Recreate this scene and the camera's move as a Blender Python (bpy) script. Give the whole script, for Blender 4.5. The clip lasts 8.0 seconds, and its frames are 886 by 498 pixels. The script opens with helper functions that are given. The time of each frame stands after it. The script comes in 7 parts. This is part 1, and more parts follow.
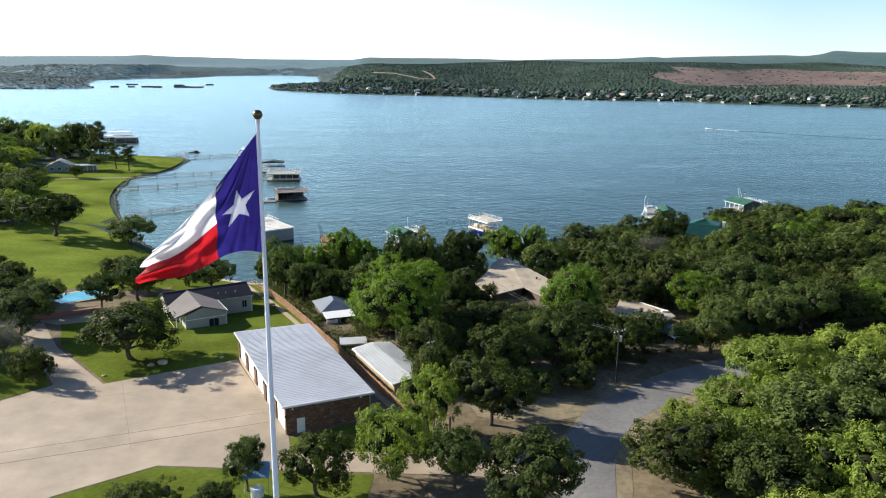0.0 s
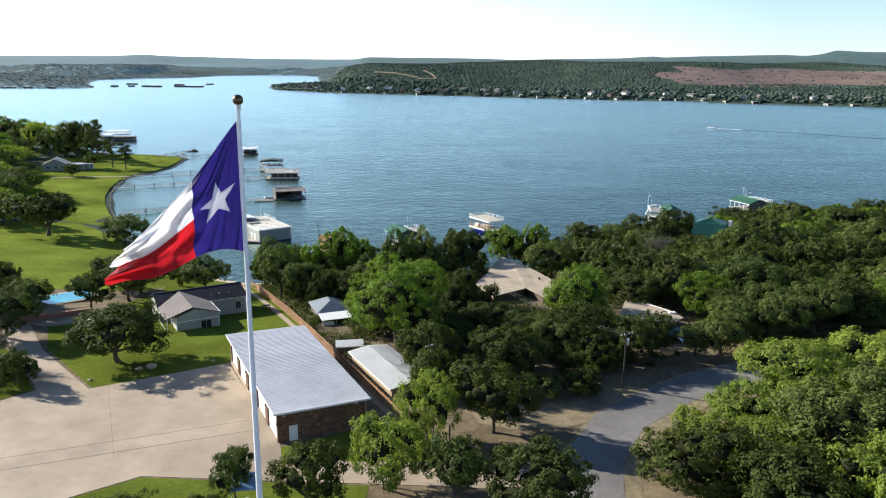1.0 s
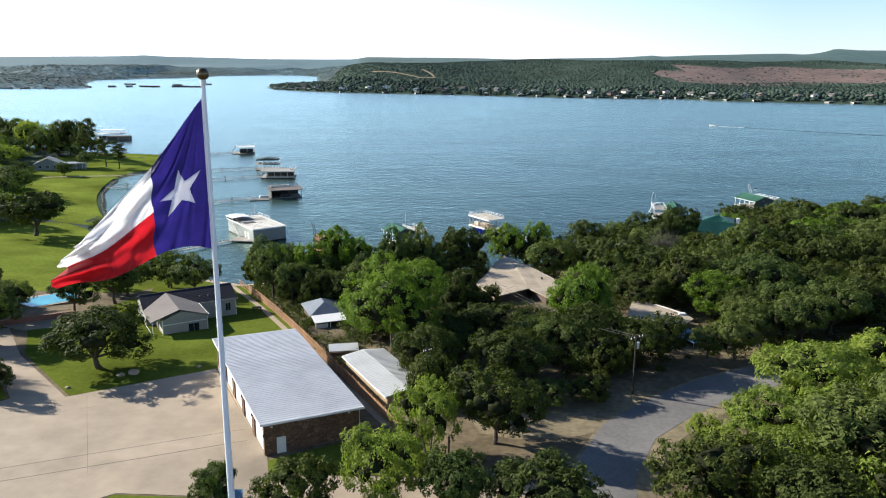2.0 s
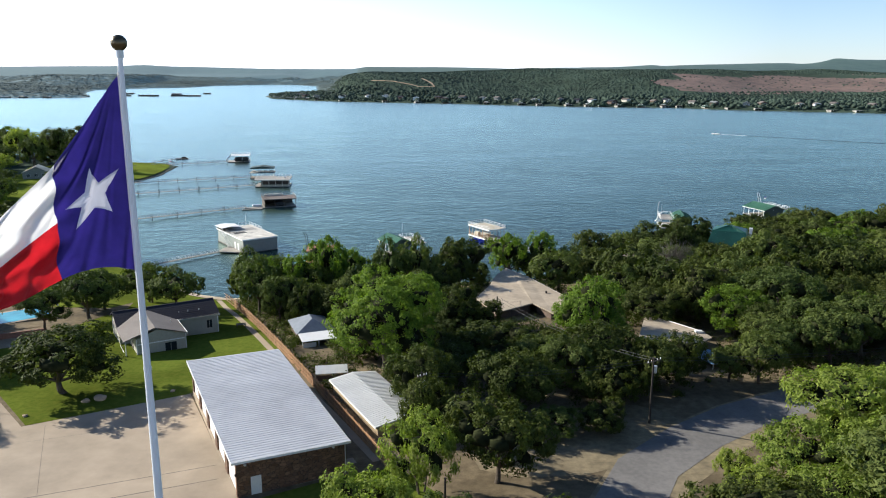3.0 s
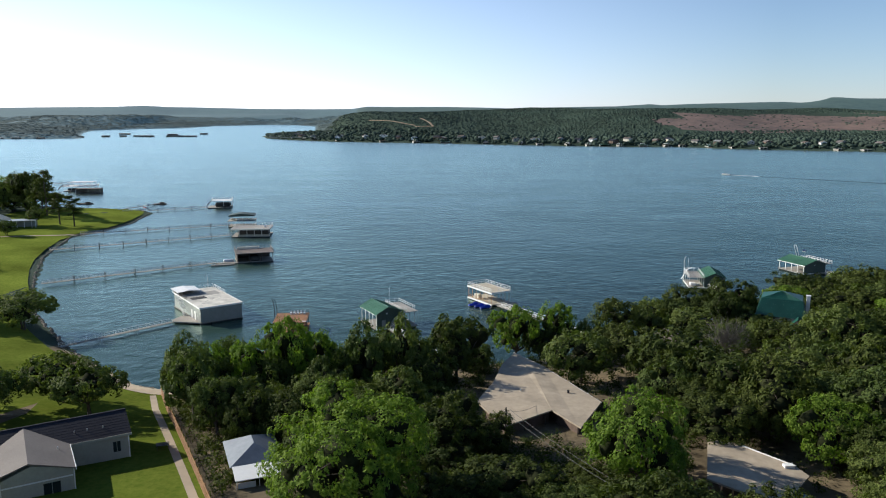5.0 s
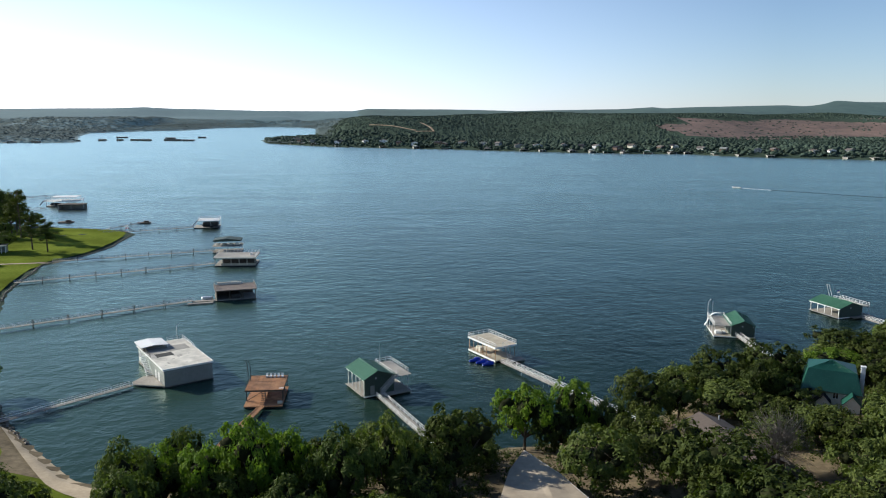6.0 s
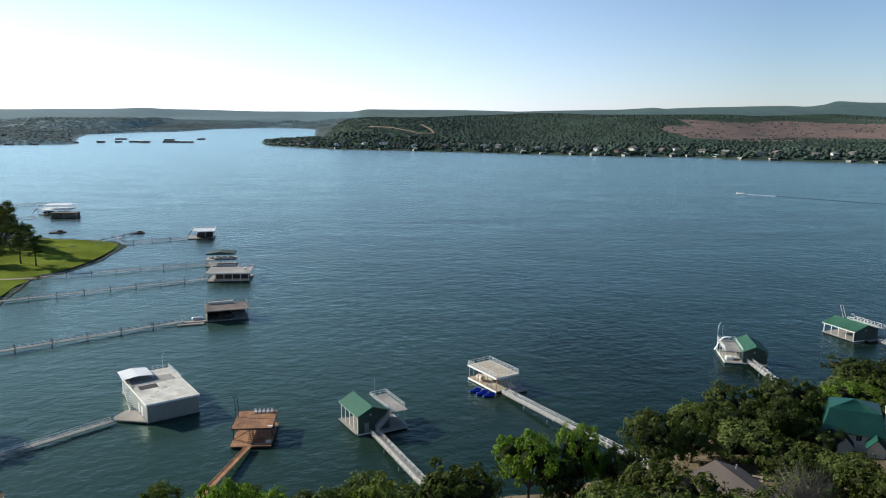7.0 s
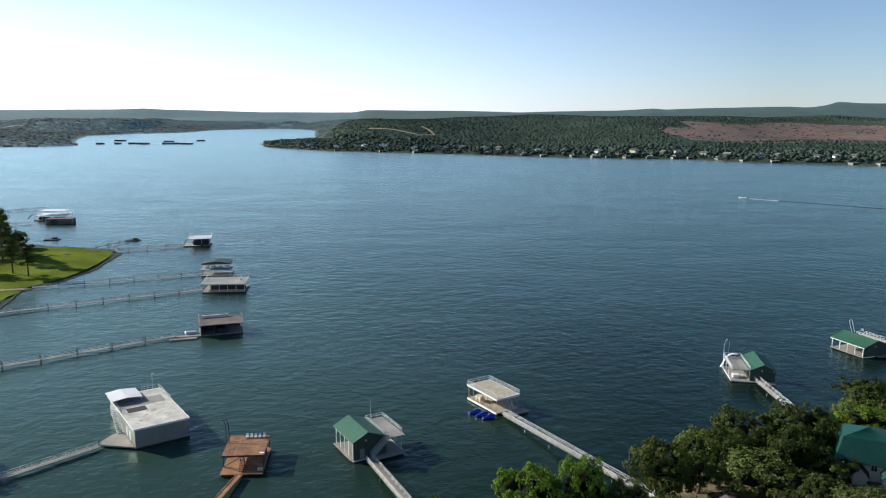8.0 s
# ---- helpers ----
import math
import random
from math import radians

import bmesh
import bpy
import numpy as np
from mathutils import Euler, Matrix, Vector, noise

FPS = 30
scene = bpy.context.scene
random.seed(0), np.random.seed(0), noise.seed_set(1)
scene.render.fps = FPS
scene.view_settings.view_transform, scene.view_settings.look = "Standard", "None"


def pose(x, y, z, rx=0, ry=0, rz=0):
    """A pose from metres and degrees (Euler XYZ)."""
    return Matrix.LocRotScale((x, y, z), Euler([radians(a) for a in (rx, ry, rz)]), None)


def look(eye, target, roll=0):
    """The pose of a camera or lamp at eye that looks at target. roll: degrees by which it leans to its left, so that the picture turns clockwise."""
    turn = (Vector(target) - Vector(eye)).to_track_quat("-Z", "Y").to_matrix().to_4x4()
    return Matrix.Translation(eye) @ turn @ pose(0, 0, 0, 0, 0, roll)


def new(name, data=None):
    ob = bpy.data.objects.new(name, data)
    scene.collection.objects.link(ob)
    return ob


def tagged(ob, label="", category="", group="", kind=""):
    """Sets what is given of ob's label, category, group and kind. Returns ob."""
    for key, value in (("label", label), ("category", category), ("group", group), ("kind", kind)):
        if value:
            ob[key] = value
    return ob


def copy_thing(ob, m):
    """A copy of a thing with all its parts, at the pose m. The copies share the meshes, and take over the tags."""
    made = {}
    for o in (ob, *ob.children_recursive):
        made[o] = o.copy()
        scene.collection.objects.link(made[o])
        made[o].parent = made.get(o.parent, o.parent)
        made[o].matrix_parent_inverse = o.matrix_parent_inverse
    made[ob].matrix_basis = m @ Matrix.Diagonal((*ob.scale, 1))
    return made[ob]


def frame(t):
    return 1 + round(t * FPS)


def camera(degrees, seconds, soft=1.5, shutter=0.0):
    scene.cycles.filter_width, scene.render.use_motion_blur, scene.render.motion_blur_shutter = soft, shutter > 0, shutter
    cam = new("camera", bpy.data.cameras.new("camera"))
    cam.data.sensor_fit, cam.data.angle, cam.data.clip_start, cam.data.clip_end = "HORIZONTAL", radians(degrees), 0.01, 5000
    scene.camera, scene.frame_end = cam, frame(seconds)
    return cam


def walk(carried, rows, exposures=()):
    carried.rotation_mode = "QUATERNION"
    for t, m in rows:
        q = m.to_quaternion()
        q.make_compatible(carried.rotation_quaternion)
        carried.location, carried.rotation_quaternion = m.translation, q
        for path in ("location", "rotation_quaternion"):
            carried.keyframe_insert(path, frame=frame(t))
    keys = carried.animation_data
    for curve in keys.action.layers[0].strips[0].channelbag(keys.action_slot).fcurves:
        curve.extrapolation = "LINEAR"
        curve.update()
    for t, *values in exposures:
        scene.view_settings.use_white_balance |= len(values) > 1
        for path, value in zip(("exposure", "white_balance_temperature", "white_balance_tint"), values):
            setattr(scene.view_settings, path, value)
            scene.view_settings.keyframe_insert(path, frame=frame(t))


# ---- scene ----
cam = camera(60.8, 8.0, soft=1.1)
PATH = [
    (0, (0.4, -2.865, 58.67), (0.398, -0.922, 58.196), 0.5),
    (0.5, (0.413, -0.481, 58.171), (0.41, 1.462, 57.695), 0.5),
    (1, (0.572, 1.867, 57.396), (0.568, 3.81, 56.922), 0.5),
    (1.5, (0.639, 4.668, 56.619), (0.636, 6.611, 56.144), 0.4),
    (3, (1.175, 18.505, 53.697), (1.172, 20.454, 53.247), 0.3),
    (3.5, (1.495, 25.313, 53.297), (1.492, 27.269, 52.879), 0.3),
    (4, (1.665, 33.597, 52.901), (1.662, 35.56, 52.517), 0.3),
    (4.5, (2.017, 43.161, 52.689), (2.014, 45.129, 52.331), 0.3),
    (4.7, (2.203, 47.427, 52.632), (2.201, 49.395, 52.278), 0.1),
    (6, (3.182, 80.062, 61.091), (3.177, 82.031, 60.743), 0.3),
    (6.5, (3.323, 86.871, 63.843), (3.319, 88.841, 63.495), 0.3),
    (7, (3.558, 89.93, 65.566), (3.552, 91.9, 65.217), 0.3),
    (7.5, (3.75, 93.005, 66.824), (3.744, 94.975, 66.477), 0.3),
    (8, (3.948, 96.044, 68.435), (3.941, 98.013, 68.087), 0.3),
]
walk(cam, [(t, look(eye, target, roll)) for t, eye, target, roll in PATH],
     exposures=((0, 1.18, 5500, 10), (2, 1.16, 5500, 10), (3, 1.02, 5500, 10), (4.5, 0.67, 5480, 10), (6, 0.60, 5460, 9), (8, 0.57, 5450, 9)))

# ---- light ----
SUN_EL, SUN_AZ = radians(25), math.atan2(-0.918, 0.395)   # azimuth from +y towards +x
CLEAR_SKY, HAZE, HAZE_FALL = 0.058, 0.54, 4.0
world = bpy.data.worlds.new("world")
scene.world = world
world.use_nodes = True
wn = world.node_tree
sky = wn.nodes.new("ShaderNodeTexSky")
sky.sky_type, sky.sun_disc = "NISHITA", False
sky.sun_elevation, sky.sun_rotation = SUN_EL, SUN_AZ
sky.air_density, sky.dust_density, sky.ozone_density, sky.altitude = 1.0, 0.25, 2.0, 300
def sky_math(op, a, b):
    n = wn.nodes.new("ShaderNodeMath")
    n.operation = op
    for socket, v in zip(n.inputs, (a, b)):
        if isinstance(v, (int, float)):
            socket.default_value = v
        else:
            wn.links.new(v, socket)
    return n.outputs[0]


def sky_scaled(colour, by):
    n = wn.nodes.new("ShaderNodeVectorMath")
    n.operation = "SCALE"
    for socket, v in ((n.inputs[0], colour), (n.inputs["Scale"], by)):
        if isinstance(v, bpy.types.NodeSocket):
            wn.links.new(v, socket)
        else:
            socket.default_value = v
    return n.outputs[0]


# summer haze that whitens the sky towards the horizon and the sun's side
over = wn.nodes.new("ShaderNodeSeparateXYZ")
wn.links.new(wn.nodes.new("ShaderNodeTexCoord").outputs["Generated"], over.inputs[0])
low = sky_math("POWER", sky_math("SUBTRACT", 1.0, sky_math("MAXIMUM", over.outputs[2], 0.0)), HAZE_FALL)
side = sky_math("MAXIMUM", 0.26, sky_math("ADD", 0.56, sky_math("ADD", sky_math("MULTIPLY", over.outputs[0], -1.0), sky_math("MULTIPLY", over.outputs[1], 0.10))))
haze = sky_scaled((0.79, 0.855, 1.06), sky_math("MULTIPLY", sky_math("MULTIPLY", low, side), HAZE))
glare = sky_scaled((0.10, 0.05, 0.01), sky_math("MULTIPLY", low, sky_math("MAXIMUM", 0.0, sky_math("SUBTRACT", 0.62, sky_math("MULTIPLY", over.outputs[0], 1.5)))))
haze_all = wn.nodes.new("ShaderNodeVectorMath")
wn.links.new(haze, haze_all.inputs[0])
wn.links.new(glare, haze_all.inputs[1])
whole = wn.nodes.new("ShaderNodeVectorMath")
wn.links.new(sky_scaled(sky.outputs["Color"], CLEAR_SKY), whole.inputs[0])
wn.links.new(haze_all.outputs[0], whole.inputs[1])
wn.links.new(whole.outputs[0], wn.nodes["Background"].inputs["Color"])
wn.nodes["Background"].inputs["Strength"].default_value = 1.0
sun = new("sun", bpy.data.lights.new("sun", "SUN"))
sun.data.energy, sun.data.angle, sun.data.color = 5.0, radians(0.53), (1.0, 0.86, 0.64)
to_sun = Vector((math.sin(SUN_AZ) * math.cos(SUN_EL), math.cos(SUN_AZ) * math.cos(SUN_EL), math.sin(SUN_EL)))
sun.matrix_basis = look(to_sun * 200, (0, 0, 0))

# ---- materials ----


def nodes_of(name):
    m = bpy.data.materials.new(name)
    m.use_nodes = True
    return m, m.node_tree, m.node_tree.nodes["Principled BSDF"]


def add(nt, kind, **inputs):
    n = nt.nodes.new(kind)
    for k, v in inputs.items():
        n.inputs[k.replace("_", " ")].default_value = v
    return n


def mixed(nt, fac, a, b, mode="MIX"):
    n = nt.nodes.new("ShaderNodeMix")
    n.data_type, n.blend_type = "RGBA", mode
    for socket, v in ((n.inputs[0], fac), (n.inputs[6], a), (n.inputs[7], b)):
        if isinstance(v, bpy.types.NodeSocket):
            nt.links.new(v, socket)
        elif isinstance(v, (int, float)):
            socket.default_value = v
        else:
            socket.default_value = (*v[:3], 1)
    return n.outputs[2]


def ramp(nt, fac, lo, hi):
    n = nt.nodes.new("ShaderNodeMapRange")
    n.inputs[1].default_value, n.inputs[2].default_value = lo, hi
    nt.links.new(fac, n.inputs[0])
    return n.outputs[0]


def noisy(nt, scale, detail=4.0, rough=0.6, space="Position", stretch=None):
    if space == "Position":
        src = nt.nodes.new("ShaderNodeNewGeometry").outputs["Position"]
    else:
        src = nt.nodes.new("ShaderNodeTexCoord").outputs["Object"]
    if stretch:
        mp = nt.nodes.new("ShaderNodeMapping")
        mp.inputs["Scale"].default_value = stretch[:3]
        if len(stretch) > 3:
            mp.inputs["Rotation"].default_value = (0, 0, stretch[3])
        nt.links.new(src, mp.inputs[0])
        src = mp.outputs[0]
    n = add(nt, "ShaderNodeTexNoise", Scale=scale, Detail=detail, Roughness=rough)
    nt.links.new(src, n.inputs["Vector"])
    return n.outputs["Fac"]


def surf(name, a, b, scale=3.0, rough=0.7, metal=0.0, bump=0.3, big=0.15, wear=0.25, depth=0.02, vary=0.0, stretch=None, space="Position", gloss=0.5):
    """Two colours in a fine grain, a slow drift of lightness over metres, relief."""
    m, nt, p = nodes_of(name)
    fine = noisy(nt, scale, 6, 0.65, space, stretch)
    slow = noisy(nt, big, 3, 0.55, space)
    c = mixed(nt, ramp(nt, fine, 0.32, 0.68), a, b)
    lo, hi = 1 - wear, 1 + wear * 0.5
    c = mixed(nt, 1.0, c, mixed(nt, ramp(nt, slow, 0.3, 0.7), (lo, lo, lo), (hi, hi, hi)), "MULTIPLY")
    if vary:
        r = nt.nodes.new("ShaderNodeObjectInfo").outputs["Random"]
        c = mixed(nt, 1.0, c, mixed(nt, r, (1 - vary,) * 3, (1 + vary,) * 3), "MULTIPLY")
    nt.links.new(c, p.inputs["Base Color"])
    p.inputs["Roughness"].default_value, p.inputs["Metallic"].default_value = rough, metal
    p.inputs["Specular IOR Level"].default_value = gloss
    if bump:
        bp = add(nt, "ShaderNodeBump", Strength=bump, Distance=depth)
        nt.links.new(fine, bp.inputs["Height"])
        nt.links.new(bp.outputs[0], p.inputs["Normal"])
    return m


def leafy(name, a, b, glow=0.35, vary=0.25):
    """Leaves: each island its own tint, each tree its own lightness; light passes through."""
    m, nt, p = nodes_of(name)
    isl = nt.nodes.new("ShaderNodeNewGeometry").outputs["Random Per Island"]
    obr = nt.nodes.new("ShaderNodeObjectInfo").outputs["Random"]
    c = mixed(nt, isl, a, b)
    c = mixed(nt, 1.0, c, mixed(nt, obr, (1 - vary, 1 - vary * 0.8, 1 - vary), (1 + vary, 1 + vary * 0.7, 1 + vary * 0.3)), "MULTIPLY")
    nt.links.new(c, p.inputs["Base Color"])
    p.inputs["Roughness"].default_value = 0.75
    p.inputs["Specular IOR Level"].default_value = 0.12
    tr = nt.nodes.new("ShaderNodeBsdfTranslucent")
    nt.links.new(mixed(nt, 1.0, c, (1.3, 1.5, 0.5), "MULTIPLY"), tr.inputs["Color"])
    mx = nt.nodes.new("ShaderNodeMixShader")
    mx.inputs[0].default_value = glow
    nt.links.new(p.outputs[0], mx.inputs[1])
    nt.links.new(tr.outputs[0], mx.inputs[2])
    nt.links.new(mx.outputs[0], nt.nodes["Material Output"].inputs["Surface"])
    return m


def water_surface():
    m, nt, p = nodes_of("lake_water")
    slow = noisy(nt, 0.012, 3, 0.5, stretch=(1, 2.2, 1, 0.3))
    c = mixed(nt, ramp(nt, slow, 0.3, 0.7), (0.0026, 0.0092, 0.0050), (0.0034, 0.0128, 0.0072))
    # silt in the shallows of the bay
    away = nt.nodes.new("ShaderNodeVectorMath")
    away.operation = "DISTANCE"
    nt.links.new(nt.nodes.new("ShaderNodeNewGeometry").outputs["Position"], away.inputs[0])
    away.inputs[1].default_value = (-150, 290, 0)
    c = mixed(nt, ramp(nt, away.outputs["Value"], 200, 30), c, (0.042, 0.080, 0.062))
    nt.links.new(c, p.inputs["Base Color"])
    p.inputs["Roughness"].default_value = 0.6
    p.inputs["Specular IOR Level"].default_value = 0.0
    p.inputs["IOR"].default_value = 1.33
    lie = (1, 1.05, 1, -0.3)          # crests run aslant
    long = noisy(nt, 0.055, 2, 0.5, stretch=lie)
    swell = noisy(nt, 0.20, 3, 0.55, stretch=lie)
    chop = noisy(nt, 0.42, 4, 0.6, stretch=lie)
    fine = noisy(nt, 1.6, 3, 0.6, stretch=(1, 1.8, 1, -0.1))
    gust = noisy(nt, 0.011, 4, 0.6, stretch=(1, 3.5, 1, -0.12))

    def relief(height, strength, distance, under=None):
        n = add(nt, "ShaderNodeBump", Strength=strength, Distance=distance)
        nt.links.new(height, n.inputs["Height"])
        if under:
            nt.links.new(under, n.inputs["Normal"])
        return n.outputs[0]

    waves = relief(chop, 0.26, 0.6, relief(swell, 0.26, 1.0, relief(long, 0.08, 2.0)))
    # murky water below, a mirror of the sky above that gains towards a flat view
    gloss = add(nt, "ShaderNodeBsdfGlossy", Roughness=0.26)
    gloss.inputs["Color"].default_value = (0.77, 0.91, 0.84, 1)
    nt.links.new(relief(fine, 0.2, 0.12, waves), gloss.inputs["Normal"])
    lw = add(nt, "ShaderNodeLayerWeight", Blend=0.5)
    nt.links.new(waves, lw.inputs["Normal"])
    rise = nt.nodes.new("ShaderNodeMath")
    rise.operation = "POWER"
    nt.links.new(lw.outputs["Facing"], rise.inputs[0])
    rise.inputs[1].default_value = 5.4
    share = nt.nodes.new("ShaderNodeMapRange")
    share.inputs[3].default_value, share.inputs[4].default_value = 0.018, 1.08
    nt.links.new(rise.outputs[0], share.inputs[0])
    # gusts roughen long bands of the surface
    calm = nt.nodes.new("ShaderNodeMapRange")
    calm.inputs[1].default_value, calm.inputs[2].default_value = 0.35, 0.65
    calm.inputs[3].default_value, calm.inputs[4].default_value = 0.92, 1.06
    nt.links.new(gust, calm.inputs[0])
    ruffled = nt.nodes.new("ShaderNodeMath")
    ruffled.operation, ruffled.use_clamp = "MULTIPLY", True
    nt.links.new(share.outputs[0], ruffled.inputs[0])
    nt.links.new(calm.outputs[0], ruffled.inputs[1])
    mx = nt.nodes.new("ShaderNodeMixShader")
    nt.links.new(ruffled.outputs[0], mx.inputs[0])
    nt.links.new(p.outputs[0], mx.inputs[1])
    nt.links.new(gloss.outputs[0], mx.inputs[2])
    nt.links.new(mx.outputs[0], nt.nodes["Material Output"].inputs["Surface"])
    return m


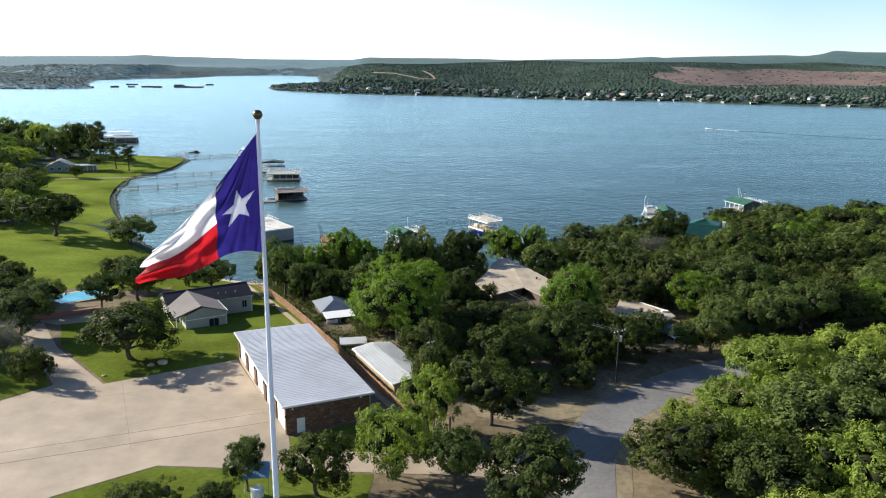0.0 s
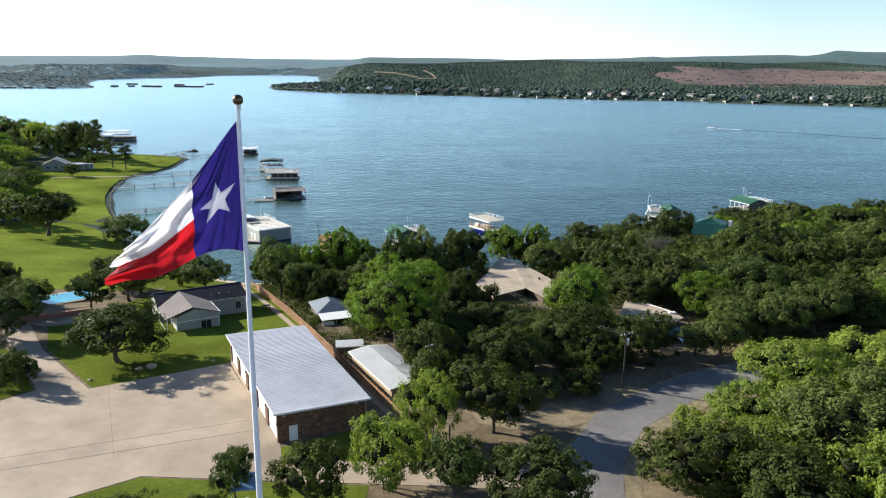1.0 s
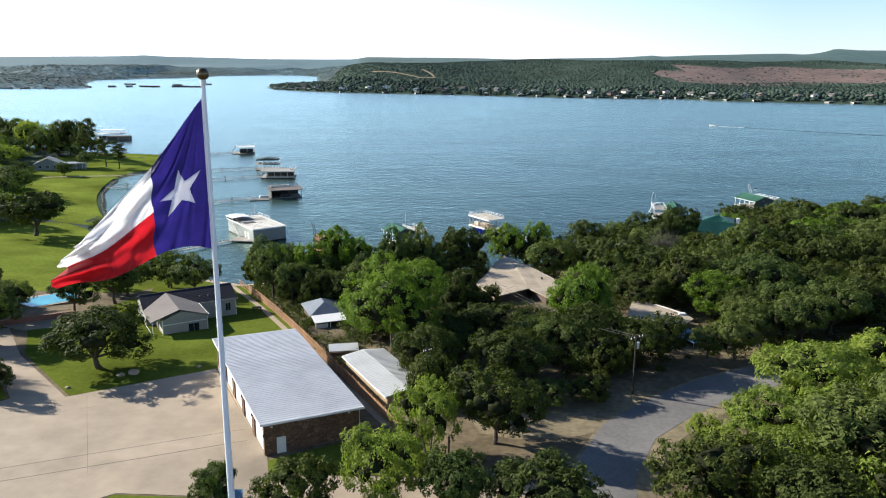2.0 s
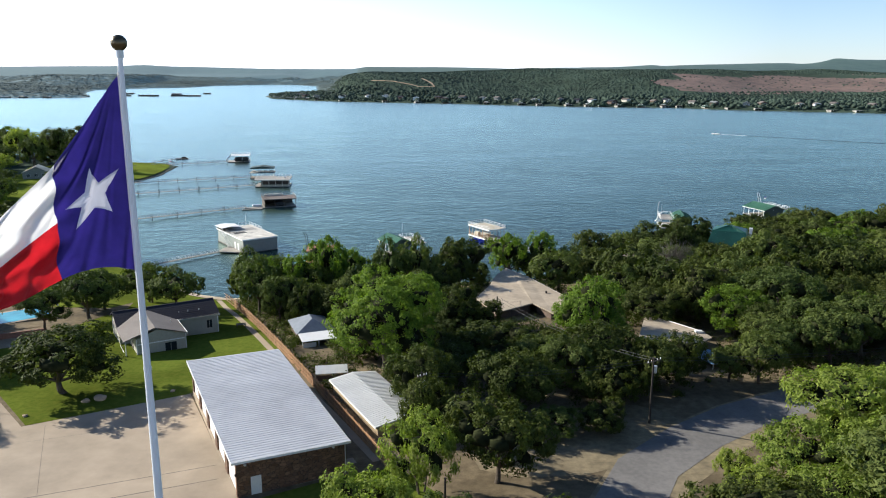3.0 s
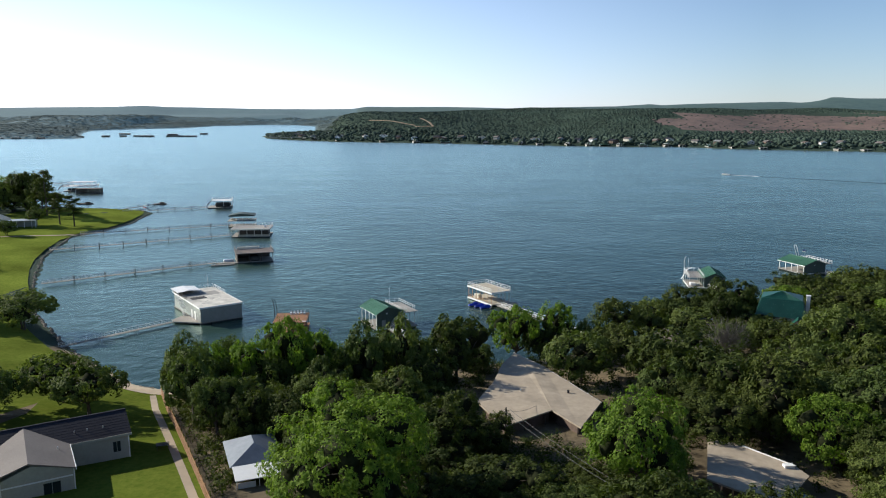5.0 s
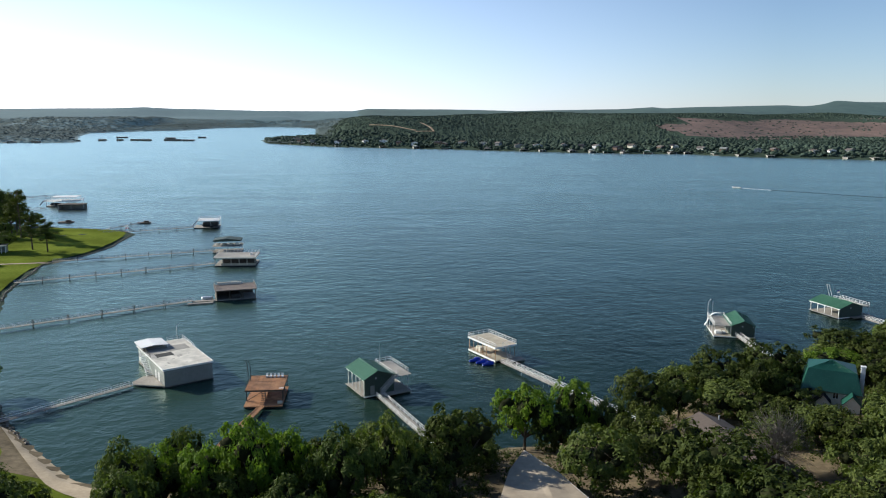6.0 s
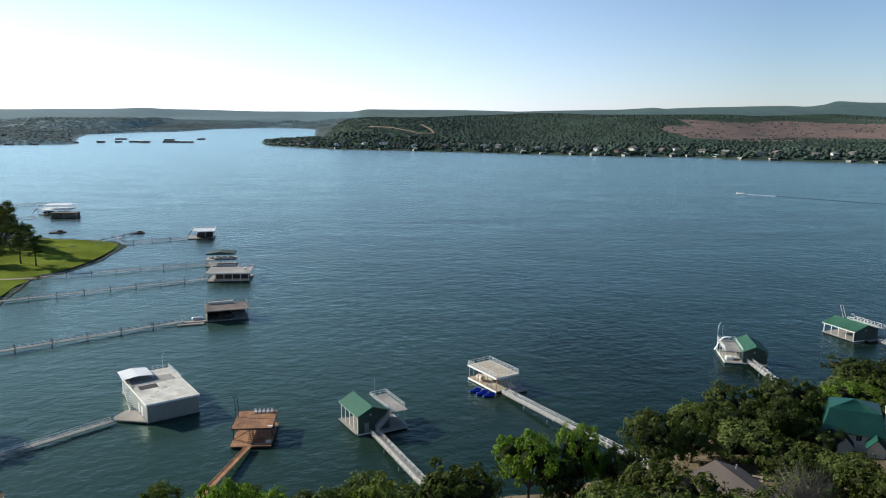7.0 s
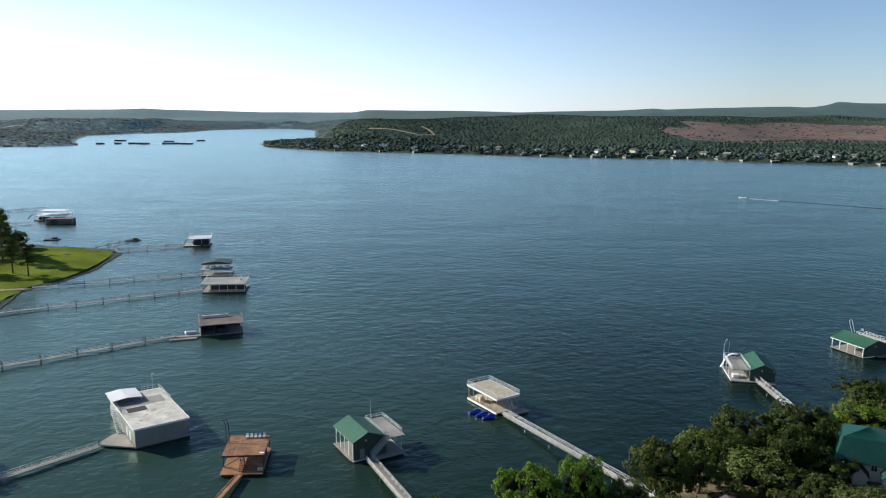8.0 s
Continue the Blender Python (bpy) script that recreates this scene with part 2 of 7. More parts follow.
M = dict(
    water=water_surface(),
    soil=surf("dry_soil", (0.115, 0.090, 0.056), (0.205, 0.162, 0.100), 0.9, 0.95, bump=0.5, big=0.12, wear=0.45, depth=0.06, gloss=0.1),
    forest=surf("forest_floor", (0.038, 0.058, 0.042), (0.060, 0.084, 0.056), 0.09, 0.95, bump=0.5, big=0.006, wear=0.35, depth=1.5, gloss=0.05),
    track=surf("dirt_track", (0.30, 0.22, 0.15), (0.38, 0.29, 0.20), 0.05, 0.95, bump=0.2, gloss=0.05),
    bare=surf("bare_red_slope", (0.088, 0.062, 0.048), (0.185, 0.112, 0.086), 0.06, 0.95, bump=0.7, big=0.009, wear=0.5, depth=3.0),
    lakebed=surf("lake_bed", (0.10, 0.10, 0.07), (0.16, 0.14, 0.09), 0.3, 0.9, bump=0.2),
    sand=surf("sand", (0.36, 0.28, 0.18), (0.46, 0.37, 0.25), 1.5, 0.95, bump=0.4),
    # two greens: backlight put into the lake lawns, part shade into the rest
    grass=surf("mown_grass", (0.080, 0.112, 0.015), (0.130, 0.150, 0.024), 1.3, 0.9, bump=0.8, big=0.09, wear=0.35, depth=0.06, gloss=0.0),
    lush=surf("backlit_grass", (0.118, 0.156, 0.022), (0.182, 0.212, 0.036), 1.0, 0.95, bump=0.6, big=0.05, wear=0.4, depth=0.05, gloss=0.0),
    concrete=surf("concrete", (0.285, 0.225, 0.155), (0.385, 0.305, 0.215), 0.22, 0.85, bump=0.15, big=0.05, wear=0.30),
    asphalt=surf("worn_asphalt", (0.135, 0.127, 0.120), (0.190, 0.178, 0.165), 1.6, 0.9, bump=0.3, big=0.1, wear=0.3),
    pan=surf("dulled_roof_pan", (0.46, 0.46, 0.48), (0.53, 0.53, 0.54), 0.5, 0.5, 0.1, bump=0.05, big=0.12, wear=0.15),
    roof_metal=surf("white_ribbed_metal", (0.56, 0.56, 0.56), (0.64, 0.64, 0.63), 0.4, 0.45, 0.1, bump=0.05, big=0.12, wear=0.1),
    white=surf("white_paint", (0.74, 0.73, 0.70), (0.80, 0.79, 0.76), 2, 0.5, bump=0.05, wear=0.1),
    cream=surf("cream_paint", (0.66, 0.60, 0.48), (0.74, 0.68, 0.56), 2, 0.6, bump=0.08, wear=0.15),
    siding=surf("grey_green_siding", (0.34, 0.33, 0.27), (0.40, 0.385, 0.315), 2, 0.7, bump=0.1, wear=0.12),
    shingle_dark=surf("dark_shingles", (0.020, 0.020, 0.027), (0.036, 0.036, 0.046), 5, 0.9, bump=0.4, wear=0.2, gloss=0.15),
    shingle_tan=surf("tan_shingles", (0.135, 0.115, 0.102), (0.180, 0.155, 0.138), 5, 0.85, bump=0.4, wear=0.2),
    shingle_brown=surf("brown_shingles", (0.075, 0.058, 0.048), (0.115, 0.090, 0.074), 5, 0.9, bump=0.4, wear=0.25),
    tar_roof=surf("pale_gravel_roof", (0.33, 0.270, 0.195), (0.42, 0.345, 0.250), 0.9, 0.9, bump=0.2, big=0.2, wear=0.25),
    wood=surf("cedar_boards", (0.30, 0.16, 0.075), (0.42, 0.245, 0.12), 2.5, 0.75, bump=0.3, wear=0.25, vary=0.18),
    wood_grey=surf("weathered_boards", (0.24, 0.215, 0.18), (0.34, 0.31, 0.265), 2.5, 0.85, bump=0.3, wear=0.25, vary=0.12),
    wood_dark=surf("dark_timber", (0.05, 0.04, 0.032), (0.10, 0.08, 0.06), 2.5, 0.85, bump=0.3, vary=0.15),
    rust_deck=surf("stained_brown_deck", (0.22, 0.095, 0.035), (0.38, 0.19, 0.08), 0.8, 0.75, bump=0.2, big=0.5, wear=0.35, vary=0.12),
    brown_wall=surf("brown_wall", (0.095, 0.062, 0.045), (0.145, 0.098, 0.072), 2, 0.8, wear=0.2),
    tan_wall=surf("tan_metal_wall", (0.36, 0.27, 0.16), (0.42, 0.32, 0.20), 2, 0.6, wear=0.15),
    green_roof=surf("green_metal", (0.052, 0.140, 0.080), (0.075, 0.180, 0.108), 0.7, 0.4, 0.1, bump=0.05, wear=0.15),
    teal_roof=surf("teal_metal", (0.012, 0.066, 0.046), (0.020, 0.090, 0.064), 0.7, 0.4, 0.1, bump=0.05, wear=0.15),
    green_wall=surf("dark_green_wall", (0.035, 0.055, 0.042), (0.05, 0.075, 0.058), 2, 0.6, wear=0.15),
    grey_wall=surf("grey_metal_siding", (0.215, 0.220, 0.205), (0.26, 0.265, 0.245), 1, 0.5, bump=0.05, wear=0.12),
    deck_pale=surf("pale_roof_deck", (0.52, 0.49, 0.42), (0.64, 0.60, 0.52), 0.8, 0.8, bump=0.1, big=0.35, wear=0.3),
    deck_cream=surf("cream_deck_boards", (0.42, 0.365, 0.27), (0.52, 0.46, 0.345), 0.8, 0.8, bump=0.1, big=0.35, wear=0.25),
    deck_brown=surf("worn_brown_deck", (0.115, 0.09, 0.076), (0.19, 0.15, 0.125), 0.8, 0.8, bump=0.1, big=0.35, wear=0.3),
    slate_tin=surf("blue_grey_tin", (0.14, 0.16, 0.19), (0.19, 0.21, 0.24), 1, 0.5, 0.1, bump=0.05, wear=0.15),
    deck_grey=surf("grey_deck", (0.27, 0.25, 0.22), (0.36, 0.34, 0.30), 0.8, 0.8, bump=0.1, wear=0.25),
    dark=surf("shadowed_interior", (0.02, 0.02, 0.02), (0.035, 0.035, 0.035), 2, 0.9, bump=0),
    steel=surf("galvanised_steel", (0.50, 0.52, 0.53), (0.60, 0.62, 0.63), 2, 0.4, 0.6, bump=0.03, wear=0.12),
    pole_white=surf("white_pole_paint", (0.70, 0.74, 0.78), (0.76, 0.80, 0.84), 0.8, 0.35, bump=0.02, wear=0.06),
    bronze=surf("bronze_ball", (0.10, 0.08, 0.045), (0.15, 0.12, 0.07), 3, 0.35, 0.8, bump=0.05),
    creosote=surf("creosoted_pole", (0.022, 0.017, 0.013), (0.045, 0.035, 0.026), 2.5, 0.9, bump=0.3),
    bark=surf("tree_bark", (0.055, 0.042, 0.03), (0.11, 0.085, 0.06), 4, 0.95, bump=0.6, depth=0.04),
    twig=surf("dry_twigs", (0.15, 0.13, 0.105), (0.23, 0.20, 0.165), 4, 0.95, bump=0.3),
    pool=surf("pool_water", (0.05, 0.30, 0.38), (0.08, 0.38, 0.46), 0.8, 0.08, bump=0.2),
    joint=surf("dark_joint", (0.085, 0.07, 0.055), (0.14, 0.115, 0.09), 1.5, 0.9, bump=0.2),
    brick=surf("red_brick_paving", (0.22, 0.10, 0.065), (0.30, 0.15, 0.10), 3, 0.85, wear=0.2),
    pvc_blue=surf("blue_plastic", (0.01, 0.03, 0.34), (0.015, 0.045, 0.45), 2, 0.35, bump=0),
    wire=surf("black_cable", (0.02, 0.02, 0.02), (0.03, 0.03, 0.03), 2, 0.6, bump=0),
    wet_stone=surf("dark_shore_stone", (0.13, 0.11, 0.085), (0.22, 0.185, 0.14), 1.5, 0.8, bump=0.6),
    boulder=surf("boulder", (0.32, 0.24, 0.16), (0.42, 0.33, 0.23), 1.5, 0.9, bump=0.6),
    foam=surf("wake_foam", (0.62, 0.68, 0.70), (0.80, 0.84, 0.85), 0.4, 0.6, bump=0.2),
    blue_tin=surf("blue_tin", (0.20, 0.33, 0.48), (0.30, 0.44, 0.60), 1, 0.4, 0.2, bump=0.05),
)
def stone_wall():
    """Fitted brown stones with darker joints."""
    m, nt, p = nodes_of("brown_stone_wall")
    src = nt.nodes.new("ShaderNodeTexCoord").outputs["Object"]
    mp = nt.nodes.new("ShaderNodeMapping")
    mp.inputs["Scale"].default_value = (1, 1, 1.7)
    nt.links.new(src, mp.inputs[0])
    v = nt.nodes.new("ShaderNodeTexVoronoi")
    e = nt.nodes.new("ShaderNodeTexVoronoi")
    e.feature = "DISTANCE_TO_EDGE"
    for n in (v, e):
        n.inputs["Scale"].default_value = 1.9
        nt.links.new(mp.outputs[0], n.inputs["Vector"])
    sep = nt.nodes.new("ShaderNodeSeparateColor")
    nt.links.new(v.outputs["Color"], sep.inputs[0])
    c = mixed(nt, sep.outputs[0], (0.085, 0.042, 0.024), (0.30, 0.17, 0.095))
    c = mixed(nt, ramp(nt, sep.outputs[1], 0.6, 1.0), c, (0.13, 0.085, 0.06))
    c = mixed(nt, ramp(nt, noisy(nt, 6, 4), 0.3, 0.8), c, (0.16, 0.09, 0.05))
    joint = ramp(nt, e.outputs["Distance"], 0.02, 0.06)
    c = mixed(nt, joint, (0.055, 0.036, 0.026), c)
    nt.links.new(c, p.inputs["Base Color"])
    p.inputs["Roughness"].default_value = 0.85
    b = add(nt, "ShaderNodeBump", Strength=0.8, Distance=0.05)
    nt.links.new(joint, b.inputs["Height"])
    nt.links.new(b.outputs[0], p.inputs["Normal"])
    return m


M["stone"] = stone_wall()
glass, gnt, gp = nodes_of("window_glass")
gp.inputs["Base Color"].default_value = (0.02, 0.025, 0.03, 1)
gp.inputs["Roughness"].default_value = 0.06
M["glass"] = glass
M["leaf_oak"] = leafy("oak_leaves", (0.029, 0.041, 0.009), (0.074, 0.092, 0.019), 0.22, 0.28)
M["leaf_bright"] = leafy("pecan_leaves", (0.070, 0.122, 0.012), (0.150, 0.210, 0.026), 0.32, 0.15)
M["leaf_light"] = leafy("mesquite_leaves", (0.148, 0.192, 0.030), (0.245, 0.285, 0.056), 0.34, 0.22)
M["leaf_grey"] = leafy("grey_green_leaves", (0.052, 0.074, 0.018), (0.104, 0.130, 0.034), 0.24, 0.25)
# near-black colour of the crown cores: inner shade put into the colour
M["crown_shade"] = surf("crown_shade", (0.014, 0.017, 0.007), (0.030, 0.034, 0.014), 1.5, 0.95, bump=0.5, gloss=0.05)
# far shore woods: lightened and cooled, some haze put into the colour
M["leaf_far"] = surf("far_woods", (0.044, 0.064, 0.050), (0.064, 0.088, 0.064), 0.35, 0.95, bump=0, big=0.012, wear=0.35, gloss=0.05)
# pale bluish base colour: haze is painted into these woods
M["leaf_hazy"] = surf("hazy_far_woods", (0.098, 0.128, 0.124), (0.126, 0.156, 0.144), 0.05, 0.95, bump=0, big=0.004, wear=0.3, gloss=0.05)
M["dry_grass"] = surf("dry_grass", (0.140, 0.112, 0.064), (0.250, 0.198, 0.112), 1.2, 0.95, bump=0.6, big=0.2, wear=0.35, depth=0.06)
# far hills: a blue emission stands in for haze in the air
M["distance"] = surf("distant_hills_haze_glow", (0.018, 0.040, 0.030), (0.034, 0.060, 0.046), 0.02, 1.0, bump=0, big=0.003, wear=0.2)
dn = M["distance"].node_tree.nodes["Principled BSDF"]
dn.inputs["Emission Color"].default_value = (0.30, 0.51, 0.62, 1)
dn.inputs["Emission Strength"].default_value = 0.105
# nearer ridge: the same haze as a weaker blue-green emission
M["ridge"] = surf("ridge_haze_glow", (0.020, 0.042, 0.030), (0.040, 0.066, 0.046), 0.02, 1.0, bump=0, big=0.003, wear=0.3)
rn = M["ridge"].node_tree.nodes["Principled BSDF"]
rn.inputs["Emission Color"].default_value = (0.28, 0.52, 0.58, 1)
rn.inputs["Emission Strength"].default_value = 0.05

# ---- mesh helpers ----
Z = Vector((0, 0, 1))


def part(name, bm, material, parent=None, label=""):
    """Links a bmesh as one mesh object, under a thing or a part."""
    me = bpy.data.meshes.new(name)
    bm.to_mesh(me)
    bm.free()
    me.materials.append(M[material])
    ob = new(name, me)
    if parent:
        ob.parent = parent
    if label:
        ob["label"] = label
    return ob


def shared(name, me, parent, m):
    """One more object on a mesh that alike pieces share."""
    ob = new(name, me)
    ob.parent = parent
    ob.matrix_basis = m
    return ob


def mesh_of(name, bm, material):
    me = bpy.data.meshes.new(name)
    bm.to_mesh(me)
    bm.free()
    me.materials.append(M[material])
    return me


def thing(name, x, y, z, rot, label, category, group="", kind=""):
    ob = new(name)
    ob.empty_display_size = 0.3
    ob.matrix_basis = pose(x, y, z, 0, 0, rot)
    return tagged(ob, label, category, group, kind)


def box(bm, x0, x1, y0, y1, z0, z1, bevel=0.0):
    vs = [bm.verts.new((x, y, z)) for z in (z0, z1) for y in (y0, y1) for x in (x0, x1)]
    fs = [bm.faces.new([vs[i] for i in f]) for f in ((0, 2, 3, 1), (4, 5, 7, 6), (0, 1, 5, 4), (2, 6, 7, 3), (0, 4, 6, 2), (1, 3, 7, 5))]
    if bevel:
        es = {e for f in fs for e in f.edges}
        bmesh.ops.bevel(bm, geom=list(es), offset=bevel, segments=1, affect="EDGES")
    return bm


def boxes(*rows, bevel=0.0):
    bm = bmesh.new()
    for r in rows:
        box(bm, *r, bevel=bevel)
    return bm


def rod(bm, a, b, r0, r1=None, n=8):
    """A round bar from a to b."""
    a, b = Vector(a), Vector(b)
    r1 = r0 if r1 is None else r1
    d = (b - a).normalized()
    u = d.orthogonal().normalized()
    w = d.cross(u)
    rings = []
    for c, r in ((a, r0), (b, r1)):
        rings.append([bm.verts.new(c + (u * math.cos(2 * math.pi * k / n) + w * math.sin(2 * math.pi * k / n)) * r) for k in range(n)])
    for k in range(n):
        bm.faces.new((rings[0][k], rings[0][(k + 1) % n], rings[1][(k + 1) % n], rings[1][k]))
    bm.faces.new(rings[0][::-1])
    bm.faces.new(rings[1])
    return bm


def rods(*pairs, r=0.05, n=6):
    bm = bmesh.new()
    for a, b in pairs:
        rod(bm, a, b, r, n=n)
    return bm


def slab(bm, pts, thick):
    """A plate with the given upper outline, going down by thick."""
    up = [bm.verts.new(p) for p in pts]
    lo = [bm.verts.new(Vector(p) - Z * thick) for p in pts]
    bm.faces.new(up)
    bm.faces.new(lo[::-1])
    n = len(pts)
    for k in range(n):
        bm.faces.new((up[(k + 1) % n], up[k], lo[k], lo[(k + 1) % n]))
    bmesh.ops.recalc_face_normals(bm, faces=bm.faces)
    return bm


def prism(bm, profile, y0, y1):
    """An outline in x and z, drawn out along y."""
    a = [bm.verts.new((x, y0, z)) for x, z in profile]
    b = [bm.verts.new((x, y1, z)) for x, z in profile]
    n = len(profile)
    bm.faces.new(a)
    bm.faces.new(b[::-1])
    for k in range(n):
        bm.faces.new((a[(k + 1) % n], a[k], b[k], b[(k + 1) % n]))
    bmesh.ops.recalc_face_normals(bm, faces=bm.faces)
    return bm


def railing(parent, pts, height=1.0, gap=1.5, material="white", r=0.04, name="railing"):
    """Posts and two rails along a line of points."""
    bm = bmesh.new()
    for a, b in zip(pts, pts[1:]):
        a, b = Vector(a), Vector(b)
        n = max(1, round((b - a).length / gap))
        for k in range(n + 1):
            p = a.lerp(b, k / n)
            rod(bm, p, p + Z * height, r, n=5)
        for h in (height, height * 0.52):
            rod(bm, a + Z * h, b + Z * h, r, n=5)
    return part(name, bm, material, parent)


def gable_roof(parent, x0, x1, y0, y1, eave, ridge, material, over=0.35, thick=0.14, xr=None, ribs=0.0, name="roof"):
    """Two slopes with the ridge along y."""
    xr = (x0 + x1) / 2 if xr is None else xr
    sl, sr = (ridge - eave) / (xr - x0), (ridge - eave) / (x1 - xr)
    a, b = x0 - over, x1 + over
    za, zb = eave - sl * over, eave - sr * over
    bm = bmesh.new()
    prism(bm, [(a, za), (xr, ridge), (b, zb), (b, zb + thick), (xr, ridge + thick), (a, za + thick)], y0 - over, y1 + over)
    if ribs:
        n = int((y1 - y0 + 2 * over) / ribs)
        for k in range(n + 1):
            y = y0 - over + k * (y1 - y0 + 2 * over - 0.06) / n
            for p, q in (((a, za), (xr, ridge)), ((xr, ridge), (b, zb))):
                prism(bm, [(p[0], p[1] + thick - 0.01), (q[0], q[1] + thick - 0.01), (q[0], q[1] + thick + 0.05), (p[0], p[1] + thick + 0.05)], y, y + 0.06)
    return part(name, bm, material, parent)


def gable_wall(parent, x0, x1, y0, y1, eave, ridge, material, xr=None, base=0.0, name="wall"):
    xr = (x0 + x1) / 2 if xr is None else xr
    bm = bmesh.new()
    prism(bm, [(x0, base), (x1, base), (x1, eave), (xr, ridge), (x0, eave)], y0, y1)
    return part(name, bm, material, parent)


def window(parent, x, y, z, w, h, face="-y", trim="white"):
    """A framed window standing a little proud of a wall that faces along one axis."""
    win = new("window")
    win.parent = parent
    win.matrix_basis = pose(x, y, z, 0, 0, {"-y": 0, "x": 90, "y": 180, "-x": -90}[face])
    t = 0.09
    part("frame", boxes((-w / 2 - t, w / 2 + t, -0.07, 0.02, -h / 2 - t, -h / 2), (-w / 2 - t, w / 2 + t, -0.07, 0.02, h / 2, h / 2 + t),
                        (-w / 2 - t, -w / 2, -0.07, 0.02, -h / 2, h / 2), (w / 2, w / 2 + t, -0.07, 0.02, -h / 2, h / 2), (-0.03, 0.03, -0.06, 0.02, -h / 2, h / 2)), trim, win)
    for s in (-1, 1):
        part("pane", boxes((min(s * 0.03, s * w / 2), max(s * 0.03, s * w / 2), -0.03, 0.01, -h / 2, h / 2)), "glass", win)
    return win


def panel_door(parent, x, y, z0, w, h, face="-y", material="white"):
    d = new("door")
    d.parent = parent
    d.matrix_basis = pose(x, y, z0, 0, 0, {"-y": 0, "x": 90, "y": 180, "-x": -90}[face])
    part("leaf", boxes((-w / 2, w / 2, -0.05, 0.0, 0, h)), material, d)
    part("frame", boxes((-w / 2 - 0.09, -w / 2, -0.08, 0.0, 0, h + 0.09), (w / 2, w / 2 + 0.09, -0.08, 0.0, 0, h + 0.09), (-w / 2, w / 2, -0.08, 0.0, h, h + 0.09)), material, d)
    part("handle", rods(((w / 2 - 0.12, -0.10, 1.0), (w / 2 - 0.02, -0.10, 1.0)), r=0.025), "steel", d)
    return d


# ---- the lie of the land ----
NEAR_SHORE = [(-900, 900), (-520, 700), (-330, 560), (-262, 505), (-196, 482), (-166, 474), (-157, 462), (-152, 425), (-154, 400), (-161, 382), (-148, 334),
              (-132, 298), (-112, 257), (-86, 223), (-74, 211), (-60, 198), (-50, 194), (-34, 201), (-14, 205), (4, 209), (24, 214), (42, 223), (62, 240), (92, 258),
              (140, 278), (220, 300), (420, 345), (1200, 420), (4700, 420), (4700, -900), (-4700, -900), (-4700, 900)]
FAR_LEFT = [(-4700, 1500), (-2500, 1560), (-965, 1668), (-860, 1690), (-796, 1728), (-850, 1830), (-1000, 2150), (-1130, 2500), (-1070, 2800), (-985, 2950), (-1010, 3430),
            (-860, 3870), (-700, 3760), (-560, 3430)]
FAR_RIGHT = [(-420, 2600), (-365, 2300), (-430, 1900), (-384, 1735), (-300, 1640), (-216, 1566), (-100, 1522), (0, 1490), (110, 1432), (216, 1384), (311, 1357),
             (405, 1350), (476, 1268), (604, 1214), (676, 1176), (1000, 1080), (2000, 900), (4700, 760)]
FAR_SHORE = FAR_LEFT + FAR_RIGHT + [(4700, 6000), (-4700, 6000)]


def inside_distance(px, py, poly):
    """Distance to a closed outline, counted positive inside it."""
    p = np.array(poly, float)
    q = np.roll(p, -1, axis=0)
    best, inside = np.full(px.shape, 1e9), np.zeros(px.shape, bool)
    for (ax, ay), (bx, by) in zip(p, q):
        ex, ey = bx - ax, by - ay
        t = np.clip(((px - ax) * ex + (py - ay) * ey) / (ex * ex + ey * ey), 0, 1)
        best = np.minimum(best, np.hypot(px - ax - t * ex, py - ay - t * ey))
        cross = (ay > py) != (by > py)
        if ey:
            inside ^= cross & (px < ex * (py - ay) / ey + ax)
    return np.where(inside, best, -best)


# crest lines of the hills, as tangent of the bearing and of the height over the eye
RIDGE = np.array([(-0.75, -0.008), (-0.587, -0.015), (-0.55, -0.011), (-0.51, -0.004), (-0.36, -0.0035), (-0.24, -0.002), (-0.16, 0.0), (-0.07, 0.0), (0.06, 0.002),
                  (0.11, 0.006), (0.17, 0.0065), (0.24, 0.005), (0.32, 0.0045), (0.40, 0.0045), (0.48, 0.006), (0.587, 0.002), (0.75, 0.0)])
MESA = np.array([(-0.75, 0.007), (-0.587, 0.0062), (-0.42, 0.0078), (-0.39, 0.0094), (-0.36, 0.0078), (-0.29, 0.0067), (-0.235, 0.0052), (-0.117, 0.0055), (-0.10, 0.0085),
                 (0.0, 0.0084), (0.09, 0.0068), (0.22, 0.0098), (0.265, 0.0125), (0.28, 0.011), (0.335, 0.0136), (0.44, 0.0158), (0.475, 0.0138), (0.497, 0.0225), (0.535, 0.0200), (0.587, 0.0203), (0.75, 0.020)])


def smooth(t):
    t = np.clip(t, 0, 1)
    return t * t * (3 - 2 * t)


def wavy(x, y, s):
    return (np.sin(x / s + 1.3 * np.sin(y / (1.7 * s))) + np.sin(y / (0.8 * s) + 2.1 + 1.1 * np.sin(x / (1.3 * s)))) * 0.5


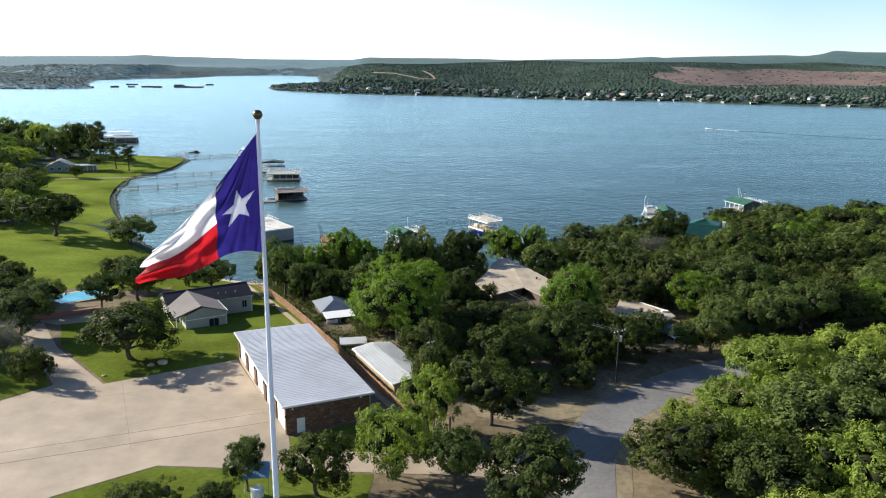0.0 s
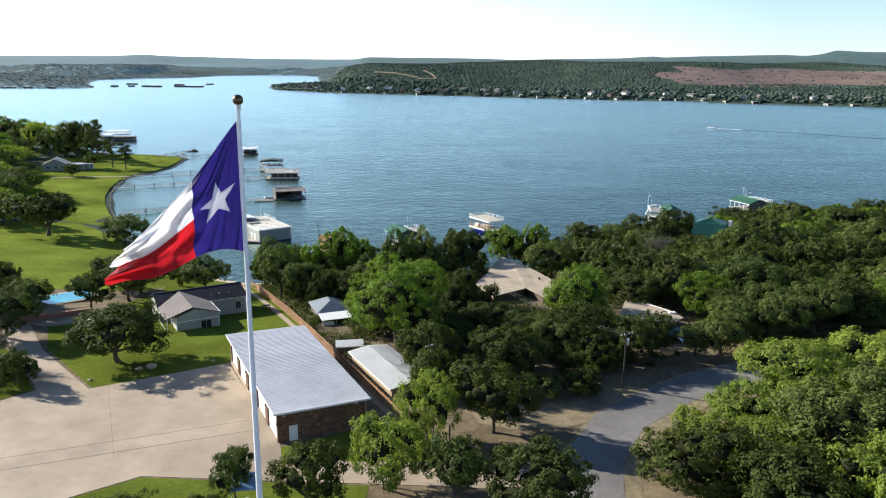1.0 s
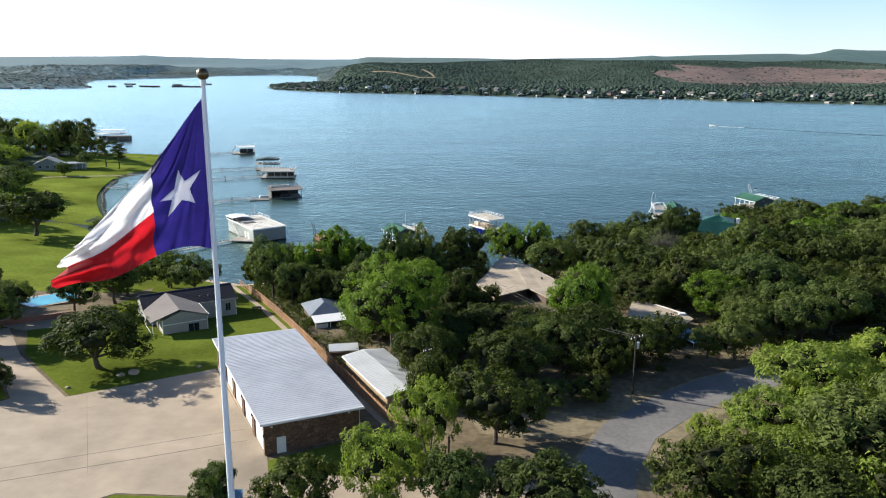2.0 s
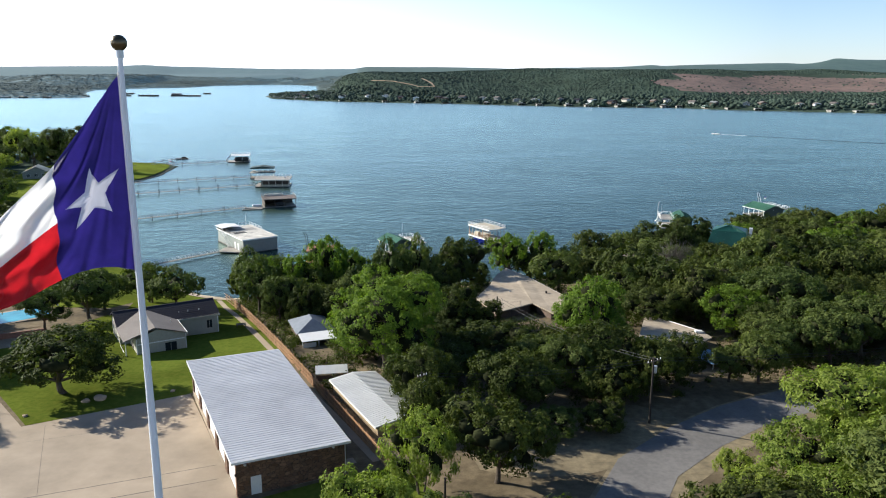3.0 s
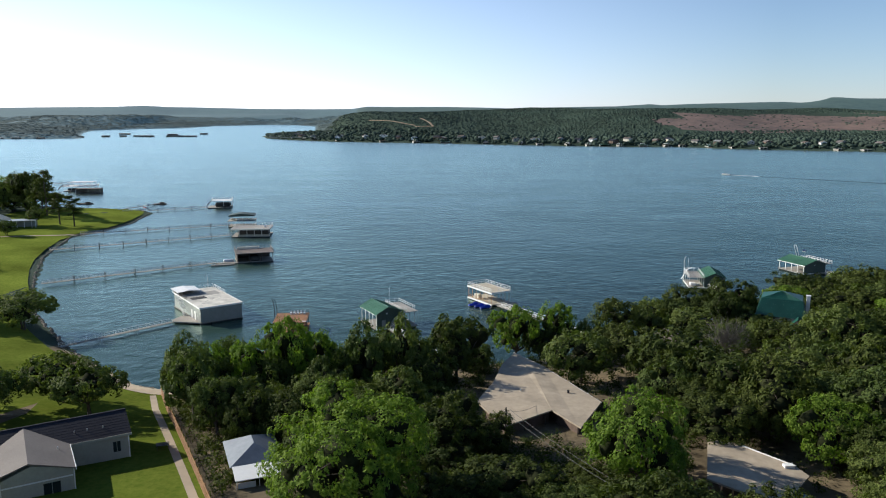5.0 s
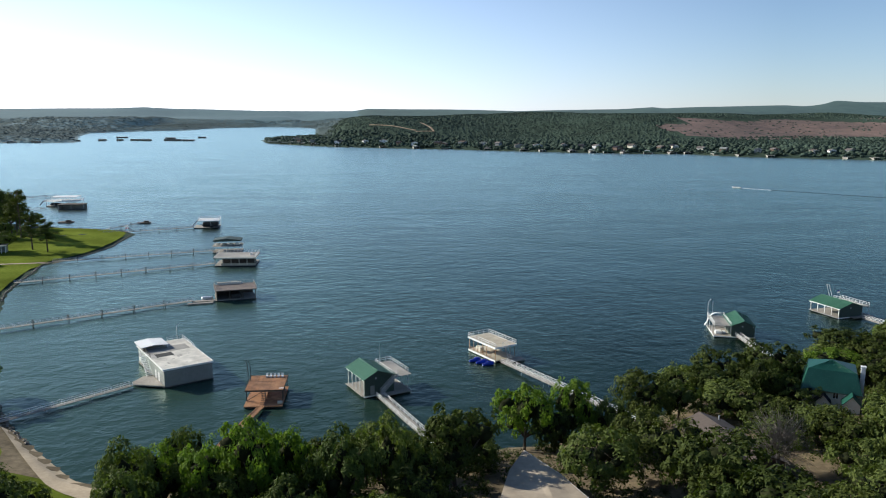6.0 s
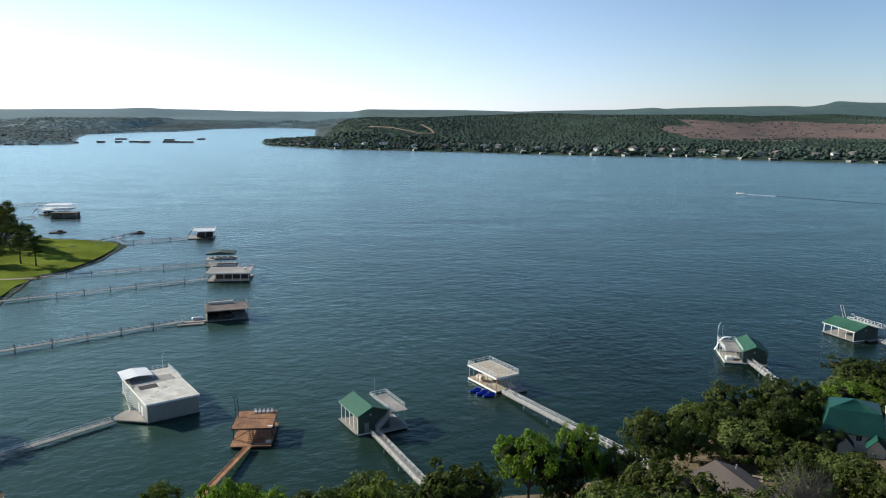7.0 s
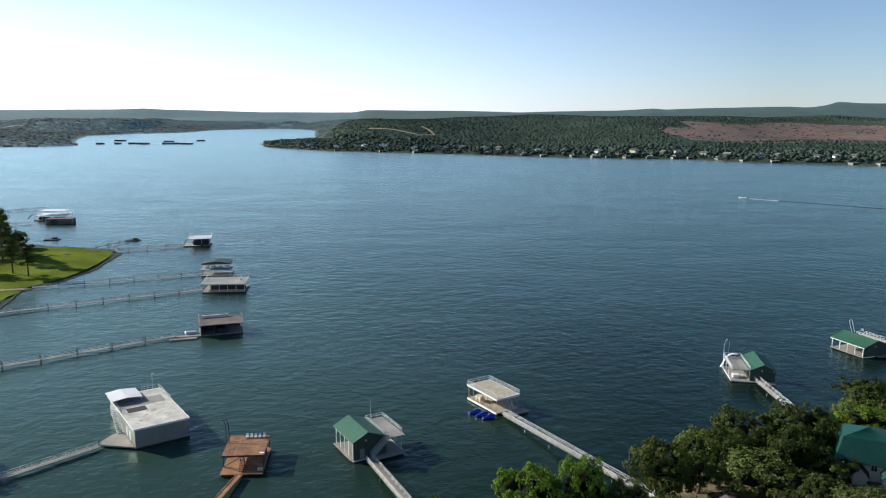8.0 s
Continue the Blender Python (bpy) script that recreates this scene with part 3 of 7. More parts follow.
def heights(x, y):
    x, y = np.asarray(x, float), np.asarray(y, float)
    near = inside_distance(x, y, NEAR_SHORE)
    far = inside_distance(x, y, FAR_SHORE)
    z = np.where(near > -20, np.clip(near * 0.16, -3, 0), -3.0)
    rise = 9.2 - 6.6 * smooth((y - 195) / 70) * smooth((-60 - x) / 40)
    z = np.where(near > 0, 0.6 * smooth(near / 1.6) + rise * (1 - np.exp(-np.maximum(near, 0) / 42)), z)
    b = x / np.maximum(y, 1)
    left = smooth((-0.12 - b) / 0.1)
    arm = left * (1 - smooth((-0.34 - b) / 0.08))
    crest = 2100 + 1000 * left + 1000 * arm + 120 * np.sin(b * 17)
    foot = crest - 650 + 150 * left
    h1 = 58.7 + np.interp(b, RIDGE[:, 0], RIDGE[:, 1]) * crest
    h2 = 58.7 + np.interp(b, MESA[:, 0], MESA[:, 1]) * 4500
    up = smooth((y - foot) / (crest - foot))
    down = smooth((y - crest) / 700)
    bench = 3 + 13 * (1 - np.exp(-np.maximum(far, 0) / 120))
    hill = bench + (h1 - bench) * up * smooth(far / 250) - 0.45 * h1 * down * smooth(far / 250)
    hill = hill + (h2 - hill) * smooth((y - 3700 - 450 * arm) / (800 - 450 * arm))
    hill = hill + wavy(x, y, 95.0) * 4.0 * up * (1 - 0.6 * smooth((y - 3600) / 500))
    zf = np.where(far > 0, np.minimum(hill, 0.8 + far * 0.35), np.clip(far * 0.1, -3, 0))
    return np.where(far > -25, np.maximum(z, zf), z)


def land(x, y):
    return float(heights(np.array([x]), np.array([y]))[0])


def steps(*spans):
    out = [spans[0][0]]
    for a, b, s in spans:
        out += list(np.linspace(a, b, max(2, round((b - a) / s) + 1))[1:])
    return np.array(out)


gx = steps((-4700, -1500, 110), (-1500, -420, 24), (-420, -150, 9), (-150, 150, 3), (150, 420, 9), (420, 1500, 22), (1500, 4700, 110))
gy = steps((-900, -60, 60), (-60, 40, 10), (40, 300, 3), (300, 560, 8), (560, 1150, 40), (1150, 2300, 16), (2300, 3500, 35), (3500, 4720, 45))
GX, GY = np.meshgrid(gx, gy)
GZ = heights(GX, GY)


def grid_mesh(name, X, Y, Zs):
    ny, nx = X.shape
    co = np.stack([X, Y, Zs], -1).reshape(-1, 3)
    i = np.arange(ny * nx).reshape(ny, nx)
    q = np.stack([i[:-1, :-1], i[:-1, 1:], i[1:, 1:], i[1:, :-1]], -1).reshape(-1, 4)
    me = bpy.data.meshes.new(name)
    me.vertices.add(len(co))
    me.vertices.foreach_set("co", co.astype(np.float32).ravel())
    me.loops.add(q.size)
    me.loops.foreach_set("vertex_index", q.astype(np.int32).ravel())
    me.polygons.add(len(q))
    me.polygons.foreach_set("loop_start", np.arange(0, q.size, 4, dtype=np.int32))
    me.polygons.foreach_set("use_smooth", np.ones(len(q), bool))
    me.update(calc_edges=True)
    return me


cut = int(np.searchsorted(gy, 2600))
back_me = grid_mesh("backdrop", GX[cut:], GY[cut:], GZ[cut:])
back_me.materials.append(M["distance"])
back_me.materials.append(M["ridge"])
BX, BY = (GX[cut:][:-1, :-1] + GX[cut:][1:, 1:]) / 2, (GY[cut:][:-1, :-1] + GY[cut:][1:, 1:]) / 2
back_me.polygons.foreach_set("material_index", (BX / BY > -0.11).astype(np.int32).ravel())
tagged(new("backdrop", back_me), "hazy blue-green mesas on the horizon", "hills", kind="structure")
GX, GY, GZ = GX[:cut + 1], GY[:cut + 1], GZ[:cut + 1]
ground_me = grid_mesh("ground", GX, GY, GZ)
for k in ("soil", "forest", "bare", "sand", "lakebed", "distance"):
    ground_me.materials.append(M[k])
CX = (GX[:-1, :-1] + GX[1:, 1:]) / 2
CY = (GY[:-1, :-1] + GY[1:, 1:]) / 2
CZ = (GZ[:-1, :-1] + GZ[1:, 1:]) / 2
CB = CX / np.maximum(CY, 1)
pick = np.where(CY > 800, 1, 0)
edge = wavy(CX, CY, 60.0)
pick = np.where((CY > 1450) & (CY < 2400) & (CB > 0.275 + 0.03 * edge) & (CZ > 22 + 5 * edge) & (CZ < 56 + 7 * edge), 2, pick)
# ground far to the left takes the glowing haze colour too
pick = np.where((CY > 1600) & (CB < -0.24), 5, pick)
pick = np.where((CX < -86) & (CY > 195) & (CY < 800), 1, pick)
pick = np.where(CZ < -0.7, 4, pick)
ground_me.polygons.foreach_set("material_index", pick.astype(np.int32).ravel())
ground = tagged(new("ground", ground_me), "dry brown ground sloping to the lake, wooded hills beyond", "ground", kind="structure")

water_bm = bmesh.new()
wv = [water_bm.verts.new(p) for p in ((-4690, -100, 0), (4690, -100, 0), (4690, 4000, 0), (-4690, 4000, 0))]
water_bm.faces.new(wv)
tagged(part("water", water_bm, "water"), "wide blue-green lake with a light chop", "water", kind="structure")


def draped(name, outline, material, lift, label, category, step=2.5):
    """A thin sheet laid over the ground inside an outline."""
    bm = bmesh.new()
    vs = [bm.verts.new((x, y, 0)) for x, y in outline]
    f = bm.faces.new(vs)
    xs, ys = [p[0] for p in outline], [p[1] for p in outline]
    for axis, lo, hi in ((0, min(xs), max(xs)), (1, min(ys), max(ys))):
        k = lo + step
        while k < hi:
            co, no = [0, 0, 0], [0, 0, 0]
            co[axis], no[axis] = k, 1
            bmesh.ops.bisect_plane(bm, geom=bm.verts[:] + bm.edges[:] + bm.faces[:], plane_co=co, plane_no=no)
            k += step
    co = np.array([v.co[:] for v in bm.verts])
    zs = heights(co[:, 0], co[:, 1]) + lift
    for v, z in zip(bm.verts, zs):
        v.co.z = z
    bmesh.ops.triangulate(bm, faces=bm.faces)
    bmesh.ops.recalc_face_normals(bm, faces=bm.faces)
    if sum(fc.normal.z for fc in bm.faces) < 0:
        bmesh.ops.reverse_faces(bm, faces=bm.faces)
    for fc in bm.faces:
        fc.smooth = True
    return tagged(part(name, bm, material), label, category, kind="structure")


def rounded(pts, rounds=2):
    """Cuts the corners of a closed outline."""
    for _ in range(rounds):
        out = []
        for (ax, ay), (bx, by) in zip(pts, pts[1:] + pts[:1]):
            out += [(ax * 0.75 + bx * 0.25, ay * 0.75 + by * 0.25), (ax * 0.25 + bx * 0.75, ay * 0.25 + by * 0.75)]
        pts = out
    return pts


def ribbon(line, width):
    """The outline of a strip along a line."""
    p = [Vector((*a, 0)) for a in line]
    left, right = [], []
    for k, a in enumerate(p):
        d = (p[min(k + 1, len(p) - 1)] - p[max(k - 1, 0)]).normalized()
        s = Vector((-d.y, d.x, 0)) * width / 2
        left.append((a + s)[:2])
        right.append((a - s)[:2])
    return left + right[::-1]


DRIVE = [(-20.6, 91.4), (-35.6, 120.7), (-53.9, 109.2), (-70.0, 126.5), (-80, 141), (-84, 138), (-74, 124.5), (-65.5, 114), (-61.5, 108.5), (-68, 100.0), (-110, 90),
         (-110, 40), (-60, 64), (-43, 77.5), (-35.5, 83.2), (-21, 82.4), (-12, 82), (0, 81.4), (16, 80), (17, 84.5), (6, 86), (-8, 87), (-19.5, 87.2)]
ROAD = [(19, 40), (17.6, 62), (17.4, 77), (19.6, 88), (25.0, 98.6), (33, 106.5), (41.5, 113), (52, 118.5), (66, 124), (90, 130), (130, 132)]
LAWN_HOUSE = [(-36.2, 120.2), (-53.6, 109.6), (-69.5, 127), (-76, 140), (-70, 152), (-66, 172), (-72, 198), (-60, 196), (-50, 192), (-44.5, 178), (-25.5, 139), (-27, 134)]
LAWN_LAKE = [(-72, 198), (-66, 172), (-80, 170), (-105, 166), (-150, 178), (-185, 225), (-160, 262), (-134, 268), (-118, 256), (-89, 221), (-77, 209)]
LAWN_POINT = [(-114, 262), (-140, 268), (-175, 300), (-215, 385), (-226, 470), (-197, 479), (-167, 472), (-159, 461), (-154, 425), (-156, 400), (-163, 382), (-151, 334), (-135, 298)]
LAWN_FRONT = [(-35.5, 82.9), (-43, 77.2), (-60, 63.5), (-60, 40), (-10, 40), (-8, 81.4), (-21, 82.1)]
LAWN_SIDE = [(-19.5, 87.5), (-20.6, 90.6), (-9, 97.2), (-4, 98.5), (2, 91), (5, 86.5), (-8, 87.3)]
LAWN_LEFT = [(-62, 108.5), (-66, 114), (-75, 124.5), (-84, 137), (-100, 130), (-110, 105), (-92, 95), (-68.5, 100.3)]
draped("lawn", rounded(LAWN_LAKE, 1), "lush", 0.025, "broad sunlit mown lawn running down to the lake", "lawn")
draped("lawn", rounded(LAWN_POINT, 1), "lush", 0.025, "mown green lawn on a low point in the lake", "lawn", 6)
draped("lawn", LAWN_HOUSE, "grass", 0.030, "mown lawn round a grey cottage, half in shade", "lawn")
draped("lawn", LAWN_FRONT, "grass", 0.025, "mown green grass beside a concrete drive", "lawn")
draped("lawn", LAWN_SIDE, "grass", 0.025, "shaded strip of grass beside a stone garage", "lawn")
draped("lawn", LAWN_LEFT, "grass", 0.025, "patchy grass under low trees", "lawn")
draped("path", ribbon([(-155.5, 388.5), (-166, 381), (-178, 375), (-192, 367)], 2.0), "concrete", 0.10, "pale path across a lakeside lawn", "path", 3)
draped("beach", rounded([(-92, 236), (-84, 224.5), (-73, 213), (-61, 200.5), (-50, 196.5), (-34, 203), (-22, 206), (-22, 202), (-34, 196.5), (-48, 187.5), (-58, 190.5), (-68, 201), (-80, 215), (-90, 227)], 2), "sand", 0.14, "narrow pale sand beach along the shore", "beach", 1.2)
driveway = draped("driveway", DRIVE, "concrete", 0.045, "wide pale tan concrete driveway", "driveway")
# joints of the drive, square to the garage doors and along them
for ax, ay, bx, by, w in ((-25.4, 99.0, -88.0, 73.6, 0.11), (-24.2, 95.8, -84.0, 71.8, 0.13), (-31.6, 112.6, -60.0, 101.0, 0.03), (-40.6, 87.4, -51.0, 109.6, 0.03)):
    j = draped("joint", ribbon([(ax, ay), ((ax + bx) / 2, (ay + by) / 2), (bx, by)], w), "joint", 0.052, "", "", 2.0)
    for key in ("label", "category", "kind", "group"):
        if key in j:
            del j[key]
    j.parent = driveway
VERGE = [(19.6, 40), (18.2, 62), (18.0, 77), (20.3, 87.6), (25.8, 98.0), (33.4, 105.6), (41.8, 112), (52, 117.6), (66, 123)]
draped("verge", ribbon(VERGE, 10.0), "dry_grass", 0.022, "strips of dry tan grass along the lane", "verge")
draped("verge", rounded([(6, 96), (21, 97), (29, 107), (34, 112), (26, 118), (14, 112), (4, 104)], 1), "dry_grass", 0.018, "worn tan ground under the lane trees", "verge")
draped("road", ribbon(ROAD, 7.2), "asphalt", 0.045, "worn grey asphalt lane curving between trees", "road")

# ---- flagpole and flag ----
POLE = (-13.35, 53.26)
pz = land(*POLE)
flagpole = thing("flagpole", POLE[0], POLE[1], pz, 0, "tall tapered white steel flagpole with a bronze ball", "flagpole")
pole_bm = bmesh.new()
top = 54.6 - pz
for k in range(6):
    a, b = top * k / 6, top * (k + 1) / 6
    ra, rb = 0.30 - 0.19 * k / 6, 0.30 - 0.19 * (k + 1) / 6
    rod(pole_bm, (0, 0, a), (0, 0, b), ra, rb, 20)
    rod(pole_bm, (0, 0, b - 0.08), (0, 0, b + 0.08), rb + 0.018, n=20)
part("pole", pole_bm, "pole_white", flagpole)
ball = bmesh.new()
bmesh.ops.create_uvsphere(ball, u_segments=20, v_segments=14, radius=0.36)
bmesh.ops.translate(ball, verts=ball.verts, vec=(0, 0, 55.0 - pz))
for f in ball.faces:
    f.smooth = True
part("ball", ball, "bronze", flagpole, "dark bronze ball")
part("truck", rods(((0, 0, top - 0.25), (0, 0, top + 0.12)), r=0.17, n=14), "steel", flagpole)
part("base_collar", rods(((0, 0, 0), (0, 0, 0.35)), r=0.55, n=20), "steel", flagpole)
part("halyard", rods(((-0.16, -0.1, 1.2), (-0.14, -0.05, top - 0.2)), r=0.012, n=5), "white", flagpole)
part("cleat", boxes((-0.45, -0.28, -0.1, 0.1, 1.1, 1.2)), "steel", flagpole)

FLAG_TOP, HOIST = 53.6, 9.05


def cloth(s, w):
    """A point of the flag: s from the hoist to the fly, w from the upper to the lower edge."""
    tx, tz = -8.5 * s ** 0.9, -9.0 * (1.5 * s - 0.5 * s * s)
    bx, bz = -9.3 * s, -HOIST - 2.6 * s ** 1.6 + 0.35 * math.sin(2.4 * math.pi * s)
    slack = s * (0.35 + 0.65 * s)
    x = tx + (bx - tx) * w
    z = tz + (bz - tz) * w
    fold = 0.55 * slack * math.sin(2 * math.pi * (2.2 * w - 0.9 * s) + 0.6) + 0.35 * slack * math.sin(2 * math.pi * (4.1 * w + 1.1 * s))
    wave = 0.75 * math.sin(2 * math.pi * (1.25 * s + 0.3 * w)) * s ** 0.7 + 0.10 * math.sin(2 * math.pi * (3.4 * s - 1.7 * w)) * min(1, 4 * s)
    # creases fanning from the upper corner and gathered along the lower edge
    fan = math.atan2(2.2 * s + 0.02, w + 0.04)
    crease = 0.11 * max(0.0, math.sin(19 * fan + 2.2 * w)) ** 4 * min(1, 5 * s) * (1 - w) ** 0.5
    crease += 0.10 * max(0.0, math.sin(31 * s - 6.5 * w + 1.1 * math.sin(9 * s))) ** 5 * max(0.0, w - 0.45) * 2
    crease += 0.045 * math.sin(41 * s + 13 * w) * math.sin(17 * w - 5 * s) * min(1, 3 * s)
    wave -= crease
    return Vector((-0.16 + x + 0.12 * slack * math.sin(14 * w), -1.6 * s + fold + wave, z))


def in_star(dx, dz):
    a = (math.atan2(dz, dx) - math.pi / 2) % (2 * math.pi / 5)
    a = min(a, 2 * math.pi / 5 - a)
    p, q = 1.55, 0.60          # tips and notches, a hem inside the star's edge
    sx, sy = q * math.cos(math.pi / 5) - p, q * math.sin(math.pi / 5)
    x, y = math.hypot(dx, dz) * math.cos(a), math.hypot(dx, dz) * math.sin(a)
    return (x - p) * sy - y * sx < 0


def cloth_part(name, s0, s1, w0, w1, material, parent, label, n=72):
    bm = bmesh.new()
    rows = [[bm.verts.new(cloth(s0 + (s1 - s0) * i / n, w0 + (w1 - w0) * j / n)) for j in range(n + 1)] for i in range(n + 1)]
    for i in range(n):
        for j in range(n):
            s, w = s0 + (s1 - s0) * (i + 0.5) / n, w0 + (w1 - w0) * (j + 0.5) / n
            if in_star((0.165 - s) * 12.5, (0.5 - w) * HOIST):
                continue          # the star is let into the cloth
            bm.faces.new((rows[i][j], rows[i + 1][j], rows[i + 1][j + 1], rows[i][j + 1])).smooth = True
    bmesh.ops.solidify(bm, geom=bm.faces[:], thickness=0.012)
    return part(name, bm, material, parent, label)


def fabric(name, a, b, through_light=0.5):
    m, nt, p = nodes_of(name)
    c = mixed(nt, ramp(nt, noisy(nt, 1.2, 3), 0.3, 0.7), a, b)
    nt.links.new(c, p.inputs["Base Color"])
    p.inputs["Roughness"].default_value = 0.6
    p.inputs["Sheen Weight"].default_value = 0.25
    tr = nt.nodes.new("ShaderNodeBsdfTranslucent")
    nt.links.new(c, tr.inputs["Color"])
    mx = nt.nodes.new("ShaderNodeMixShader")
    mx.inputs[0].default_value = through_light
    nt.links.new(p.outputs[0], mx.inputs[1])
    nt.links.new(tr.outputs[0], mx.inputs[2])
    nt.links.new(mx.outputs[0], nt.nodes["Material Output"].inputs["Surface"])
    return m


M["flag_blue"] = fabric("blue_cloth", (0.030, 0.022, 0.20), (0.045, 0.030, 0.26))
M["flag_white"] = fabric("white_cloth", (0.80, 0.79, 0.79), (0.86, 0.85, 0.85))
M["flag_red"] = fabric("red_cloth", (0.50, 0.015, 0.025), (0.62, 0.022, 0.035))
M["flag_star"] = fabric("star_cloth", (0.66, 0.65, 0.72), (0.72, 0.71, 0.78), 0.2)
flag = thing("flag", POLE[0], POLE[1], FLAG_TOP, 0, "large blue, white and red lone-star flag flying from a pole", "flag")
cloth_part("blue_field", 0.0, 0.335, 0, 1, "flag_blue", flag, "deep blue cloth field")
cloth_part("white_stripe", 0.335, 1.0, 0, 0.5, "flag_white", flag, "white cloth stripe")
cloth_part("red_stripe", 0.335, 1.0, 0.5, 1, "flag_red", flag, "red cloth stripe")
star = bmesh.new()
for side in (0.045,):
    rim = []
    for k in range(10):
        r, a = (1.75 if k % 2 == 0 else 0.70), math.pi / 2 + math.pi * k / 5
        rim.append((r * math.cos(a), r * math.sin(a)))
    cells = 7

    def on_cloth(dx, dz):
        s, w = 0.165 - dx / 12.5, 0.50 - dz / HOIST
        e = 1e-3
        nrm = (cloth(s + e, w) - cloth(s, w)).cross(cloth(s, w + e) - cloth(s, w)).normalized()
        return cloth(s, w) + nrm * side

    for k in range(10):
        a, b = rim[k], rim[(k + 1) % 10]
        grid = [[star.verts.new(on_cloth((a[0] * (i - j) + b[0] * j) / cells, (a[1] * (i - j) + b[1] * j) / cells)) for j in range(i + 1)] for i in range(cells + 1)]
        for i in range(cells):
            for j in range(i + 1):
                star.faces.new((grid[i][j], grid[i + 1][j], grid[i + 1][j + 1])).smooth = True
                if j < i:
                    star.faces.new((grid[i][j], grid[i + 1][j + 1], grid[i][j + 1]))
bmesh.ops.remove_doubles(star, verts=star.verts, dist=0.002)
part("star", star, "flag_star", flag, "white five-pointed star")
part("hoist_band", rods(((-0.15, 0, 0.1), (-0.15, 0, -HOIST - 0.1)), r=0.045), "flag_white", flag)
for k in range(5):
    part("snap_hook", rods(((-0.16, 0, -k * HOIST / 4), (0.0, 0, -k * HOIST / 4)), r=0.03), "steel", flag)

# ---- the stone garage ----
GX0, GY0, GR = -21.0, 91.7, 26.3
garage = thing("garage", GX0, GY0, 8.95, GR, "long stone garage with ribbed white metal roof and five doors", "garage")
GW, GL, GH = 12.4, 31.8, 4.2
part("foundation", boxes((0.02, GW - 0.02, 0.02, GL - 0.02, -2.5, 0.1)), "concrete", garage)
wall = part("wall", boxes((0.12, GW - 0.12, 0.1, 0.45, 0.1, GH), (0.12, GW - 0.12, GL - 0.45, GL - 0.1, 0.1, GH), (GW - 0.45, GW - 0.12, 0.45, GL - 0.45, 0.1, GH)), "stone", garage, "fitted brown stone wall")
bay = GL / 5
for k in range(5):
    y0, y1 = k * bay, (k + 1) * bay
    for ya in (y0 + 0.05, y1 - 0.75):
        part("pier", boxes((0.06, 0.46, ya, ya + 0.7, 0.1, GH), bevel=0.03), "stone", garage)
    door = new("garage_door")
    door.parent = garage
    for r in range(5):
        h0 = 0.1 + r * 0.70
        part("panel", boxes((0.26, 0.32, y0 + 0.77, y1 - 0.77, h0, h0 + 0.67), bevel=0.012), "white", door)
    part("handle", rods(((0.2, (y0 + y1) / 2 - 0.1, 0.8), (0.2, (y0 + y1) / 2 + 0.1, 0.8)), r=0.03), "steel", door)
    part("header", boxes((0.1, 0.45, y0 + 0.75, y1 - 0.75, 3.62, GH)), "cream", garage)
    part("lamp", boxes((-0.12, 0.06, y0 - 0.09, y0 + 0.09, 2.7, 3.0), bevel=0.03), "dark", garage, "dark wall lantern")
roof_bm = bmesh.new()
e = 0.45
slab(roof_bm, [(-e, -e, GH + 0.35), (GW + e, -e, GH + 0.02), (GW + e, GL + e, GH + 0.02), (-e, GL + e, GH + 0.35)], 0.16)
rib_bm = bmesh.new()
slab(rib_bm, [(-e, -0.07, GH + 0.385), (GW + e, -0.07, GH + 0.055), (GW + e, 0.07, GH + 0.055), (-e, 0.07, GH + 0.385)], 0.05)
rib_me = mesh_of("rib", rib_bm, "pan")
for k in range(58):
    shared("rib", rib_me, garage, Matrix.Translation((0, -e + 0.04 + (GL + 2 * e - 0.2) * k / 57 * 0.985 + 0.12, 0)))
part("roof", roof_bm, "pan", garage, "white ribbed metal roof")
part("fascia", boxes((-e - 0.05, -e, -e, GL + e, GH + 0.08, GH + 0.38)), "white", garage)
edge_bm = bmesh.new()
slab(edge_bm, [(-e, -e - 0.05, GH + 0.40), (GW + e, -e - 0.05, GH + 0.07), (GW + e, -e, GH + 0.07), (-e, -e, GH + 0.40)], 0.28)
part("rake_trim", edge_bm, "white", garage)
panel_door(garage, 2.15, 0.09, 0.12, 0.95, 2.05, "-y", "white")
part("flood_light", boxes((0.9, 1.15, -0.15, 0.1, 3.75, 3.9), bevel=0.03), "white", garage)
part("flood_light", boxes((GW - 1.6, GW - 1.35, -0.15, 0.1, 3.6, 3.75), bevel=0.03), "white", garage)
part("downspout", boxes((GW - 0.06, GW + 0.04, 0.3, 0.42, 0.1, GH)), "white", garage)
part("apron", boxes((0.3, GW + 1.5, -1.25, 0.0, -0.6, 0.06), (GW, GW + 1.9, 0.0, 3.2, -0.6, 0.055)), "concrete", garage, "pale concrete kerb")
part("flower_bed", boxes((3.2, GW - 0.6, -0.95, -0.02, -0.3, 0.09)), "soil", garage)

# ---- grey cottage ----
house = thing("cottage", -41.1, 153.2, 6.0, 31, "grey-green board cottage with dark and tan shingle roofs", "house")
EH, RH, HD, HL = 4.0, 5.7, 8.8, 17.2      # eaves, ridge, depth and length of the main block
WY, WX = -7.8, -7.6                          # front and side of the wing
part("foundation", boxes((-HL + 0.1, -0.1, 0.1, HD - 0.1, -3, 0.15), (-15.9, WX - 0.1, WY + 0.1, 0.1, -3, 0.15)), "concrete", house)


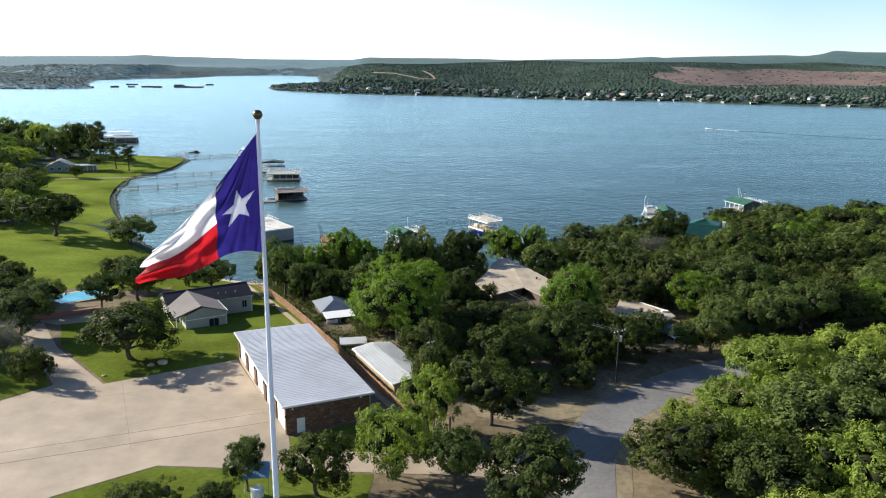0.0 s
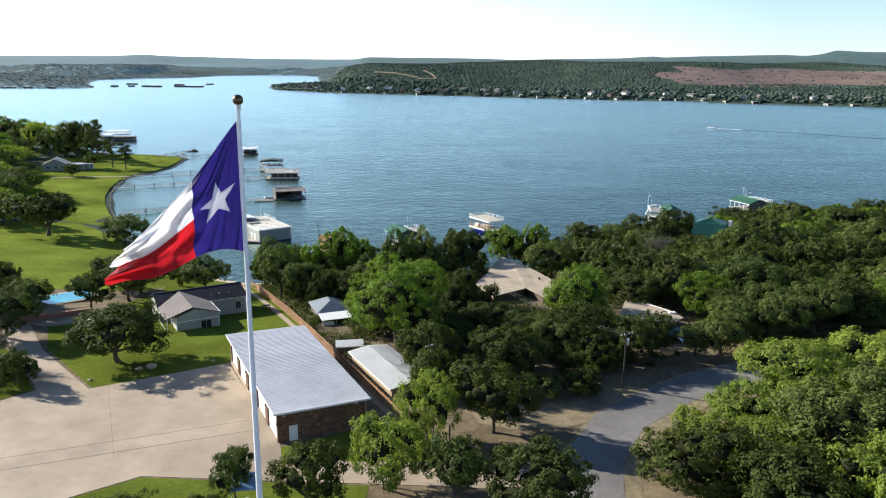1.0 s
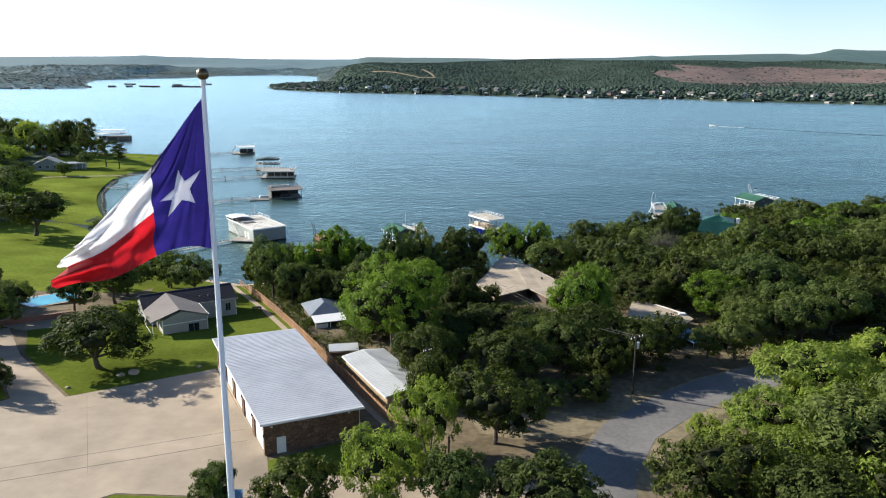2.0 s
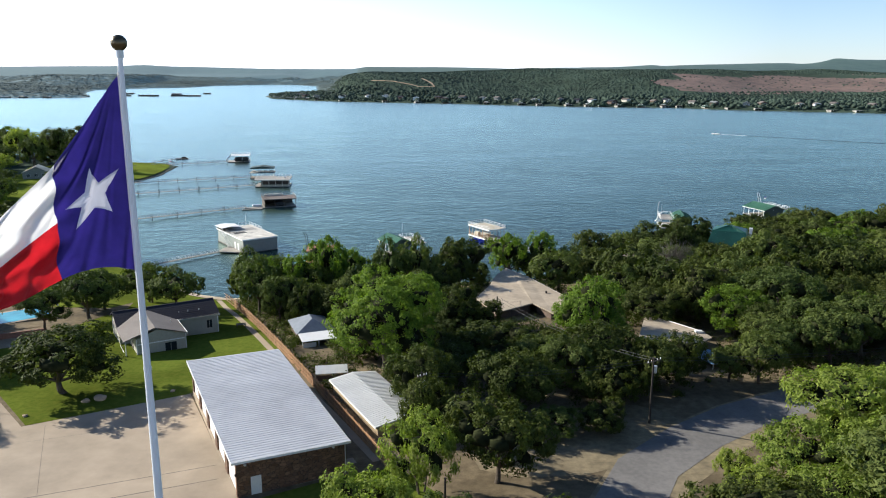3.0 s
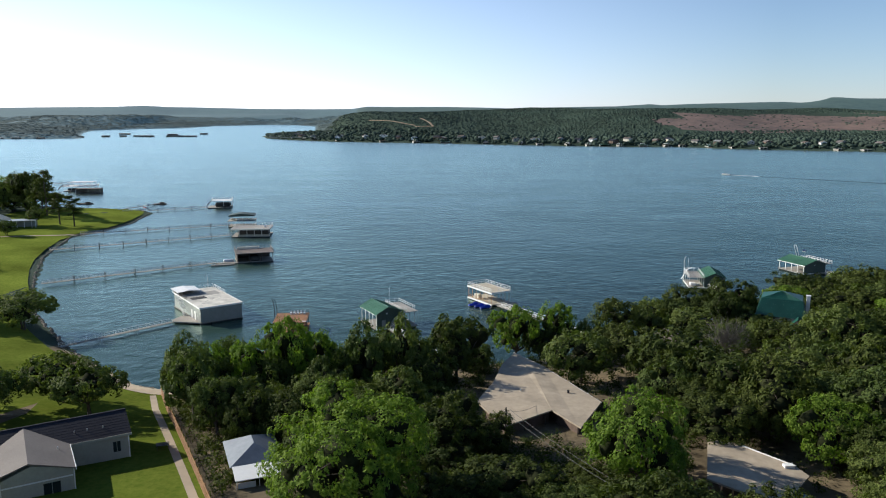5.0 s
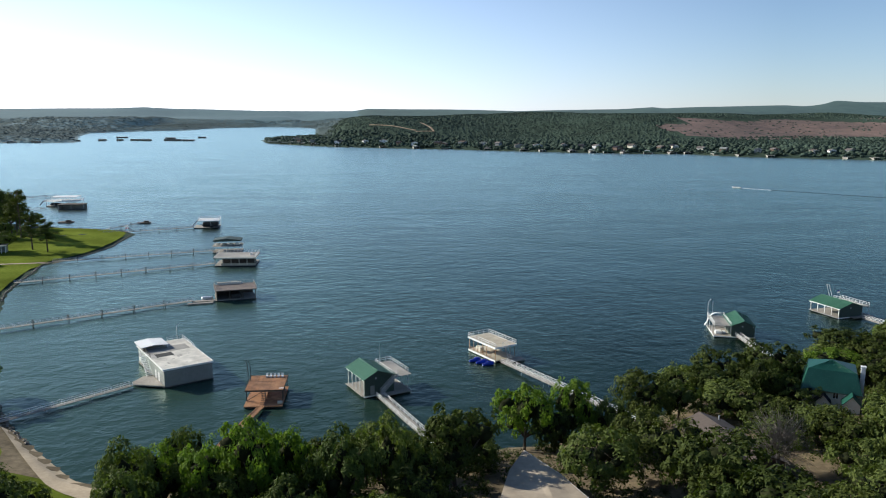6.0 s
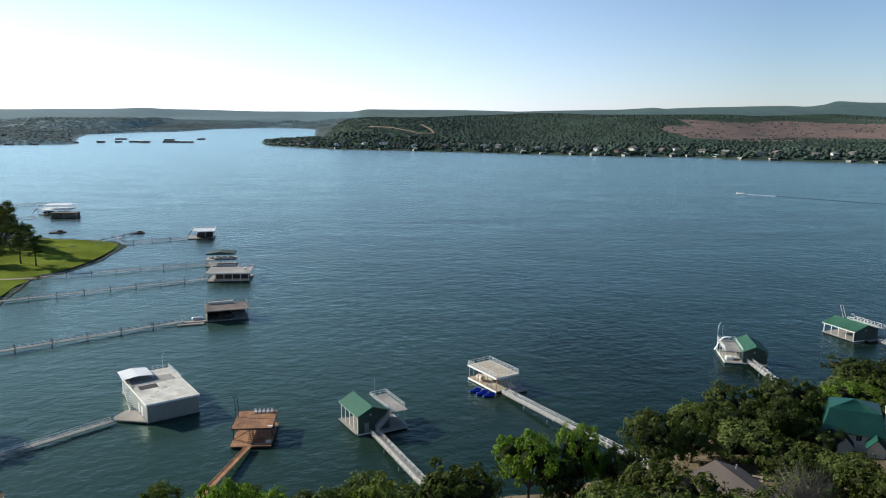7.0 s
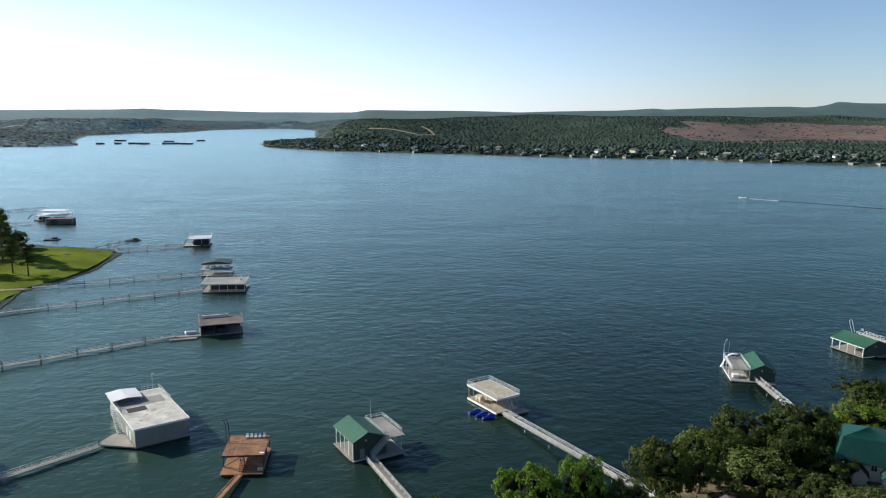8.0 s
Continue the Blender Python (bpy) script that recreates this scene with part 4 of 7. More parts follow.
def along_x(bm, x0):
    """Turns a prism that was drawn along y so that it lies along x, from x0 on."""
    bmesh.ops.rotate(bm, verts=bm.verts, cent=(0, 0, 0), matrix=Matrix.Rotation(radians(90), 3, "Z"))
    lo = min(v.co.x for v in bm.verts)
    bmesh.ops.translate(bm, verts=bm.verts, vec=(x0 - lo, 0, 0))
    return bm


bm = bmesh.new()
prism(bm, [(0, 0.1), (HD, 0.1), (HD, EH), (HD / 2, RH - 0.1), (0, EH)], -HL, 0)
part("wall", along_x(bm, -HL), "siding", house)
bm = bmesh.new()
o, t = 0.35, 0.16
s = (RH - EH) / (HD / 2)
prism(bm, [(-o, EH - s * o), (HD / 2, RH), (HD + o, EH - s * o), (HD + o, EH - s * o + t), (HD / 2, RH + t), (-o, EH - s * o + t)], -HL - o, o)
part("roof", along_x(bm, -HL - o), "shingle_dark", house, "dark charcoal shingle roof")
part("ridge_cap", boxes((-HL - o, o, HD / 2 - 0.14, HD / 2 + 0.14, RH + t - 0.03, RH + t + 0.05)), "shingle_dark", house)
for k in range(9):
    y, z = -o + 0.1 + k * 0.5, EH + s * (-o + 0.1 + k * 0.5) + t
    part("shingle_course", boxes((-HL - o, o, y, y + 0.03, z - 0.02, z + 0.018)), "shingle_dark", house)
gable_wall(house, -15.6, WX, WY, 0.3, EH, RH - 0.45, "siding", base=0.1, xr=-12.2)
wing = gable_roof(house, -17.4, WX, WY, 4.1, EH, RH - 0.1, "shingle_tan", over=0.25, thick=0.17, name="wing_roof", xr=-12.5)
wing["label"] = "tan shingle wing roof"
part("eave_trim", boxes((WX + 0.24, WX + 0.33, WY - 0.25, -0.4, EH - 0.22, EH + 0.14)), "white", house)
part("main_eave_trim", boxes((WX + 0.4, o, -o - 0.05, -o, EH - 0.28, EH + 0.06)), "siding", house)
for x0, x1, y0, y1 in ((WX - 0.02, WX + 0.1, WY - 0.06, WY + 0.1), (-0.1, 0.04, -0.06, 0.06), (-15.66, -15.54, WY - 0.06, WY + 0.06)):
    part("corner_board", boxes((x0, x1, y0, y1, 0.1, EH)), "white", house)
part("gable_band", boxes((-15.5, WX - 0.1, WY - 0.05, WY + 0.01, EH - 1.0, EH - 0.82)), "white", house)
for k in range(17):
    z = 0.3 + 0.22 * k
    part("board", boxes((-15.5, WX - 0.05, WY - 0.025, WY, z, z + 0.02)), "siding", house)
    part("board", boxes((WX + 0.1, -0.12, -0.025, 0.0, z, z + 0.02)), "siding", house)
window(house, -10.1, WY, 1.95, 1.9, 1.5, trim="siding")
window(house, -1.6, 0.0, 2.3, 0.95, 1.5, trim="siding")
part("porch_floor", boxes((-17.4, -15.6, WY, -0.1, 0.0, 0.3)), "wood_grey", house)
railing(house, [(-15.65, WY + 0.05, 0.3), (-17.35, WY + 0.05, 0.3), (-17.35, -1.0, 0.3)], 1.0, 0.35, "white", 0.035, "porch_rail")
part("porch_post", boxes((-17.4, -17.25, WY, WY + 0.15, 0.3, EH)), "white", house)
part("porch_door", boxes((-15.68, -15.58, -4.0, -3.0, 0.3, 2.4)), "wood_dark", house)
part("porch_step", boxes((-17.2, -15.9, WY - 1.3, WY, -0.3, 0.12), (-17.2, -15.9, WY - 0.7, WY, 0.12, 0.24)), "wood_grey", house)
for x in (-6.6, -5.0, -3.0):
    part("roof_vent", rods(((x, 1.6, EH + 0.5), (x, 1.6, EH + 1.05)), r=0.07), "steel", house)
part("roof_vent", rods(((-8.9, -2.5, EH + 0.5), (-8.9, -2.5, EH + 0.95)), r=0.07), "steel", house)

deckset = thing("patio_table", -37.6, 156.0, land(-37.6, 156.0), 20, "dark metal patio table and bench beside a cottage", "table")
part("tabletop", boxes((-0.9, 0.9, -0.6, 0.6, 0.72, 0.78), bevel=0.02), "wood_dark", deckset)
for sx in (-0.75, 0.75):
    for sy in (-0.5, 0.5):
        part("leg", rods(((sx, sy, 0), (sx, sy, 0.72)), r=0.04), "wood_dark", deckset)
part("bench", boxes((-0.9, 0.9, 0.9, 1.3, 0.4, 0.46), (-0.8, -0.7, 0.95, 1.25, 0, 0.4), (0.7, 0.8, 0.95, 1.25, 0, 0.4)), "wood_dark", deckset)

# ---- long cedar fence and its path ----
FENCE = [(-4.9, 97.4), (-18.4, 123.6), (-32.1, 151.0), (-45.3, 177.6), (-50.6, 189.5)]
fence = thing("fence", 0, 0, 0, 0, "long cedar board fence running down to the lake", "fence")
board_bm = boxes((-0.068, 0.068, -0.012, 0.012, 0, 1.85), bevel=0.006)
board_me = mesh_of("board", board_bm, "wood")
post_me = mesh_of("post", boxes((-0.06, 0.06, -0.06, 0.06, -0.4, 2.0), bevel=0.01), "wood")
rail_pairs, made = [], 0
for (ax, ay), (bx, by) in zip(FENCE, FENCE[1:]):
    a, b = Vector((ax, ay, 0)), Vector((bx, by, 0))
    d = b - a
    ang = math.atan2(d.y, d.x)
    n = int(d.length / 0.30)
    for k in range(n):
        p = a + d * (k / n)
        z = land(p.x, p.y) + 0.05 + random.uniform(-0.03, 0.03)
        if p.y < 176 and made < 300:
            shared("board", board_me, fence, Matrix.Translation((p.x, p.y, z)) @ Matrix.Rotation(ang, 4, "Z"))
            made += 1
    m = int(d.length / 2.4)
    for k in range(m):
        p, q = a + d * (k / m), a + d * ((k + 1) / m)
        zp, zq = land(p.x, p.y), land(q.x, q.y)
        shared("post", post_me, fence, Matrix.Translation((p.x + 0.09 * math.sin(ang), p.y - 0.09 * math.cos(ang), zp)) @ Matrix.Rotation(ang, 4, "Z"))
        rail_pairs += [((p.x, p.y, zp + h), (q.x, q.y, zq + h)) for h in (0.4, 1.0, 1.65)]
part("rails", rods(*rail_pairs, r=0.045, n=4), "wood", fence)
draped("path", ribbon([(-6.6, 100.0), (-19.6, 123.6), (-33.3, 150.4), (-46.6, 176.6), (-51.5, 188)], 1.1), "concrete", 0.05, "narrow concrete path beside a fence", "path")

# ---- sheds beyond the fence ----
shed = thing("shed", -7.2, 106.4, 7.6, 28, "tan metal shed with a white ribbed roof", "shed")
part("wall", boxes((0.15, 6.6, 0.15, 16.6, -1.5, 2.55)), "tan_wall", shed)
sb = bmesh.new()
slab(sb, [(-0.3, -0.3, 2.75), (3.4, -0.3, 3.25), (3.4, 17.1, 3.25), (-0.3, 17.1, 2.75)], 0.12)
slab(sb, [(3.4, -0.3, 3.25), (7.0, -0.3, 2.75), (7.0, 17.1, 2.75), (3.4, 17.1, 3.25)], 0.12)
for k in range(34):
    y = -0.25 + k * 17.2 / 34
    for x0, z0, x1, z1 in ((-0.3, 2.79, 3.4, 3.29), (3.4, 3.29, 7.0, 2.79)):
        rib = bmesh.new()
        slab(rib, [(x0, y, z0), (x1, y, z1), (x1, y + 0.08, z1), (x0, y + 0.08, z0)], 0.035)
        part("rib", rib, "roof_metal", shed)
part("roof", sb, "roof_metal", shed, "white ribbed roof")
part("rake_trim", boxes((-0.34, -0.28, -0.3, 17.1, 2.5, 2.72)), "white", shed)
part("door", boxes((2.2, 4.6, 0.08, 0.15, 0, 2.2)), "brown_wall", shed)

awning = thing("awning", -18.2, 125.6, 7.2, 10, "small corrugated tin roof on timber posts", "shelter")
ab = bmesh.new()
for k in range(14):
    x = k * 4.9 / 14
    rib = bmesh.new()
    slab(rib, [(x, 0, 2.2), (x + 0.2, 0, 2.2), (x + 0.2, 2.6, 2.55), (x, 2.6, 2.55)], 0.035)
    part("rib", rib, "roof_metal", awning)
slab(ab, [(0, 0, 2.16), (4.9, 0, 2.16), (4.9, 2.6, 2.51), (0, 2.6, 2.51)], 0.05)
part("roof", ab, "roof_metal", awning)
for x in (0.15, 4.7):
    for y in (0.15, 2.4):
        part("post", boxes((x, x + 0.12, y, y + 0.12, -0.6, 2.2)), "wood", awning)
part("back_wall", boxes((0.1, 4.8, 0.05, 0.12, -0.5, 1.9)), "brown_wall", awning)

cabin = thing("cabin", -23.9, 143.0, 6.4, 22, "small cabin with a hipped blue-grey metal roof and white awning", "cabin")
part("wall", boxes((0.3, 6.2, 2.2, 9.5, -1.5, 2.7)), "brown_wall", cabin)
cb = bmesh.new()
hip = [cb.verts.new(p) for p in ((-0.2, 1.6, 2.65), (6.8, 1.6, 2.65), (6.8, 10.2, 2.65), (-0.2, 10.2, 2.65), (3.3, 4.6, 4.3), (3.3, 7.2, 4.3))]
for f in ((0, 1, 4), (1, 2, 5, 4), (2, 3, 5), (3, 0, 4, 5), (3, 2, 1, 0)):
    cb.faces.new([hip[i] for i in f])
part("roof", cb, "slate_tin", cabin, "blue-grey metal hipped roof")
wb = bmesh.new()
slab(wb, [(0.1, -1.6, 2.3), (6.2, -1.6, 2.3), (6.2, 1.7, 2.72), (0.1, 1.7, 2.72)], 0.1)
part("awning_roof", wb, "white", cabin, "white awning roof")
for x in (0.2, 3.0, 6.0):
    part("post", boxes((x, x + 0.1, -1.5, -1.4, -1.0, 2.3)), "white", cabin)
window(cabin, 2.2, 2.2, 1.5, 1.0, 1.0)
part("skirt_panel", boxes((0.4, 2.6, -1.45, -1.4, 0.2, 1.9)), "white", cabin)

# ---- flat pale-roofed house among the trees ----
flat = thing("bungalow", 11.1, 157.9, 5.6, 0, "low bungalow with a wide pale gravel roof", "house")
wb = bmesh.new()
slab(wb, [(0.6, 1.6, 3.2), (7.6, 6.8, 3.2), (5.4, 21, 3.2), (4.2, 31, 3.2), (2.4, 27, 3.2), (-2.6, 10.2, 3.2)], 4.5)
part("wall", wb, "brown_wall", flat)
wb = bmesh.new()
slab(wb, [(8.8, 6.2, 3.1), (11.2, 1.4, 3.1), (15.4, 9.6, 3.1), (9.2, 24, 3.1), (7.0, 20, 3.1)], 4.5)
part("wing_wall", wb, "brown_wall", flat)
fb = bmesh.new()
slab(fb, [(0, 0, 3.32), (7.9, 5.9, 3.50), (7.0, 21, 3.62), (4.7, 34.2, 3.50), (1.9, 27.6, 3.36), (-0.2, 18.6, 3.34), (-3.4, 10.0, 3.30)], 0.22)
part("roof", fb, "tar_roof", flat, "pale gravel roof")
fb = bmesh.new()
slab(fb, [(7.9, 5.9, 3.505), (11.2, -0.3, 3.36), (16.2, 9.7, 3.30), (9.2, 26.5, 3.42), (4.7, 34.2, 3.505), (7.0, 21, 3.625)], 0.22)
part("wing_roof", fb, "tar_roof", flat, "pale gravel roof")
part("fascia", rods(((16.2, 9.7, 3.2), (9.2, 26.5, 3.32)), ((9.2, 26.5, 3.32), (4.7, 34.2, 3.4)), r=0.12, n=4), "white", flat)
part("roof_vent", rods(((11.6, 13.5, 3.3), (11.6, 13.5, 3.85)), r=0.2), "dark", flat)
part("roof_vent", rods(((4.0, 14, 3.3), (4.0, 14, 3.85)), r=0.1), "steel", flat)
for x, y in ((0.3, 0.7), (3.4, 3.0), (6.8, 5.5), (10.9, 0.6)):
    part("carport_post", boxes((x, x + 0.14, y, y + 0.14, -1.0, 3.2)), "wood_dark", flat)

ranch = thing("ranch_house", 33.8, 138.4, 7.6, 0, "ranch house with a pale low-pitched gravel roof", "house")
wb = bmesh.new()
slab(wb, [(2.2, 1.0, 3.1), (6.4, -3.6, 3.1), (11.2, 1.6, 3.1), (11.0, 3.0, 3.1), (4.8, 10.6, 3.1)], 5)
part("wall", wb, "brown_wall", ranch)
rb = bmesh.new()
slab(rb, [(0, 0, 3.3), (6.2, -6.3, 3.2), (12.6, 0.9, 3.2), (12.0, 3.2, 3.3), (4.4, 12.6, 3.5)], 0.24)
part("roof", rb, "tar_roof", ranch, "pale gravel roof")
part("fascia", rods(((12.0, 3.2, 3.3), (7.6, 8.6, 3.45)), r=0.13, n=4), "white", ranch)
part("roof_box", boxes((10.4, 11.6, 2.6, 3.4, 3.3, 3.65)), "white", ranch)
for k in range(4):
    x, y = 0.4 + 1.9 * k, -0.2 - 1.9 * k
    part("porch_post", boxes((x, x + 0.15, y, y + 0.15, -1.5, 3.1)), "wood", ranch)
part("porch_rail", rods(((0.4, -0.2, 0.9), (6.1, -5.9, 0.9)), ((0.4, -0.2, 0.4), (6.1, -5.9, 0.4)), r=0.05, n=4), "wood", ranch)
pf = bmesh.new()
slab(pf, [(0.2, -0.1, 0.0), (6.3, -6.2, 0.0), (7.6, -4.8, 0.0), (1.6, 1.4, 0.0)], 1.4)
part("porch_floor", pf, "wood_grey", ranch)

carport = thing("carport", 43.6, 130.2, 7.4, 26, "pale blue metal carport roof", "carport")
kb = bmesh.new()
slab(kb, [(0, 0, 2.15), (4.0, 0, 2.15), (4.0, 6.0, 2.3), (0, 6.0, 2.3)], 0.1)
for k in range(9):
    rib = bmesh.new()
    slab(rib, [(k * 0.49, 0, 2.19), (k * 0.49 + 0.07, 0, 2.19), (k * 0.49 + 0.07, 6, 2.34), (k * 0.49, 6, 2.34)], 0.035)
    part("rib", rib, "blue_tin", carport)
part("roof", kb, "blue_tin", carport)
for x in (0.1, 3.8):
    for y in (0.1, 5.8):
        part("post", boxes((x, x + 0.1, y, y + 0.1, -1.2, 2.2)), "steel", carport)

brown = thing("brown_house", 48.5, 189.5, 4.6, 14, "dark brick house with a brown shingle roof", "house")
gable_wall(brown, 0, 9, 0, 17, 2.9, 4.7, "brown_wall", base=-1.5)
gable_roof(brown, 0, 9, 0, 17, 2.9, 4.7, "shingle_brown", over=0.5)
window(brown, 6.4, 0.0, 1.5, 1.0, 1.3)
part("flue", rods(((7.2, 15.5, 3.0), (7.2, 15.5, 4.6)), r=0.16), "steel", brown)
patio = draped("patio", [(46, 207.6), (58, 210), (59.5, 213.5), (46, 211.4)], "concrete", 0.12, "pale concrete patio above the shore", "patio")

lodge = thing("lake_house", 74.0, 223.2, 6.2, -25, "two-storey lake house with a steep green metal roof", "house")
lodge.matrix_basis = lodge.matrix_basis @ Matrix.Diagonal((0.9, 0.9, 1.0, 1))
part("wall", boxes((0.6, 11.4, 0.8, 10.2, -3, 2.4)), "cream", lodge)
lb = bmesh.new()
q = [lb.verts.new(p) for p in ((0, 0, 2.0), (12, 0, 2.0), (12, 11, 2.0), (0, 11, 2.0), (1.2, 2.0, 5.8), (10.8, 2.0, 5.8), (10.8, 9.0, 5.8), (1.2, 9.0, 5.8), (6.0, 5.5, 7.2))]
for f in ((0, 1, 5, 4), (1, 2, 6, 5), (2, 3, 7, 6), (3, 0, 4, 7), (4, 5, 8), (5, 6, 8), (6, 7, 8), (7, 4, 8), (3, 2, 1, 0)):
    lb.faces.new([q[i] for i in f])
bmesh.ops.recalc_face_normals(lb, faces=lb.faces)
part("roof", lb, "teal_roof", lodge, "green standing-seam metal roof")
for k in range(23):
    x = 0.4 + k * 0.51
    f = x / 12
    part("roof_seam", rods(((x, 0.0, 2.03), (1.2 + 9.6 * f, 2.0, 5.83)), r=0.03, n=4), "teal_roof", lodge)
    part("roof_seam", rods(((1.2 + 9.6 * f, 2.0, 5.83), (6, 5.5, 7.23)), r=0.02, n=4), "teal_roof", lodge)
part("eave_trim", boxes((-0.06, 12.06, -0.06, 0.0, 1.86, 2.02)), "green_wall", lodge)
part("chimney", boxes((11.6, 12.5, 4.2, 5.1, -1.0, 6.6), (11.5, 12.6, 4.1, 5.2, 6.6, 6.8), bevel=0.03), "white", lodge, "white chimney")
gable_wall(lodge, 8.4, 11.6, -2.6, 0.9, 0.8, 2.4, "cream", base=-2.5)
gable_roof(lodge, 8.4, 11.6, -2.6, 1.6, 0.8, 2.4, "teal_roof", name="porch_roof")
gable_wall(lodge, 3.2, 5.8, -1.6, 0.9, 0.4, 1.7, "cream", base=-2.5)
gable_roof(lodge, 3.2, 5.8, -1.6, 1.4, 0.4, 1.7, "shingle_dark", name="side_porch_roof")
window(lodge, 7.0, 0.8, 1.2, 1.0, 1.2)
window(lodge, 2.0, 0.8, 1.2, 1.0, 1.2)

# ---- pool terrace ----
pool = thing("swimming_pool", -84, 160, land(-84, 160), 40, "blue swimming pool behind garden trees", "pool")
part("coping", boxes((-7.4, 7.4, -4.4, 4.4, -1.5, 0.22), bevel=0.03), "concrete", pool)
part("water", boxes((-6.6, 6.6, -3.6, 3.6, -1.0, 0.25)), "pool", pool, "clear blue water")
terrace = thing("garden_wall", -75, 141.5, land(-75, 141.5), 28, "low red brick garden wall round a paved terrace", "wall")
part("wall", boxes((-6.5, 6.5, 4.0, 4.4, -1.5, 1.1), (-6.5, -6.1, -1.0, 4.0, -1.5, 0.6)), "brick", terrace)
part("paving", boxes((-6.1, 6.5, -1.0, 4.0, -1.5, 0.12)), "concrete", terrace)
for x in (-4.5, -1.5, 1.5, 4.5):
    part("rail", rods(((x - 1.4, 4.2, 1.5), (x + 1.4, 4.2, 1.5)), ((x, 4.2, 1.1), (x, 4.2, 1.5)), r=0.05), "wood", terrace)
umbrella = thing("parasol", -78.5, 167.5, land(-78.5, 167.5), 0, "closed white garden parasol by a pool", "parasol")
part("pole", rods(((0, 0, 0), (0, 0, 2.6)), r=0.04), "wood", umbrella)
ub = bmesh.new()
rod(ub, (0, 0, 1.0), (0, 0, 2.5), 0.22, 0.06, 10)
part("canopy", ub, "white", umbrella)
for x, y, r in ((-47.8, 118.6, 1.2), (-49.4, 117.6, 0.8), (-55.2, 112.5, 0.5), (-38.5, 121.6, 0.5)):
    rock = bmesh.new()
    bmesh.ops.create_icosphere(rock, subdivisions=3, radius=r * 0.7)
    for v in rock.verts:
        v.co *= 1 + 0.35 * (noise.noise(v.co * 1.3 / r + Vector((x, y, 0))))
        v.co.z *= 0.55
    ob = part("boulder", rock, "boulder")
    ob.matrix_basis = pose(x, y, land(x, y) + 0.2 * r)
    tagged(ob, "tan limestone boulder on a lawn", "rock", "boulders on the lawn")

# ---- tank shelter by the drive ----
hut = thing("tank_shelter", -21.6, 77.6, land(-21.6, 77.6), 8, "little blue-tin shelter over a white tank", "shelter")
tb = bmesh.new()
slab(tb, [(-1.4, -1.2, 2.3), (1.6, -1.2, 2.3), (1.6, 1.4, 3.0), (-1.4, 1.4, 3.0)], 0.06)
for k in range(10):
    slab(tb, [(-1.4 + k * 0.33, -1.2, 2.33), (-1.33 + k * 0.33, -1.2, 2.33), (-1.33 + k * 0.33, 1.4, 3.03), (-1.4 + k * 0.33, 1.4, 3.03)], 0.05)
part("roof", tb, "blue_tin", hut, "blue ribbed tin roof")
for x in (-1.3, 1.5):
    for y, h in ((-1.1, 2.3), (1.3, 2.95)):
        part("post", rods(((x, y, -0.3), (x, y, h)), r=0.05), "steel", hut)
part("tank", rods(((0.2, -1.4, 0.0), (0.2, -1.4, 1.1)), r=0.75, n=20), "white", hut, "white plastic tank")

# ---- utility poles and wires ----


def utility_pole(x, y, top, arm, transformer, label):
    z = land(x, y)
    u = thing("utility_pole", x, y, z, 35, label, "utility pole", "utility poles")
    bm = bmesh.new()
    rod(bm, (0, 0, -0.5), (0, 0, top - z), 0.17, 0.11, 10)
    part("pole", bm, "creosote", u)
    if arm:
        part("crossarm", boxes((-arm / 2, arm / 2, -0.16, -0.04, top - z - 0.55, top - z - 0.42)), "wood_dark", u)
        for k in (-1, -0.45, 0.45, 1):
            part("insulator", rods(((k * arm / 2 * 0.92, -0.1, top - z - 0.42), (k * arm / 2 * 0.92, -0.1, top - z - 0.22)), r=0.06), "white", u)
    if transformer:
        bm = bmesh.new()
        rod(bm, (0.35, 0, top - z - 2.2), (0.35, 0, top - z - 1.25), 0.27, n=14)
        part("transformer", bm, "steel", u, "grey transformer can")
    return Vector((x, y, top))


P1 = utility_pole(-1.6, 108.6, 16.8, 1.4, True, "wooden utility pole with a transformer")
P2 = utility_pole(11.2, 154.6, 13.2, 0, False, "plain dark wooden utility pole")
P3 = utility_pole(28.4, 110.6, 18.2, 2.6, True, "wooden utility pole with a crossarm and transformer")
utility_pole(1.4, 86.8, 14.5, 0, False, "dark wooden utility pole with a brace")


def cable(a, b, sag, shift=0.0):
    bm = bmesh.new()
    d = Vector(b) - Vector(a)
    off = Vector((-d.y, d.x, 0)).normalized() * shift
    pts = [Vector(a).lerp(Vector(b), k / 16) + off - Z * sag * 4 * (k / 16) * (1 - k / 16) for k in range(17)]
    across = Vector((-d.y, d.x, 0)).normalized() * 0.022
    rings = [[bm.verts.new(p + o) for o in (across, Z * 0.022, -across, -Z * 0.022)] for p in pts]
    for one, two in zip(rings, rings[1:]):
        for k in range(4):
            bm.faces.new((one[k], one[(k + 1) % 4], two[(k + 1) % 4], two[k]))
    bm.faces.new(rings[0][::-1])
    bm.faces.new(rings[-1])
    bmesh.ops.recalc_face_normals(bm, faces=bm.faces)
    tagged(part("cable", bm, "wire"), "thin black overhead cable", "cable", "overhead cables")


for sh in (-0.5, 0.5):
    cable(P3 - Z * 0.3, P2 - Z * 0.3, 1.2, sh)
    cable(P3 - Z * 0.3, P3 + Vector((70, 16, 0)), 1.5, sh)
    cable(P1 - Z * 0.3, P3 - Z * 0.3, 0.9, sh)
cable(P2 - Z * 0.4, (17.0, 166.0, 9.0), 0.5)

# ---- docks ----


